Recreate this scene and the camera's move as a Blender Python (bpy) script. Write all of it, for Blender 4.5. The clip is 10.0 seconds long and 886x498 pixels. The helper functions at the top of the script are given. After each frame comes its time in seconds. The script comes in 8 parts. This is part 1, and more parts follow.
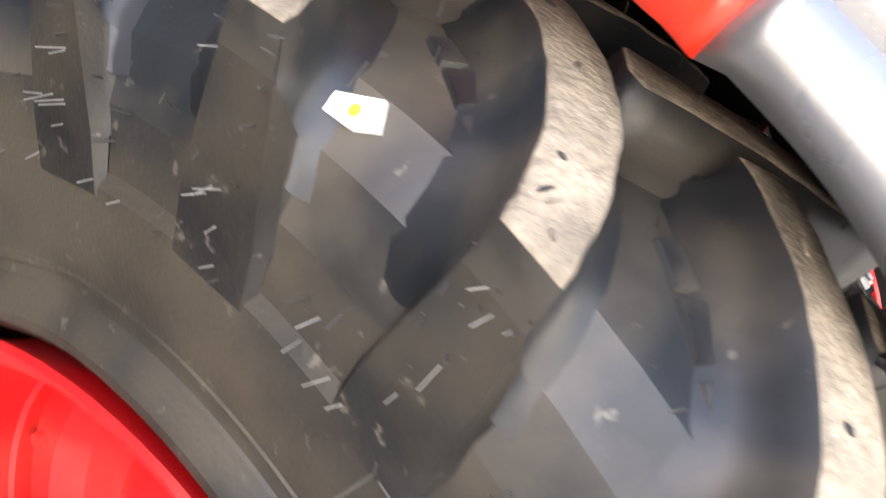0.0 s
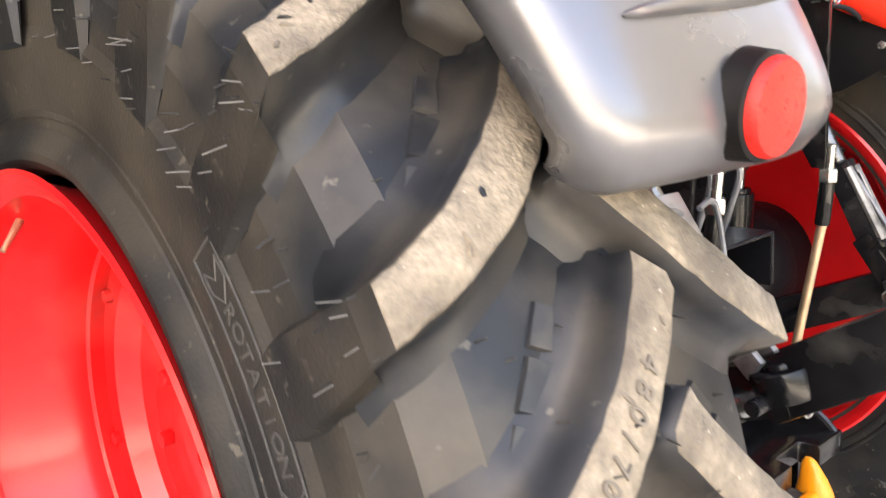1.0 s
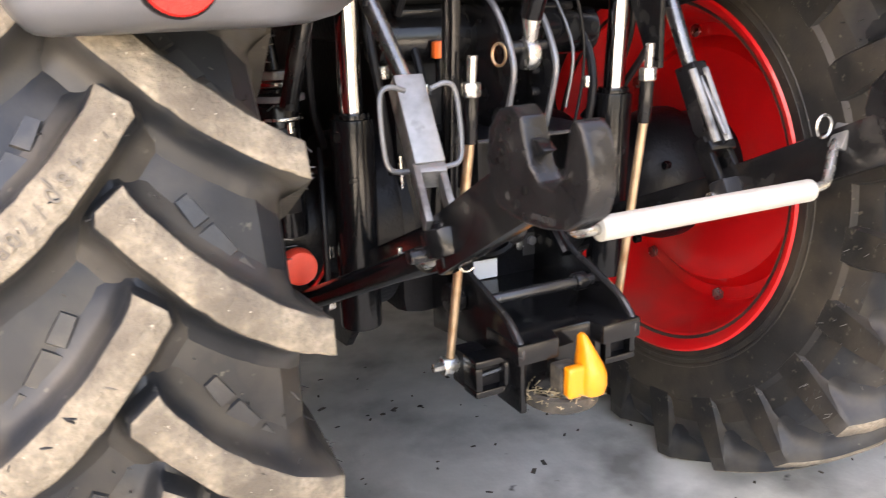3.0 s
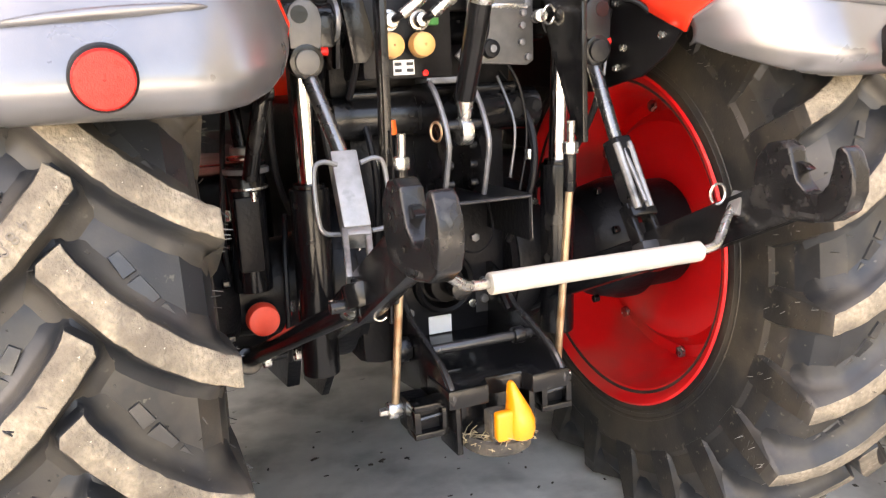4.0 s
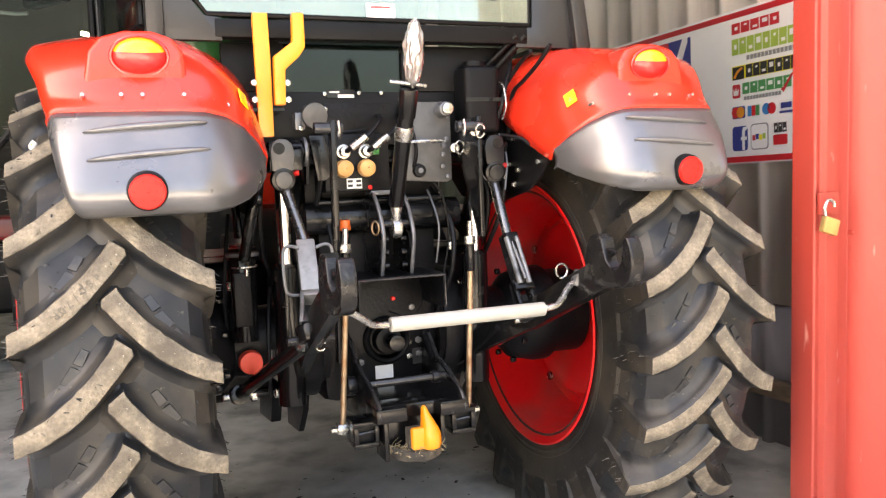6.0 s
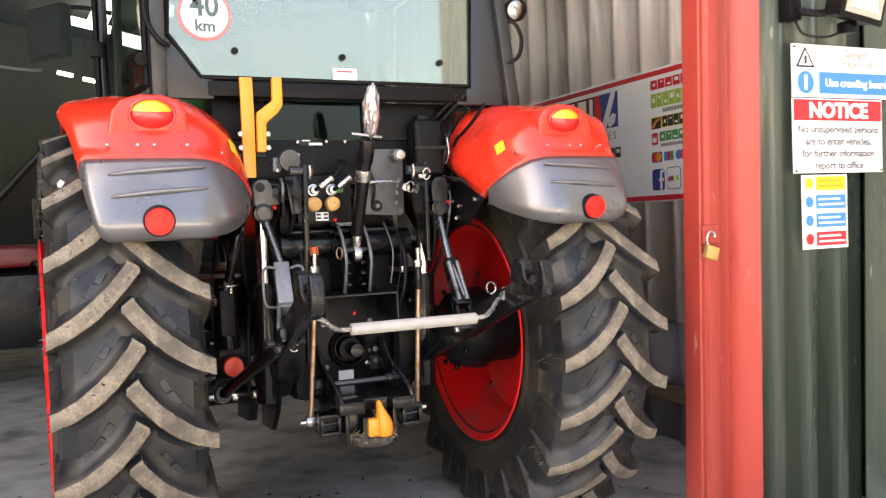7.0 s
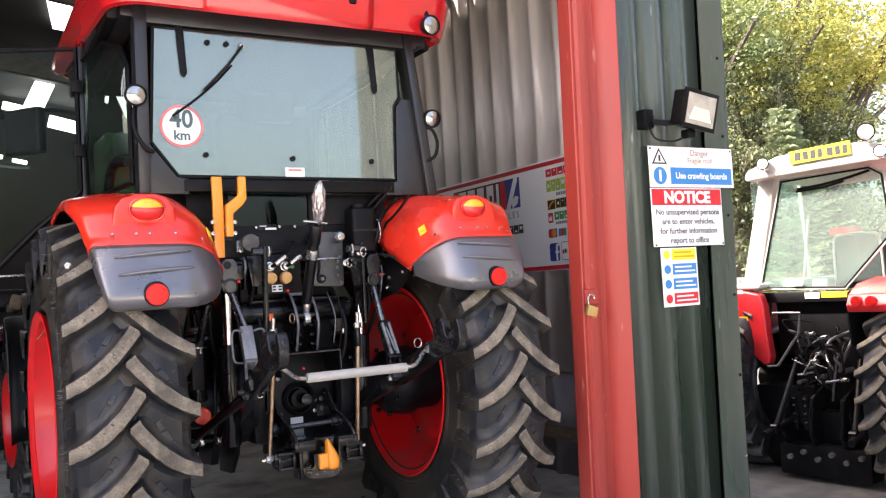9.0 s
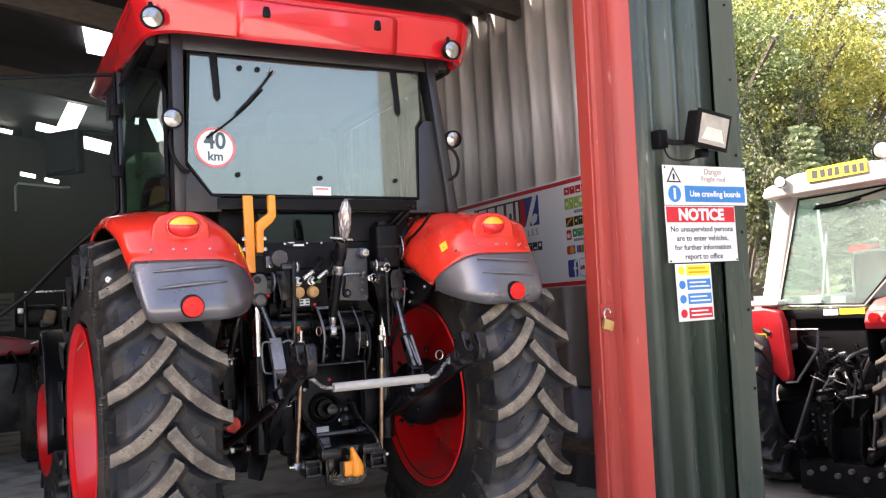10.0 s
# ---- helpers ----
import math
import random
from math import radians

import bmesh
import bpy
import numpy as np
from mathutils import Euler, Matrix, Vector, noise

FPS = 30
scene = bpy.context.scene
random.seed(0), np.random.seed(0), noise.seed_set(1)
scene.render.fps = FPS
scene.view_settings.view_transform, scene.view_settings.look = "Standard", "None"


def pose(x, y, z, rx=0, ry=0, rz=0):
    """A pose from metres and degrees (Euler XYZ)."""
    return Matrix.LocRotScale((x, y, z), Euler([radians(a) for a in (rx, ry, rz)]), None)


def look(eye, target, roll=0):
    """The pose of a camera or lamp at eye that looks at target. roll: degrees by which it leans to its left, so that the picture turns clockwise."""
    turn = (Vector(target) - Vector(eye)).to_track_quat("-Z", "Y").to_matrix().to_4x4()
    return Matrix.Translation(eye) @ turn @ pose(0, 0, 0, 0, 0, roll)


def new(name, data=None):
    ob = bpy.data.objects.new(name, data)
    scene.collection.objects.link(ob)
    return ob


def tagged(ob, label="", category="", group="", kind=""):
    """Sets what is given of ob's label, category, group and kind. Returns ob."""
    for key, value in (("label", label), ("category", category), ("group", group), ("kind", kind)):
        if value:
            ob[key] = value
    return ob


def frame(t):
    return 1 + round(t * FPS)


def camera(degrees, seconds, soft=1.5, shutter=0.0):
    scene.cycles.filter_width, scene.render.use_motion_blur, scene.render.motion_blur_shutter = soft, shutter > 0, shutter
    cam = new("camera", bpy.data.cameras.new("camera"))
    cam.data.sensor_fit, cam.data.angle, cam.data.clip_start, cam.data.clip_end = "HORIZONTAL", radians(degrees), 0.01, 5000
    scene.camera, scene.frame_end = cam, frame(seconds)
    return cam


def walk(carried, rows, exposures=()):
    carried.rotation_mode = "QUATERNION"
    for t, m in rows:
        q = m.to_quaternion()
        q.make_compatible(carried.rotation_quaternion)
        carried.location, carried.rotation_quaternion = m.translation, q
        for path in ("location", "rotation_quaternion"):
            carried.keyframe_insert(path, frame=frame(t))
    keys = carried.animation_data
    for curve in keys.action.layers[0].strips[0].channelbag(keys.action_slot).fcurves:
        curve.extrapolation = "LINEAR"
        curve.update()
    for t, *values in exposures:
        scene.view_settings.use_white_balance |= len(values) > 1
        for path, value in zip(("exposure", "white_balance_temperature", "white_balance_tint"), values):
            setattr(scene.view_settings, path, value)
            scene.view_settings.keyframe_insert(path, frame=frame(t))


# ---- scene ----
cam = camera(56.3, 10.0, 1.15, 0.35)
PATH = [
    (0, (-1.313, -0.746, 1.402), (0.243, 0.437, 0.977), -4.5),
    (0.5, (-1.292, -0.938, 1.359), (0.064, 0.452, 0.881), -4.3),
    (1, (-1.286, -1.082, 1.289), (-0.008, 0.403, 0.889), -3.7),
    (1.5, (-1.231, -1.184, 1.246), (-0.091, 0.394, 0.788), -4.8),
    (2, (-1.149, -1.287, 1.227), (-0.183, 0.378, 0.686), -4.5),
    (2.5, (-1.037, -1.474, 1.22), (-0.126, 0.206, 0.629), -3.4),
    (3, (-0.855, -1.64, 1.222), (0.003, 0.074, 0.648), -2.1),
    (4.5, (-0.714, -2.025, 1.246), (0.025, -0.196, 0.915), -3.2),
    (5, (-0.69, -2.193, 1.245), (0.032, -0.349, 0.962), -2.7),
    (5.5, (-0.683, -2.432, 1.247), (-0.002, -0.565, 1.025), -2.3),
    (6.8, (-0.898, -3.01, 1.222), (-0.098, -1.179, 1.147), -2.3),
    (7, (-0.896, -3.127, 1.229), (-0.095, -1.296, 1.159), -2.2),
    (7.5, (-0.971, -3.273, 1.221), (-0.117, -1.465, 1.205), -2.7),
    (8, (-1.128, -3.427, 1.231), (-0.199, -1.656, 1.244), -2.6),
    (8.5, (-1.185, -3.563, 1.233), (-0.21, -1.818, 1.287), -2.8),
    (9, (-1.238, -3.722, 1.225), (-0.252, -1.984, 1.315), -3.3),
    (9.5, (-1.293, -3.803, 1.242), (-0.323, -2.056, 1.333), -3.3),
    (10, (-1.306, -3.844, 1.208), (-0.364, -2.086, 1.344), -3.2),
]
EXPOSURES = [(0, 4.19, 7400, 14), (0.5, 4.00, 7600, 14), (1, 3.74, 7900, 15), (2, 3.67, 8100, 17), (3, 3.83, 8000, 17), (4.5, 3.97, 8500, 16), (5.5, 3.77, 8500, 16), (7, 3.09, 7900, 17), (8, 2.83, 7350, 19), (10, 2.45, 6900, 21)]
walk(cam, [(t, look(eye, target, roll)) for t, eye, target, roll in PATH], EXPOSURES)

# ---- world and light ----
world = bpy.data.worlds.new("sky")
scene.world = world
world.use_nodes = True
wn = world.node_tree.nodes
sky = wn.new("ShaderNodeTexSky")
sky.sky_type, sky.sun_disc = "NISHITA", False
SUN_EL, SUN_AZ = radians(42), radians(300)
sky.sun_elevation, sky.sun_rotation = SUN_EL, SUN_AZ
sky.air_density, sky.dust_density, sky.ozone_density = 1.0, 6.0, 0.4
world.node_tree.links.new(sky.outputs[0], wn["Background"].inputs[0])
wn["Background"].inputs[1].default_value = 0.15
sun = new("sun", bpy.data.lights.new("sun", "SUN"))
sun.data.energy, sun.data.angle, sun.data.color = 3.6, radians(4), (1.0, 0.97, 0.92)
sun_way = Vector((math.sin(SUN_AZ) * math.cos(SUN_EL), math.cos(SUN_AZ) * math.cos(SUN_EL), math.sin(SUN_EL)))
sun.matrix_world = look(sun_way * 40, (0, 0, 0))


# ---- materials ----
def mat(name, color, rough=0.5, metal=0.0, var=0.15, scale=30.0, bump=0.1, fine=300.0, dirt=None, amount=0.0,
        dirt_scale=4.0, coat=0.0, rand=0.0, glow=0.0, rough_var=0.12, streak=1.0, speck=None):
    m = bpy.data.materials.new(name)
    m.use_nodes = True
    n, l = m.node_tree.nodes, m.node_tree.links
    b = n["Principled BSDF"]
    co = n.new("ShaderNodeTexCoord")
    mp = n.new("ShaderNodeMapping")
    mp.inputs["Scale"].default_value = (1, 1, streak)
    l.new(co.outputs["Object"], mp.inputs[0])

    def noise_at(s, detail=5.0):
        t = n.new("ShaderNodeTexNoise")
        t.inputs["Scale"].default_value, t.inputs["Detail"].default_value = s, detail
        l.new(mp.outputs[0], t.inputs["Vector"])
        return t.outputs["Fac"]

    def mixed(fac, a, c):
        x = n.new("ShaderNodeMix")
        x.data_type = "RGBA"
        l.new(fac, x.inputs[0])
        for sock, v in ((x.inputs[6], a), (x.inputs[7], c)):
            if isinstance(v, tuple):
                sock.default_value = (*v, 1)
            else:
                l.new(v, sock)
        return x.outputs[2]

    def ramp(fac, lo, hi):
        r = n.new("ShaderNodeMapRange")
        r.inputs[1].default_value, r.inputs[2].default_value = lo, hi
        l.new(fac, r.inputs[0])
        return r.outputs[0]

    base = mixed(ramp(noise_at(scale), 0.3, 0.7), tuple(c * (1 - var) for c in color), tuple(min(1, c * (1 + var)) for c in color))
    if dirt:
        f = ramp(noise_at(dirt_scale, 8.0), 0.62 - 0.5 * amount, 0.82 - 0.4 * amount)
        base = mixed(f, base, dirt)
    if speck:
        tint, size, level = speck
        base = mixed(ramp(noise_at(size, 3.0), level, level + 0.06), base, tint)
    if rand:
        oi = n.new("ShaderNodeObjectInfo")
        hs = n.new("ShaderNodeHueSaturation")
        l.new(base, hs.inputs["Color"])
        l.new(ramp(oi.outputs["Random"], -0.0, 1.0), hs.inputs["Fac"])
        hs.inputs["Value"].default_value = 1 + rand
        base = hs.outputs[0]
    l.new(base, b.inputs["Base Color"])
    rr = n.new("ShaderNodeMapRange")
    rr.inputs[3].default_value, rr.inputs[4].default_value = max(0.02, rough - rough_var), min(1, rough + rough_var)
    l.new(noise_at(scale * 0.7, 6.0), rr.inputs[0])
    l.new(rr.outputs[0], b.inputs["Roughness"])
    b.inputs["Metallic"].default_value = metal
    b.inputs["Coat Weight"].default_value = coat
    b.inputs["Coat Roughness"].default_value = 0.06
    if bump:
        bp = n.new("ShaderNodeBump")
        bp.inputs["Strength"].default_value, bp.inputs["Distance"].default_value = bump, 0.004
        l.new(noise_at(fine, 4.0), bp.inputs["Height"])
        l.new(bp.outputs[0], b.inputs["Normal"])
    if glow:
        b.inputs["Emission Color"].default_value = (*color, 1)
        b.inputs["Emission Strength"].default_value = glow
    return m


def glass(name, color, rough=0.02, ior=1.45):
    m = bpy.data.materials.new(name)
    m.use_nodes = True
    b = m.node_tree.nodes["Principled BSDF"]
    b.inputs["Base Color"].default_value = (*color, 1)
    b.inputs["Roughness"].default_value, b.inputs["IOR"].default_value = rough, ior
    b.inputs["Transmission Weight"].default_value = 1.0
    return m


RUBBER = mat("tyre rubber", (0.0125, 0.0145, 0.0175), 0.40, var=0.4, scale=11, bump=0.05, fine=260, dirt=(0.062, 0.055, 0.045), amount=0.35, dirt_scale=6.5, rough_var=0.16, speck=((0.075, 0.07, 0.06), 55, 0.68))
PADRUBBER = mat("rubbed tyre rubber", (0.017, 0.0185, 0.021), 0.40, var=0.3, scale=30, bump=0.05, fine=260, dirt=(0.06, 0.055, 0.047), amount=0.25, dirt_scale=25)
SIDEWALL = mat("dusty sidewall rubber", (0.0135, 0.0135, 0.0135), 0.5, var=0.45, scale=9, bump=0.14, fine=200, dirt=(0.044, 0.037, 0.028), amount=0.42, dirt_scale=7, speck=((0.07, 0.062, 0.05), 60, 0.66))
LUGTOP = mat("dusty lug face", (0.222, 0.189, 0.142), 0.88, var=0.26, scale=120, bump=0.9, fine=150, dirt=(0.10, 0.085, 0.066), amount=0.36, dirt_scale=17, speck=((0.42, 0.38, 0.31), 130, 0.70))
RED = mat("red gloss paint", (0.70, 0.032, 0.015), 0.26, var=0.06, scale=6, bump=0.015, fine=60, coat=0.28, dirt=(0.5, 0.05, 0.035), amount=0.08)
RIMRED = mat("red wheel paint", (0.66, 0.010, 0.012), 0.34, var=0.08, scale=5, bump=0.03, fine=40, coat=0.25, dirt=(0.45, 0.05, 0.04), amount=0.15)
ROOFRED = mat("red cab roof paint", (0.55, 0.014, 0.018), 0.2, var=0.08, scale=5, bump=0.02, fine=40, coat=0.8)
GREYPLASTIC = mat("grey moulded plastic", (0.178, 0.18, 0.19), 0.30, var=0.07, scale=9, bump=0.05, fine=500, dirt=(0.25, 0.24, 0.23), amount=0.1, metal=0.68)
BLACK = mat("black paint", (0.011, 0.011, 0.012), 0.33, var=0.4, scale=12, bump=0.06, fine=180, dirt=(0.05, 0.047, 0.042), amount=0.2, dirt_scale=7)
SATIN = mat("satin black steel", (0.006, 0.006, 0.0065), 0.17, var=0.3, scale=20, bump=0.10, fine=140, dirt=(0.03, 0.029, 0.027), amount=0.07, dirt_scale=14)
BLACKPLASTIC = mat("black plastic", (0.0045, 0.0045, 0.005), 0.42, var=0.2, scale=12, bump=0.15, fine=350)
DARKCAST = mat("dark cast iron", (0.006, 0.006, 0.007), 0.36, var=0.4, scale=9, bump=0.4, fine=90, dirt=(0.012, 0.0115, 0.011), amount=0.10)
MOULDED = mat("moulded rubber lettering", (0.060, 0.058, 0.054), 0.5, var=0.2, scale=60, bump=0.05)
FORGED = mat("worn black forged steel", (0.009, 0.009, 0.010), 0.26, var=0.35, scale=25, bump=0.18, fine=120, dirt=(0.05, 0.049, 0.047), amount=0.07, dirt_scale=40, metal=0.2)
MIDGREY = mat("mid grey painted steel", (0.085, 0.083, 0.080), 0.42, metal=0.2, var=0.15, scale=40, bump=0.1, fine=160, dirt=(0.05, 0.05, 0.05), amount=0.2, dirt_scale=20)
RODSTEEL = mat("dark polished rod", (0.05, 0.05, 0.052), 0.24, metal=0.6, var=0.2, scale=30, bump=0.06, fine=160)
CAPRED = mat("bright red cap plastic", (0.88, 0.075, 0.04), 0.45, var=0.05, scale=60, bump=0.05)
CAPORANGE = mat("deep orange plastic", (0.88, 0.15, 0.03), 0.4, var=0.06, scale=40, bump=0.05)
LIFTROD = mat("turned steel rod", (0.17, 0.168, 0.165), 0.27, metal=0.9, var=0.15, scale=30, bump=0.06, fine=160)
SLEEVE = mat("grey plated steel", (0.25, 0.245, 0.235), 0.40, metal=0.65, var=0.18, scale=40, bump=0.12, fine=150, dirt=(0.05, 0.05, 0.05), amount=0.2, dirt_scale=25)
CHROME = mat("chrome rod", (0.72, 0.72, 0.73), 0.17, metal=1.0, var=0.05, scale=30, bump=0.0, rough_var=0.05)
ZINC = mat("zinc plated steel", (0.46, 0.455, 0.43), 0.26, metal=0.9, var=0.18, scale=60, bump=0.1, fine=200, dirt=(0.4, 0.37, 0.3), amount=0.2, dirt_scale=30)
GREYSTEEL = mat("grey steel", (0.165, 0.168, 0.176), 0.36, metal=0.5, var=0.15, scale=40, bump=0.12, fine=150, dirt=(0.12, 0.12, 0.12), amount=0.2, dirt_scale=20)
SILVERPAINT = mat("silver white tube", (0.39, 0.38, 0.345), 0.40, var=0.06, scale=30, bump=0.08, fine=250, metal=0.15)
COPPER = mat("yellow zinc rod", (0.56, 0.40, 0.25), 0.34, metal=0.75, var=0.2, scale=35, bump=0.08, fine=200, dirt=(0.4, 0.2, 0.09), amount=0.3, dirt_scale=18)
ORANGE = mat("orange paint", (0.85, 0.28, 0.012), 0.35, var=0.06, scale=8, bump=0.05, fine=80, coat=0.3)
YELLOWCAP = mat("yellow plastic cap", (0.58, 0.32, 0.11), 0.45, var=0.1, scale=40, bump=0.05)
REDPLASTIC = mat("red reflector plastic", (0.66, 0.018, 0.015), 0.3, var=0.12, scale=120, bump=0.2, fine=450, coat=0.0)
AMBER = mat("amber lamp lens", (0.95, 0.42, 0.02), 0.15, var=0.1, scale=70, bump=0.15, fine=260, coat=0.6)
LENSRED = mat("red lamp lens", (0.62, 0.02, 0.02), 0.15, var=0.1, scale=70, bump=0.15, fine=260, coat=0.6)
LENS = mat("clear lamp lens", (0.36, 0.355, 0.34), 0.12, var=0.3, scale=45, bump=0.2, fine=120, coat=0.8, metal=0.95)
WHITE = mat("white label", (0.80, 0.80, 0.78), 0.5, var=0.03, scale=20, bump=0.0)
YELLOWLABEL = mat("yellow label", (0.85, 0.55, 0.02), 0.45, var=0.05, scale=40, bump=0.0)
INK = mat("black ink", (0.02, 0.02, 0.022), 0.5, var=0.1, bump=0.0)
WRAP = mat("clear plastic wrap", (0.36, 0.35, 0.34), 0.12, var=0.3, scale=35, bump=0.8, fine=70, coat=0.6, metal=0.6)
STRAW = mat("dried grass", (0.34, 0.27, 0.16), 0.9, var=0.3, scale=60, bump=0.0)
HAIR = mat("rubber hair", (0.035, 0.033, 0.031), 0.6, var=0.2, bump=0.0)
HOSE = mat("black rubber hose", (0.007, 0.007, 0.008), 0.42, var=0.2, scale=30, bump=0.1)
MOULDEDDUST = mat("dusty moulded lettering", (0.13, 0.112, 0.09), 0.8, var=0.2, scale=60, bump=0.05)
# lighter copy of the hair colour, for hairs that catch side light
LITHAIR = mat("rubber hair with light in its colour", (0.16, 0.155, 0.145), 0.5, var=0.2, bump=0.0)
SEATCLOTH = mat("dark seat cloth", (0.05, 0.052, 0.055), 0.85, var=0.2, scale=40, bump=0.3)
CABGREY = mat("dark grey cab steel", (0.014, 0.0143, 0.016), 0.36, var=0.12, scale=12, bump=0.06, fine=160, coat=0.12)
GREEN = mat("green plastic", (0.03, 0.22, 0.05), 0.4, var=0.1, bump=0.05)
RUST = mat("mud caked steel", (0.085, 0.07, 0.052), 0.85, var=0.45, scale=60, bump=0.9, fine=70, dirt=(0.03, 0.028, 0.025), amount=0.4, dirt_scale=25)


for dull, level in ((DARKCAST, 0.15), (BLACKPLASTIC, 0.16), (BLACK, 0.3), (HOSE, 0.2), (SATIN, 0.32), (FORGED, 0.4), (REDPLASTIC, 0.25), (SIDEWALL, 0.3), (RUBBER, 0.34)):
    dull.node_tree.nodes["Principled BSDF"].inputs["Specular IOR Level"].default_value = level
DISCRED = mat("sun bleached red print", (0.62, 0.16, 0.16), 0.5, var=0.1, bump=0.0)
DISCWHITE = mat("thin white film", (0.62, 0.70, 0.68), 0.45, var=0.06, scale=20, bump=0.0)
TEALINK = mat("dark teal ink", (0.06, 0.10, 0.105), 0.5, var=0.1, bump=0.0)


def filmed_glass(name, tint, film, gloss=0.22, dust=0.2):
    """Coated pane with a pale film: clear, mirror-like and dull in part."""
    m = bpy.data.materials.new(name)
    m.use_nodes = True
    n, l = m.node_tree.nodes, m.node_tree.links
    n.remove(n["Principled BSDF"])
    tr, gl, df = n.new("ShaderNodeBsdfTransparent"), n.new("ShaderNodeBsdfGlossy"), n.new("ShaderNodeBsdfDiffuse")
    tr.inputs[0].default_value = (*tint, 1)
    gl.inputs[0].default_value, gl.inputs[1].default_value = (0.88, 1.0, 0.94, 1), 0.03
    df.inputs[0].default_value = (*film, 1)
    no = n.new("ShaderNodeTexNoise")
    no.inputs["Scale"].default_value, no.inputs["Detail"].default_value = 3.0, 6.0
    co = n.new("ShaderNodeTexCoord")
    l.new(co.outputs["Object"], no.inputs["Vector"])
    rg = n.new("ShaderNodeMapRange")
    rg.inputs[3].default_value, rg.inputs[4].default_value = dust * 0.6, dust * 1.4
    l.new(no.outputs["Fac"], rg.inputs[0])
    m1, m2 = n.new("ShaderNodeMixShader"), n.new("ShaderNodeMixShader")
    m1.inputs[0].default_value = gloss
    l.new(tr.outputs[0], m1.inputs[1]), l.new(gl.outputs[0], m1.inputs[2])
    l.new(rg.outputs[0], m2.inputs[0])
    l.new(m1.outputs[0], m2.inputs[1]), l.new(df.outputs[0], m2.inputs[2])
    l.new(m2.outputs[0], n["Material Output"].inputs[0])
    return m


# the pale film puts reflected sky brightness into the rear pane
GLASS = filmed_glass("filmed cab glass", (0.60, 0.69, 0.63), (0.35, 0.39, 0.36), 0.16, 0.18)
SIDEGLASS = filmed_glass("side cab glass", (0.60, 0.68, 0.64), (0.4, 0.45, 0.43), 0.07, 0.012)
DOORGLASS = filmed_glass("clear door glass", (0.78, 0.84, 0.80), (0.4, 0.45, 0.43), 0.004, 0.0008)
DARKGLASS = filmed_glass("tinted glass", (0.16, 0.24, 0.21), (0.1, 0.14, 0.13), 0.022, 0.01)


# ---- mesh helpers ----
def smooth_by_angle(bm, degrees=38):
    bm.normal_update()
    for f in bm.faces:
        f.smooth = True
    lim = radians(degrees)
    for e in bm.edges:
        if len(e.link_faces) == 2:
            e.smooth = e.calc_face_angle(0) < lim


def part(name, bm, material, parent=None, label="", degrees=38):
    bmesh.ops.recalc_face_normals(bm, faces=bm.faces)
    smooth_by_angle(bm, degrees)
    me = bpy.data.meshes.new(name)
    bm.to_mesh(me)
    bm.free()
    for m in material if isinstance(material, (list, tuple)) else (material,):
        me.materials.append(m)
    ob = new(name, me)
    if parent:
        ob.parent = parent
    if label:
        tagged(ob, label)
    return ob


def empty(name, label, category, group="", kind="", at=(0, 0, 0)):
    ob = new(name)
    ob.location = at
    return tagged(ob, label, category, group, kind)


def bevel(bm, width, segments=2, degrees=30):
    bm.normal_update()
    edges = [e for e in bm.edges if len(e.link_faces) == 2 and e.calc_face_angle(0) > radians(degrees)]
    bmesh.ops.bevel(bm, geom=edges, offset=width, segments=segments, profile=0.6, affect="EDGES", clamp_overlap=True)
    return bm


def box(c, s, rot=None, bev=0.0, bm=None, seg=2):
    b = bmesh.new()
    bmesh.ops.create_cube(b, size=1.0)
    bmesh.ops.scale(b, vec=s, verts=b.verts)
    if bev:
        bevel(b, bev, seg)
    m = Matrix.Translation(c) @ (rot.to_4x4() if rot else Matrix())
    bmesh.ops.transform(b, matrix=m, verts=b.verts)
    return join(bm, b)


def join(bm, b):
    if bm is None:
        return b
    tmp = bpy.data.meshes.new("tmp")
    b.to_mesh(tmp)
    b.free()
    bm.from_mesh(tmp)
    bpy.data.meshes.remove(tmp)
    return bm


def frame_of(p0, p1):
    return (Vector(p1) - Vector(p0)).to_track_quat("Z", "Y").to_matrix().to_4x4()


def rod(p0, p1, r0, r1=None, seg=18, bev=0.0, bm=None):
    p0, p1 = Vector(p0), Vector(p1)
    b = bmesh.new()
    bmesh.ops.create_cone(b, cap_ends=True, segments=seg, radius1=r0, radius2=r0 if r1 is None else r1, depth=(p1 - p0).length)
    if bev:
        bevel(b, bev, 2, 50)
    bmesh.ops.transform(b, matrix=Matrix.Translation((p0 + p1) / 2) @ frame_of(p0, p1), verts=b.verts)
    return join(bm, b)


def curve_points(pts, n=6):
    """A smooth line through the points."""
    p = [Vector(q) for q in pts]
    out = []
    for i in range(len(p) - 1):
        a, b, c, d = p[max(i - 1, 0)], p[i], p[i + 1], p[min(i + 2, len(p) - 1)]
        for k in range(n):
            t = k / n
            out.append(0.5 * (2 * b + (c - a) * t + (2 * a - 5 * b + 4 * c - d) * t * t + (3 * b - a - 3 * c + d) * t ** 3))
    return out + [p[-1]]


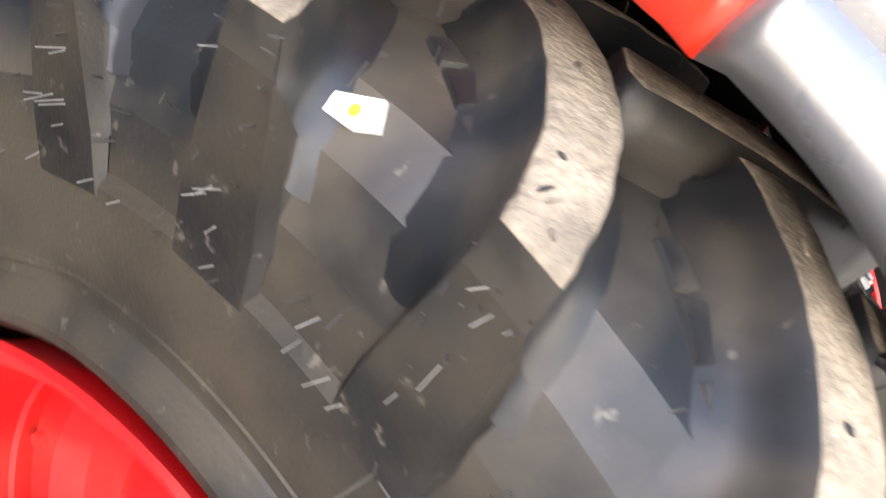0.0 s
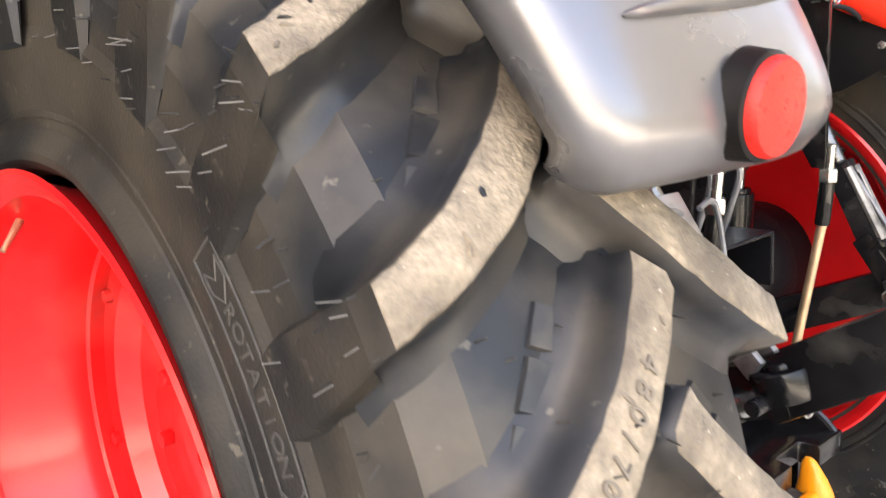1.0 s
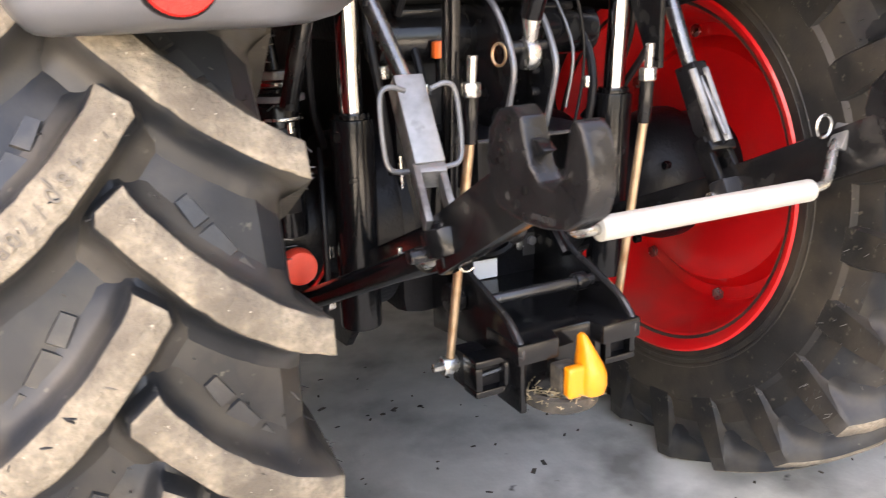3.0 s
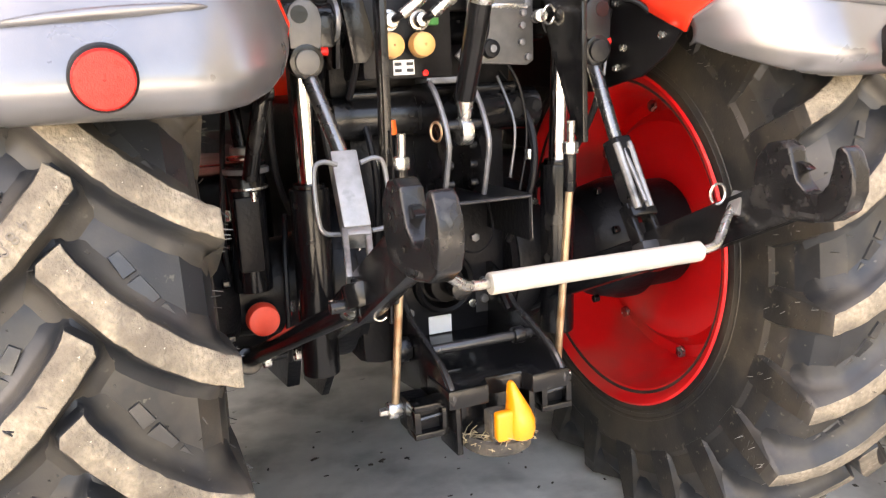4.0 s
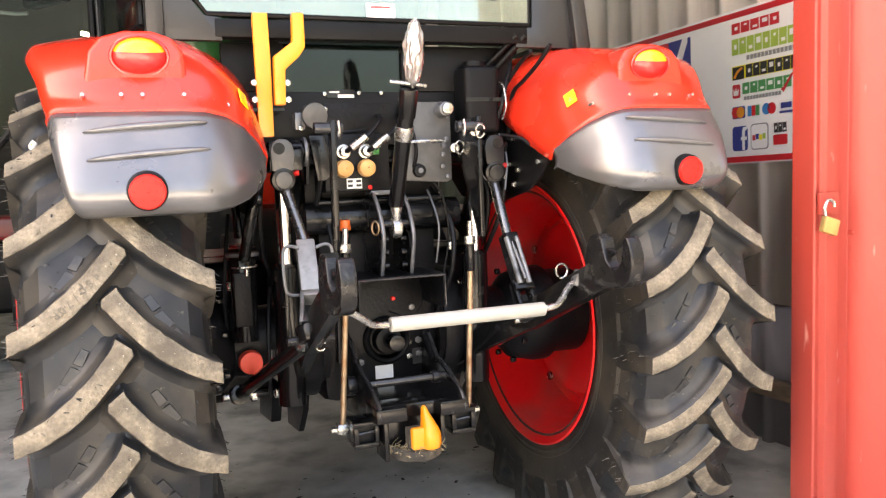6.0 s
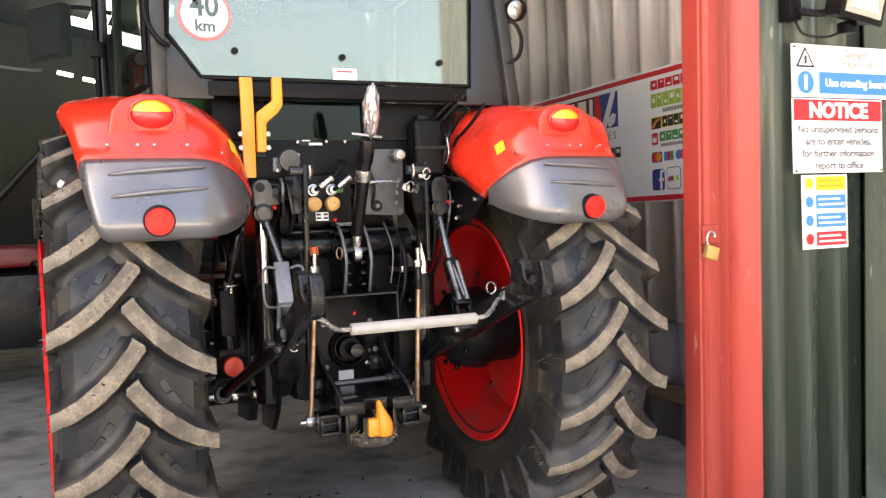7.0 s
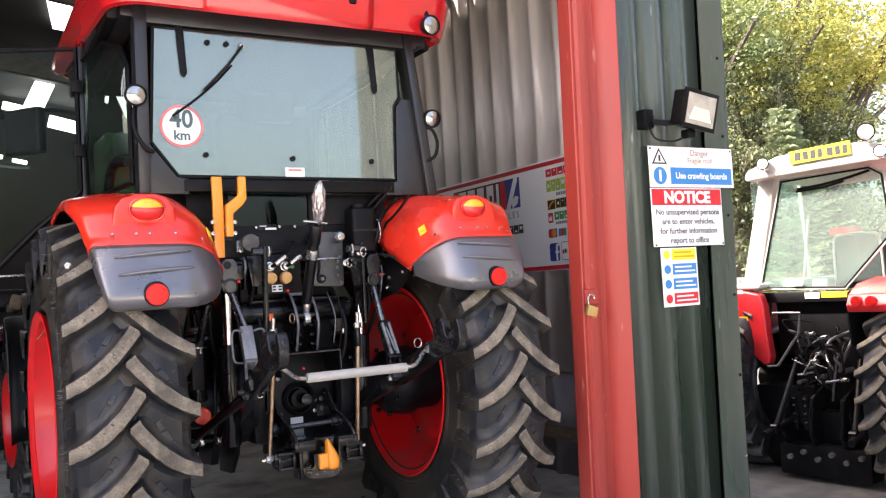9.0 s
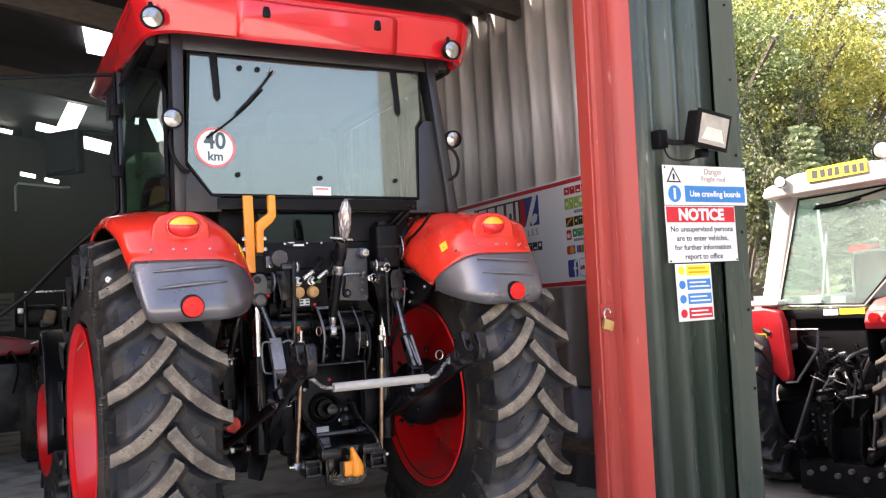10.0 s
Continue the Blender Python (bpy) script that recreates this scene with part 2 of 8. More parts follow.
def tube(pts, r, seg=8, n=6, bm=None, smooth=True):
    path = curve_points(pts, n) if smooth else [Vector(p) for p in pts]
    b = bmesh.new()
    rings, side = [], None
    for i, p in enumerate(path):
        d = (path[min(i + 1, len(path) - 1)] - path[max(i - 1, 0)]).normalized()
        side = d.orthogonal().normalized() if side is None else (side - d * side.dot(d)).normalized()
        up = d.cross(side)
        rings.append([b.verts.new(p + r * (math.cos(a) * side + math.sin(a) * up)) for a in (2 * math.pi * k / seg for k in range(seg))])
    for u, v in zip(rings, rings[1:]):
        for k in range(seg):
            b.faces.new((u[k], u[(k + 1) % seg], v[(k + 1) % seg], v[k]))
    b.faces.new(rings[0][::-1])
    b.faces.new(rings[-1])
    return join(bm, b)


def prism(poly, axis, a, c, bev=0.0, bm=None, seg=2):
    """A flat outline in the plane across an axis, from a to c along it."""
    b = bmesh.new()
    at = {"x": lambda u, v, w: (w, u, v), "y": lambda u, v, w: (u, w, v), "z": lambda u, v, w: (u, v, w)}[axis]
    lo = [b.verts.new(at(u, v, a)) for u, v in poly]
    hi = [b.verts.new(at(u, v, c)) for u, v in poly]
    b.faces.new(lo)
    b.faces.new(hi[::-1])
    for k in range(len(poly)):
        j = (k + 1) % len(poly)
        b.faces.new((lo[k], hi[k], hi[j], lo[j]))
    bmesh.ops.recalc_face_normals(b, faces=b.faces)
    if bev:
        bevel(b, bev, seg)
    return join(bm, b)


def lathe(profile, seg=64, closed=True, bm=None, center=(0, 0, 0), axis="x"):
    """A ring from (along, radius) pairs turned about an axis."""
    b = bmesh.new()
    rings = []
    for k in range(seg):
        a = 2 * math.pi * k / seg
        c, s = math.cos(a), math.sin(a)
        at = {"x": lambda u, r: (u, -r * c, r * s), "y": lambda u, r: (r * c, u, r * s), "z": lambda u, r: (r * c, r * s, u)}[axis]
        rings.append([b.verts.new(Vector(at(u, r)) + Vector(center)) for u, r in profile])
    m = len(profile)
    for k in range(seg):
        p, q = rings[k], rings[(k + 1) % seg]
        for j in range(m if closed else m - 1):
            i = (j + 1) % m
            b.faces.new((p[j], p[i], q[i], q[j]))
    return join(bm, b)


def sheet(grid, bm=None):
    b = bmesh.new()
    v = [[b.verts.new(p) for p in row] for row in grid]
    for i in range(len(v) - 1):
        for j in range(len(v[0]) - 1):
            b.faces.new((v[i][j], v[i][j + 1], v[i + 1][j + 1], v[i + 1][j]))
    return join(bm, b)


def writing(name, body, size, m, material, parent=None, extrude=0.0006, align="CENTER", stretch=1.0, label="", bold=0.0):
    cu = bpy.data.curves.new(name, "FONT")
    cu.body, cu.size, cu.extrude, cu.align_x, cu.align_y, cu.space_line = body, size, extrude, align, "CENTER", 0.95
    cu.resolution_u, cu.offset = 3, bold
    tmp = bpy.data.objects.new("tmp", cu)
    me = bpy.data.meshes.new_from_object(tmp)
    bpy.data.objects.remove(tmp)
    bpy.data.curves.remove(cu)
    me.transform(m @ Matrix.Diagonal((stretch, 1, 1, 1)))
    me.name = name
    me.materials.clear()
    me.materials.append(material)
    ob = new(name, me)
    if parent:
        ob.parent = parent
    if label:
        tagged(ob, label)
    return ob


def bolt(p, way, r, h, material, parent, name="bolt"):
    p, way = Vector(p), Vector(way).normalized()
    return part(name, rod(p, p + way * h, r, seg=6, bev=r * 0.15), material, parent)

# ---- the tractor ----
tractor = empty("tractor", "red farm tractor with grey fender tails parked in the shed doorway", "tractor")

HUB_X, HUB_Z = 0.7775, 0.775
CARCASS = [(0.0, 0.760), (0.06, 0.758), (0.11, 0.752), (0.15, 0.742), (0.182, 0.705), (0.198, 0.655), (0.2025, 0.606), (0.2090, 0.594), (0.2095, 0.57), (0.2085, 0.535), (0.2055, 0.510), (0.2070, 0.508), (0.2065, 0.503), (0.2025, 0.500), (0.2040, 0.490), (0.2065, 0.488), (0.2105, 0.482), (0.2170, 0.474), (0.2225, 0.463), (0.2215, 0.452), (0.210, 0.440)]
TREADBASE = CARCASS[:6] + [(0.24, 0.60)]
TOPLINE = [(0.0, 0.809), (0.06, 0.808), (0.11, 0.802), (0.16, 0.791), (0.2125, 0.775)]
PITCH = 360 / 23


def along(table, a):
    a = abs(a)
    for (a0, r0), (a1, r1) in zip(table, table[1:]):
        if a <= a1:
            return r0 + (r1 - r0) * (a - a0) / (a1 - a0)
    return table[-1][1]


def lug_mesh(side):
    """One tread lug; its shoulder end's middle at angle 0, rising towards the tyre's middle."""
    R = 0.78
    b = bmesh.new()
    rings = []

    def put(a, s, r):
        ph = s / R
        return Vector((side * a, -r * math.cos(ph), r * math.sin(ph)))

    def finer(ring):
        """Two more points on either flank, bent inwards."""
        out = []
        for j, p in enumerate(ring):
            out.append(p)
            if j in (0, 1, 5, 6):
                out.append((p + ring[j + 1]) / 2)
        return out

    # the foot of the lug on the sidewall
    for at, rt, ab, rb, half, foot, drop in ((0.2100, 0.588, 0.2035, 0.583, 0.047, 0.052, -0.012), (0.2120, 0.635, 0.199, 0.632, 0.045, 0.053, -0.009), (0.2130, 0.690, 0.190, 0.672, 0.035, 0.050, -0.005), (0.2132, 0.740, 0.182, 0.698, 0.0262, 0.050, -0.002)):
        mid_a, mid_r = (at + ab) / 2, (rt + rb) / 2
        low_a, low_r = ab + (at - ab) * 0.2, rb + (rt - rb) * 0.2
        rings.append([put(ab, drop - foot, rb), put(low_a, drop - half - 0.008, low_r), put(mid_a, drop - half - 0.004, mid_r), put(at, drop - half, rt),
                      put(at, drop + half, rt), put(mid_a, drop + half + 0.004, mid_r), put(low_a, drop + half + 0.008, low_r), put(ab, drop + foot, rb)])
        rings[-1] = finer(rings[-1])
    N = 20
    rough = random.Random(5)
    line = []
    for k in range(N + 1):
        u = k / N
        line.append((0.2125 - u * 0.2225, R * radians(13.2) * (0.44 * u + 0.56 * u ** 2.2)))
    for k, (a, s) in enumerate(line):
        a0, s0 = line[max(k - 1, 0)]
        a1, s1 = line[min(k + 1, N)]
        n = Vector((s1 - s0, a0 - a1)).normalized()
        w = min(1.0, k / N * 3.6)
        n = (n * w + Vector((0, 1)) * (1 - w)).normalized()
        half, foot = 0.0222 + rough.uniform(-0.0011, 0.0011), 0.068 - 0.008 * (k / N)
        ring = []
        flank = ((half, 1.0), (half + 0.005, 0.60), (half + 0.0105, 0.36), (half + 0.0195, 0.215), (half + 0.031, 0.13), (foot, 0.05))
        for q, lift in [(-q, lift) for q, lift in flank[::-1]] + list(flank):
            aa, ss = a + n[0] * q, s + n[1] * q
            if aa > 0.185:
                aa = 0.185 + (aa - 0.185) * lift ** 0.5
            lo = along(TREADBASE, aa) - 0.006
            hi = along(TOPLINE, min(abs(aa), 0.2125))
            ring.append(put(aa, ss, lo + (hi - lo) * lift - (rough.uniform(0, 0.0012) if lift == 1.0 else 0)))
        rings.append(ring)
    # blunt nose, its lower corner cut back
    a, s = line[-1]
    nose = []
    for q, lift, da, ds in ((-0.038, 0.0, -0.016, 0.006), (-0.028, 0.16, -0.012, 0.006), (-0.018, 0.5, -0.010, 0.006), (-0.012, 1.0, -0.006, 0.008), (0.016, 1.0, 0.002, 0.014), (0.019, 0.5, 0.0, 0.018), (0.024, 0.16, 0.0, 0.023), (0.032, 0.0, 0.0, 0.03)):
        n = Vector((0.80, 0.60))
        aa, ss = a + n[0] * q + da, s + n[1] * q + ds
        lo, hi = along(TREADBASE, aa) - 0.006, along(TOPLINE, aa)
        nose.append(put(aa, ss, lo + (hi - lo) * lift))
    rings.append(finer(nose))
    # low ramp in front of the nose
    for ds2, da2, top, wide in ((0.008, -0.004, 0.42, 1.15), (0.034, -0.014, 0.30, 1.2), (0.048, -0.020, 0.13, 1.25), (0.08, -0.030, 0.02, 1.3)):
        ramp = []
        for q, lift, da, ds in ((-0.038, 0.0, -0.016, 0.006), (-0.026, 0.5, -0.012, 0.006), (-0.017, 0.8, -0.010, 0.006), (-0.010, 1.0, -0.006, 0.008), (0.010, 1.0, 0.002, 0.014), (0.014, 0.8, 0.0, 0.018), (0.019, 0.5, 0.0, 0.023), (0.028, 0.0, 0.0, 0.03)):
            n = Vector((0.80, 0.60))
            aa, ss = a + n[0] * q * wide + da + da2, s + n[1] * q * wide + ds + ds2
            lo, hi = along(TREADBASE, aa) - 0.006, along(TOPLINE, aa)
            ramp.append(put(aa, ss, lo + (hi - lo) * lift * top))
        rings.append(finer(ramp))
    rings = [[b.verts.new(p) for p in ring] for ring in rings]
    for i, (p, q) in enumerate(zip(rings, rings[1:])):
        for j in range(11):
            f = b.faces.new((p[j], p[j + 1], q[j + 1], q[j]))
            if j == 5 and 4 <= i <= 4 + N:
                f.material_index = 1
            elif i < 3:
                f.material_index = 2
    b.faces.new(rings[0])
    b.faces.new(rings[-1])
    bmesh.ops.recalc_face_normals(b, faces=b.faces)
    tops = [e for e in b.edges if len({f.material_index for f in e.link_faces}) == 2 and 1 in {f.material_index for f in e.link_faces}]
    bmesh.ops.bevel(b, geom=tops, offset=0.0022, segments=1, affect="EDGES", material=1)
    smooth_by_angle(b, 48)
    me = bpy.data.meshes.new("tread_lug")
    b.to_mesh(me)
    b.free()
    me.materials.append(RUBBER)
    me.materials.append(LUGTOP)
    me.materials.append(SIDEWALL)
    return me


def pad_mesh(side, corners, h):
    """A low raised wear pad between four (across, along) corners on the tread floor."""
    b = bmesh.new()
    n, R = 4, 0.757
    mid = sum((Vector(c) for c in corners), Vector((0, 0))) / 4
    grid = []
    for i in range(-1, n + 2):
        row = []
        for j in range(-1, n + 2):
            u, w = min(max(i, 0), n) / n, min(max(j, 0), n) / n
            p = (Vector(corners[0]) * (1 - u) + Vector(corners[1]) * u) * (1 - w) + (Vector(corners[3]) * (1 - u) + Vector(corners[2]) * u) * w
            edge = i in (-1, n + 1) or j in (-1, n + 1)
            if edge:
                p += (p - mid).normalized() * 0.0026
            r = along(TREADBASE, p[0]) + (-0.003 if edge else h)
            ph = p[1] / R
            row.append((side * p[0], -r * math.cos(ph), r * math.sin(ph)))
        grid.append(row)
    sheet(grid, bm=b)
    bmesh.ops.recalc_face_normals(b, faces=b.faces)
    smooth_by_angle(b, 25)
    me = bpy.data.meshes.new("wear_pad")
    b.to_mesh(me)
    b.free()
    me.materials.append(PADRUBBER)
    return me


def kite(a, s, ln, wd, point=0.0):
    la, ls, wa, ws = -0.25 * ln, 0.43 * ln, 0.43 * wd, 0.25 * wd
    return [(a - la - wa - 0.5 * point, s - ls - ws), (a - la + wa + point * 0.5, s - ls + ws - point), (a + la + wa * 0.8, s + ls + ws * 0.8), (a + la - wa * 0.8, s + ls - ws * 0.8)]


PADS = (kite(0.124, -0.012, 0.050, 0.036, 0.014), kite(0.096, 0.036, 0.040, 0.028), kite(0.074, 0.076, 0.034, 0.020))
pads = {e: [pad_mesh(e, c, 0.0042) for c in PADS] + [pad_mesh(e, [(0.016, 0.03), (0.022, 0.028), (0.022, 0.083), (0.016, 0.085)], 0.005)] for e in (1, -1)}

lugs = {1: lug_mesh(1), -1: lug_mesh(-1)}


def toe(sign, y):
    """The left wheel stands a little splayed towards the front."""
    return -0.08 * max(0.0, y + 0.12) if sign < 0 else 0.0


def tyre(sign, phase):
    """A rear tyre: sign -1 on the tractor's left side. phase: degrees of the outer lugs' ends."""
    c = Vector((sign * HUB_X, 0, HUB_Z))
    inner = CARCASS[:-6] + [(0.2025, 0.490), (0.204, 0.488), (0.203, 0.484), (0.199, 0.481), (0.195, 0.458)]
    right, left = (CARCASS, inner) if sign > 0 else (inner, CARCASS)
    prof = right[::-1] + [(-a, r) for a, r in left[1:]]
    prof += [(-0.19, 0.43), (0.19, 0.43)]
    body = lathe(prof, 120)
    # sidewall ribs
    for v in body.verts:
        if v.co.z < -0.745:
            v.co.z = -0.745
    for f in body.faces:
        f.material_index = 1 if abs(f.calc_center_median().x) < 0.196 and f.calc_center_median().yz.length > 0.6 else 0
    for v in body.verts:
        v.co.x += toe(sign, v.co.y)
    ob = part("rear_tyre", body, (SIDEWALL, RUBBER), tractor, "black rubber rear tyre with dusty chevron lugs", 14)
    ob.location = c
    for side in (1, -1):
        # outer side of this wheel: side == sign
        start = phase if side == sign else phase + PITCH / 2
        for k in range(23):
            ang = start + k * PITCH
            for me in pads[side]:
                pad = new("wear_pad", me)
                pad.parent = ob
                pad.matrix_basis = pose(toe(sign, -0.78 * math.cos(radians(ang + PITCH * 0.45))), 0, 0, -ang - PITCH * 0.45, 0, 0)
            lug = new("tread_lug", lugs[side])
            lug.parent = ob
            low = abs((ang + 90 + 5 + 180) % 360 - 180) < 12
            lug.matrix_basis = pose(toe(sign, -0.8 * math.cos(radians(ang + 6))), 0, 0.028 if low else 0, -ang, 0, 0)
    # embossed marks on some lug faces
    if sign < 0:
        for j, ch in enumerate("480/70R"):
            u = 0.80 - 0.062 * j
            a, s_ = 0.2125 - u * 0.2225, 0.78 * radians(13.2) * (0.44 * u + 0.56 * u ** 2.2)
            r = along(TOPLINE, a)
            ph = radians(phase) + s_ / 0.78
            m = Matrix.Translation((-a, -r * math.cos(ph), r * math.sin(ph))) @ Matrix.Rotation(math.pi / 2 - ph, 4, "X") @ Matrix.Rotation(radians(-128 - 14 * u), 4, "Z")
            writing("size_letter", ch, 0.026, m, MOULDEDDUST, ob, 0.0014)
        rnd = random.Random(3)
        for k in range(-1, 5):
            # scuffs and torn crumbs on the lug faces
            for j in range(7):
                u = rnd.uniform(0.05, 0.95)
                a, s_ = 0.2125 - u * 0.2225, 0.78 * radians(13.2) * (0.44 * u + 0.56 * u ** 2.2) + rnd.uniform(-0.017, 0.017)
                r = along(TOPLINE, a) - 0.0012
                ph = radians(phase + k * PITCH) + s_ / 0.78
                m = Matrix.Translation((-a, -r * math.cos(ph), r * math.sin(ph))) @ Matrix.Rotation(math.pi / 2 - ph, 4, "X") @ Matrix.Rotation(rnd.uniform(0, 6.28), 4, "Z")
                chip = bmesh.new()
                bmesh.ops.create_icosphere(chip, subdivisions=1, radius=1.0)
                bmesh.ops.transform(chip, matrix=m @ Matrix.Diagonal((rnd.uniform(0.003, 0.010), rnd.uniform(0.0015, 0.003), 0.0028, 1)), verts=chip.verts)
                part("scuff", chip, rnd.choice((MOULDEDDUST, LUGTOP, RUBBER)), ob)
    # moulding hairs
    rnd = random.Random(5 if sign < 0 else 9)
    hair = bmesh.new()
    for _ in range(420):
        ph = radians(rnd.uniform(-30, 100))
        if rnd.random() < 0.6:
            e = rnd.choice((1, -1))
            q = rnd.random()
            a, r = 0.2055 - 0.02 * max(0, q - 0.5), 0.585 + 0.10 * q
            if rnd.random() < 0.55:
                a, r = 0.2125, 0.66 + 0.105 * q
                ph = radians((phase if e == sign else phase + PITCH / 2) + rnd.randint(-3, 6) * PITCH + rnd.choice((-1.7, 1.7, rnd.uniform(-1.7, 1.7))))
            a *= e
            way = Vector((e, -0.5 * math.cos(ph), 0.5 * math.sin(ph) - 0.3))
        else:
            a = rnd.uniform(-0.2, 0.2)
            r = along(TREADBASE, a) + rnd.choice((0, 0.0, 0.045))
            way = Vector((rnd.uniform(-0.4, 0.4), -math.cos(ph), math.sin(ph)))
        p = Vector((a, -r * math.cos(ph), r * math.sin(ph)))
        way = (way.normalized() + Vector((rnd.uniform(-.4, .4), rnd.uniform(-.4, .4), rnd.uniform(-.4, .4)))).normalized()
        rod(p - way * 0.004, p + way * rnd.uniform(0.007, 0.016), 0.0011, 0.0007, seg=4, bm=hair)
    tagged(part("rubber_hairs", hair, HAIR, ob), kind="stuff")
    pale = bmesh.new()
    for _ in range(95):
        # long moulding hairs standing off the shoulder and the outer sidewall
        ph = radians(rnd.uniform(-35, 80))
        e = rnd.choice((sign, sign, -sign))
        r = rnd.choice((0.60, 0.625, 0.65, 0.69, 0.735)) + rnd.uniform(-0.006, 0.006)
        a = 0.2055 if r < 0.64 else 0.2135
        if r > 0.64:
            ph = radians((phase if e == sign else phase + PITCH / 2) + rnd.randint(-3, 5) * PITCH + rnd.uniform(-2.0, 2.0))
        p = Vector((e * a + toe(sign, -r * math.cos(ph)), -r * math.cos(ph), r * math.sin(ph)))
        way = Vector((e, rnd.uniform(-0.25, 0.25), rnd.uniform(-0.3, 0.2))).normalized()
        rod(p - way * 0.004, p + way * rnd.uniform(0.012, 0.022), 0.0008, 0.0005, seg=4, bm=pale)
    tagged(part("pale_hairs", pale, LITHAIR, ob), kind="stuff")
    return ob


def rim(sign):
    c = Vector((sign * HUB_X, 0, HUB_Z))
    o = [(0.216, 0.450), (0.222, 0.456), (0.226, 0.450), (0.221, 0.438), (0.212, 0.432), (0.205, 0.420), (0.165, 0.415), (0.150, 0.405), (0.118, 0.400), (0.105, 0.388), (0.05, 0.384), (0.045, 0.378)]
    o += [(-0.10, 0.384), (-0.118, 0.395), (-0.16, 0.41), (-0.205, 0.425), (-0.214, 0.440), (-0.226, 0.448), (-0.232, 0.462), (-0.228, 0.468), (-0.222, 0.463)]
    inner = [(-0.205, 0.44), (-0.15, 0.425), (-0.1, 0.40), (0.05, 0.395), (0.15, 0.42), (0.205, 0.44)]
    flip = sign
    ob = part("rear_rim", lathe([(flip * a * (1.0 if a > 0 else 0.9), r * (0.972 if a > 0 else 1.0)) for a, r in o + inner], 96), RIMRED, tractor, "glossy red steel wheel rim")
    ob.location = c
    if sign < 0:
        ob.location = c + Vector((-0.0225, 0, 0))
        ob.rotation_euler = (0, 0, radians(2.86))
    disc = [(0.02, 0.387), (0.02, 0.33), (-0.012, 0.30), (-0.018, 0.24), (0.01, 0.20), (0.01, 0.09), (-0.002, 0.09), (-0.002, 0.19), (-0.03, 0.235), (-0.024, 0.31), (0.008, 0.338), (0.008, 0.387)]
    d = part("wheel_disc", lathe([(flip * a, r) for a, r in disc], 64), RIMRED, ob)
    for k in range(8):
        a = radians(k * 45 + 11)
        p = Vector((flip * 0.008, -0.355 * math.cos(a), 0.355 * math.sin(a)))
        bolt(p - Vector((flip * 0.01, 0, 0)), (-flip, 0, 0), 0.018, 0.012, ZINC, ob)
        bolt(p + Vector((flip * 0.01, 0, 0)), (flip, 0, 0), 0.012, 0.014, RIMRED, ob)
    for k in range(8):
        a = radians(k * 45 + 5)
        bolt((flip * 0.012, -0.15 * math.cos(a), 0.15 * math.sin(a)), (flip, 0, 0), 0.014, 0.02, RIMRED, ob)
    for ph in (-16, -22.5):
        a = radians(ph)
        bolt((flip * 0.2, -0.416 * math.cos(a), 0.416 * math.sin(a)), (flip * 0.7, 0.7 * math.cos(a), -0.7 * math.sin(a)), 0.008, 0.013, RUST, ob)
    part("valve", rod((flip * 0.176, 0.17, 0.36), (flip * 0.21, 0.15, 0.325), 0.006, 0.004, seg=10), COPPER, ob, "brass tyre valve")
    part("hub", lathe([(flip * u, r) for u, r in ((-0.19, 0.02), (-0.19, 0.13), (-0.12, 0.15), (-0.03, 0.15), (-0.03, 0.02))], 40), DARKCAST, ob)
    part("hub_cap", lathe([(flip * u, r) for u, r in ((-0.01, 0.02), (-0.01, 0.12), (0.02, 0.118), (0.03, 0.10), (0.035, 0.02))], 40), RIMRED, ob)
    return ob


left_tyre = tyre(-1, 13.1)
tyre(1, 4.1)
rim(-1), rim(1)
# tag stuck on the tread, direction letters on the sidewall
TAG_PH, TAG_A, TAG_R = radians(56.08), 0.1627, 0.7272


def on_shoulder(da, ds, lift):
    """A place on the sloping shoulder of the left tyre by the sticker."""
    ph, r = TAG_PH + ds / TAG_R, TAG_R - 1.156 * da + 0.65 * lift
    return (-HUB_X - TAG_A - da - 0.76 * lift, -r * math.cos(ph), HUB_Z + r * math.sin(ph))


tag = bmesh.new()
shape = ((0.0195, 0.0071), (0.0197, -0.0022), (-0.010, -0.0115), (-0.0216, -0.0002), (-0.0062, 0.006))
lo, hi = [[tag.verts.new(on_shoulder(da, ds, h)) for ds, da in shape] for h in (0.0, 0.0042)]
tag.faces.new(lo), tag.faces.new(hi[::-1])
for k in range(5):
    tag.faces.new((lo[k], hi[k], hi[(k + 1) % 5], lo[(k + 1) % 5]))
tag_ob = part("tyre_sticker", tag, WHITE, tractor, "small white arrow-shaped sticker")
part("sticker_print", rod(on_shoulder(-0.0005, 0.001, 0.0036), on_shoulder(-0.0005, 0.001, 0.0048), 0.0045, seg=16), YELLOWLABEL, tag_ob)
for k, ch in enumerate("ROTATION"):
    a, r = radians(36.2 - k * 1.95), 0.566
    # letters read down the sidewall, their feet towards the rim
    m = Matrix.Translation((-0.2093, -r * math.cos(a), r * math.sin(a))) @ Matrix.Rotation(-a, 4, "X") @ Matrix(((0, 0, -1, 0), (0, -1, 0, 0), (-1, 0, 0, 0), (0, 0, 0, 1)))
    writing("letter", ch, 0.027, m, MOULDED, left_tyre, 0.0012)


def sidewall_line(points, w=0.0012):
    pts = [(-0.2095, -r * math.cos(radians(g)), r * math.sin(radians(g))) for g, r in points]
    part("moulded_line", tube(pts, w, 5, 2, smooth=False), MOULDED, left_tyre)


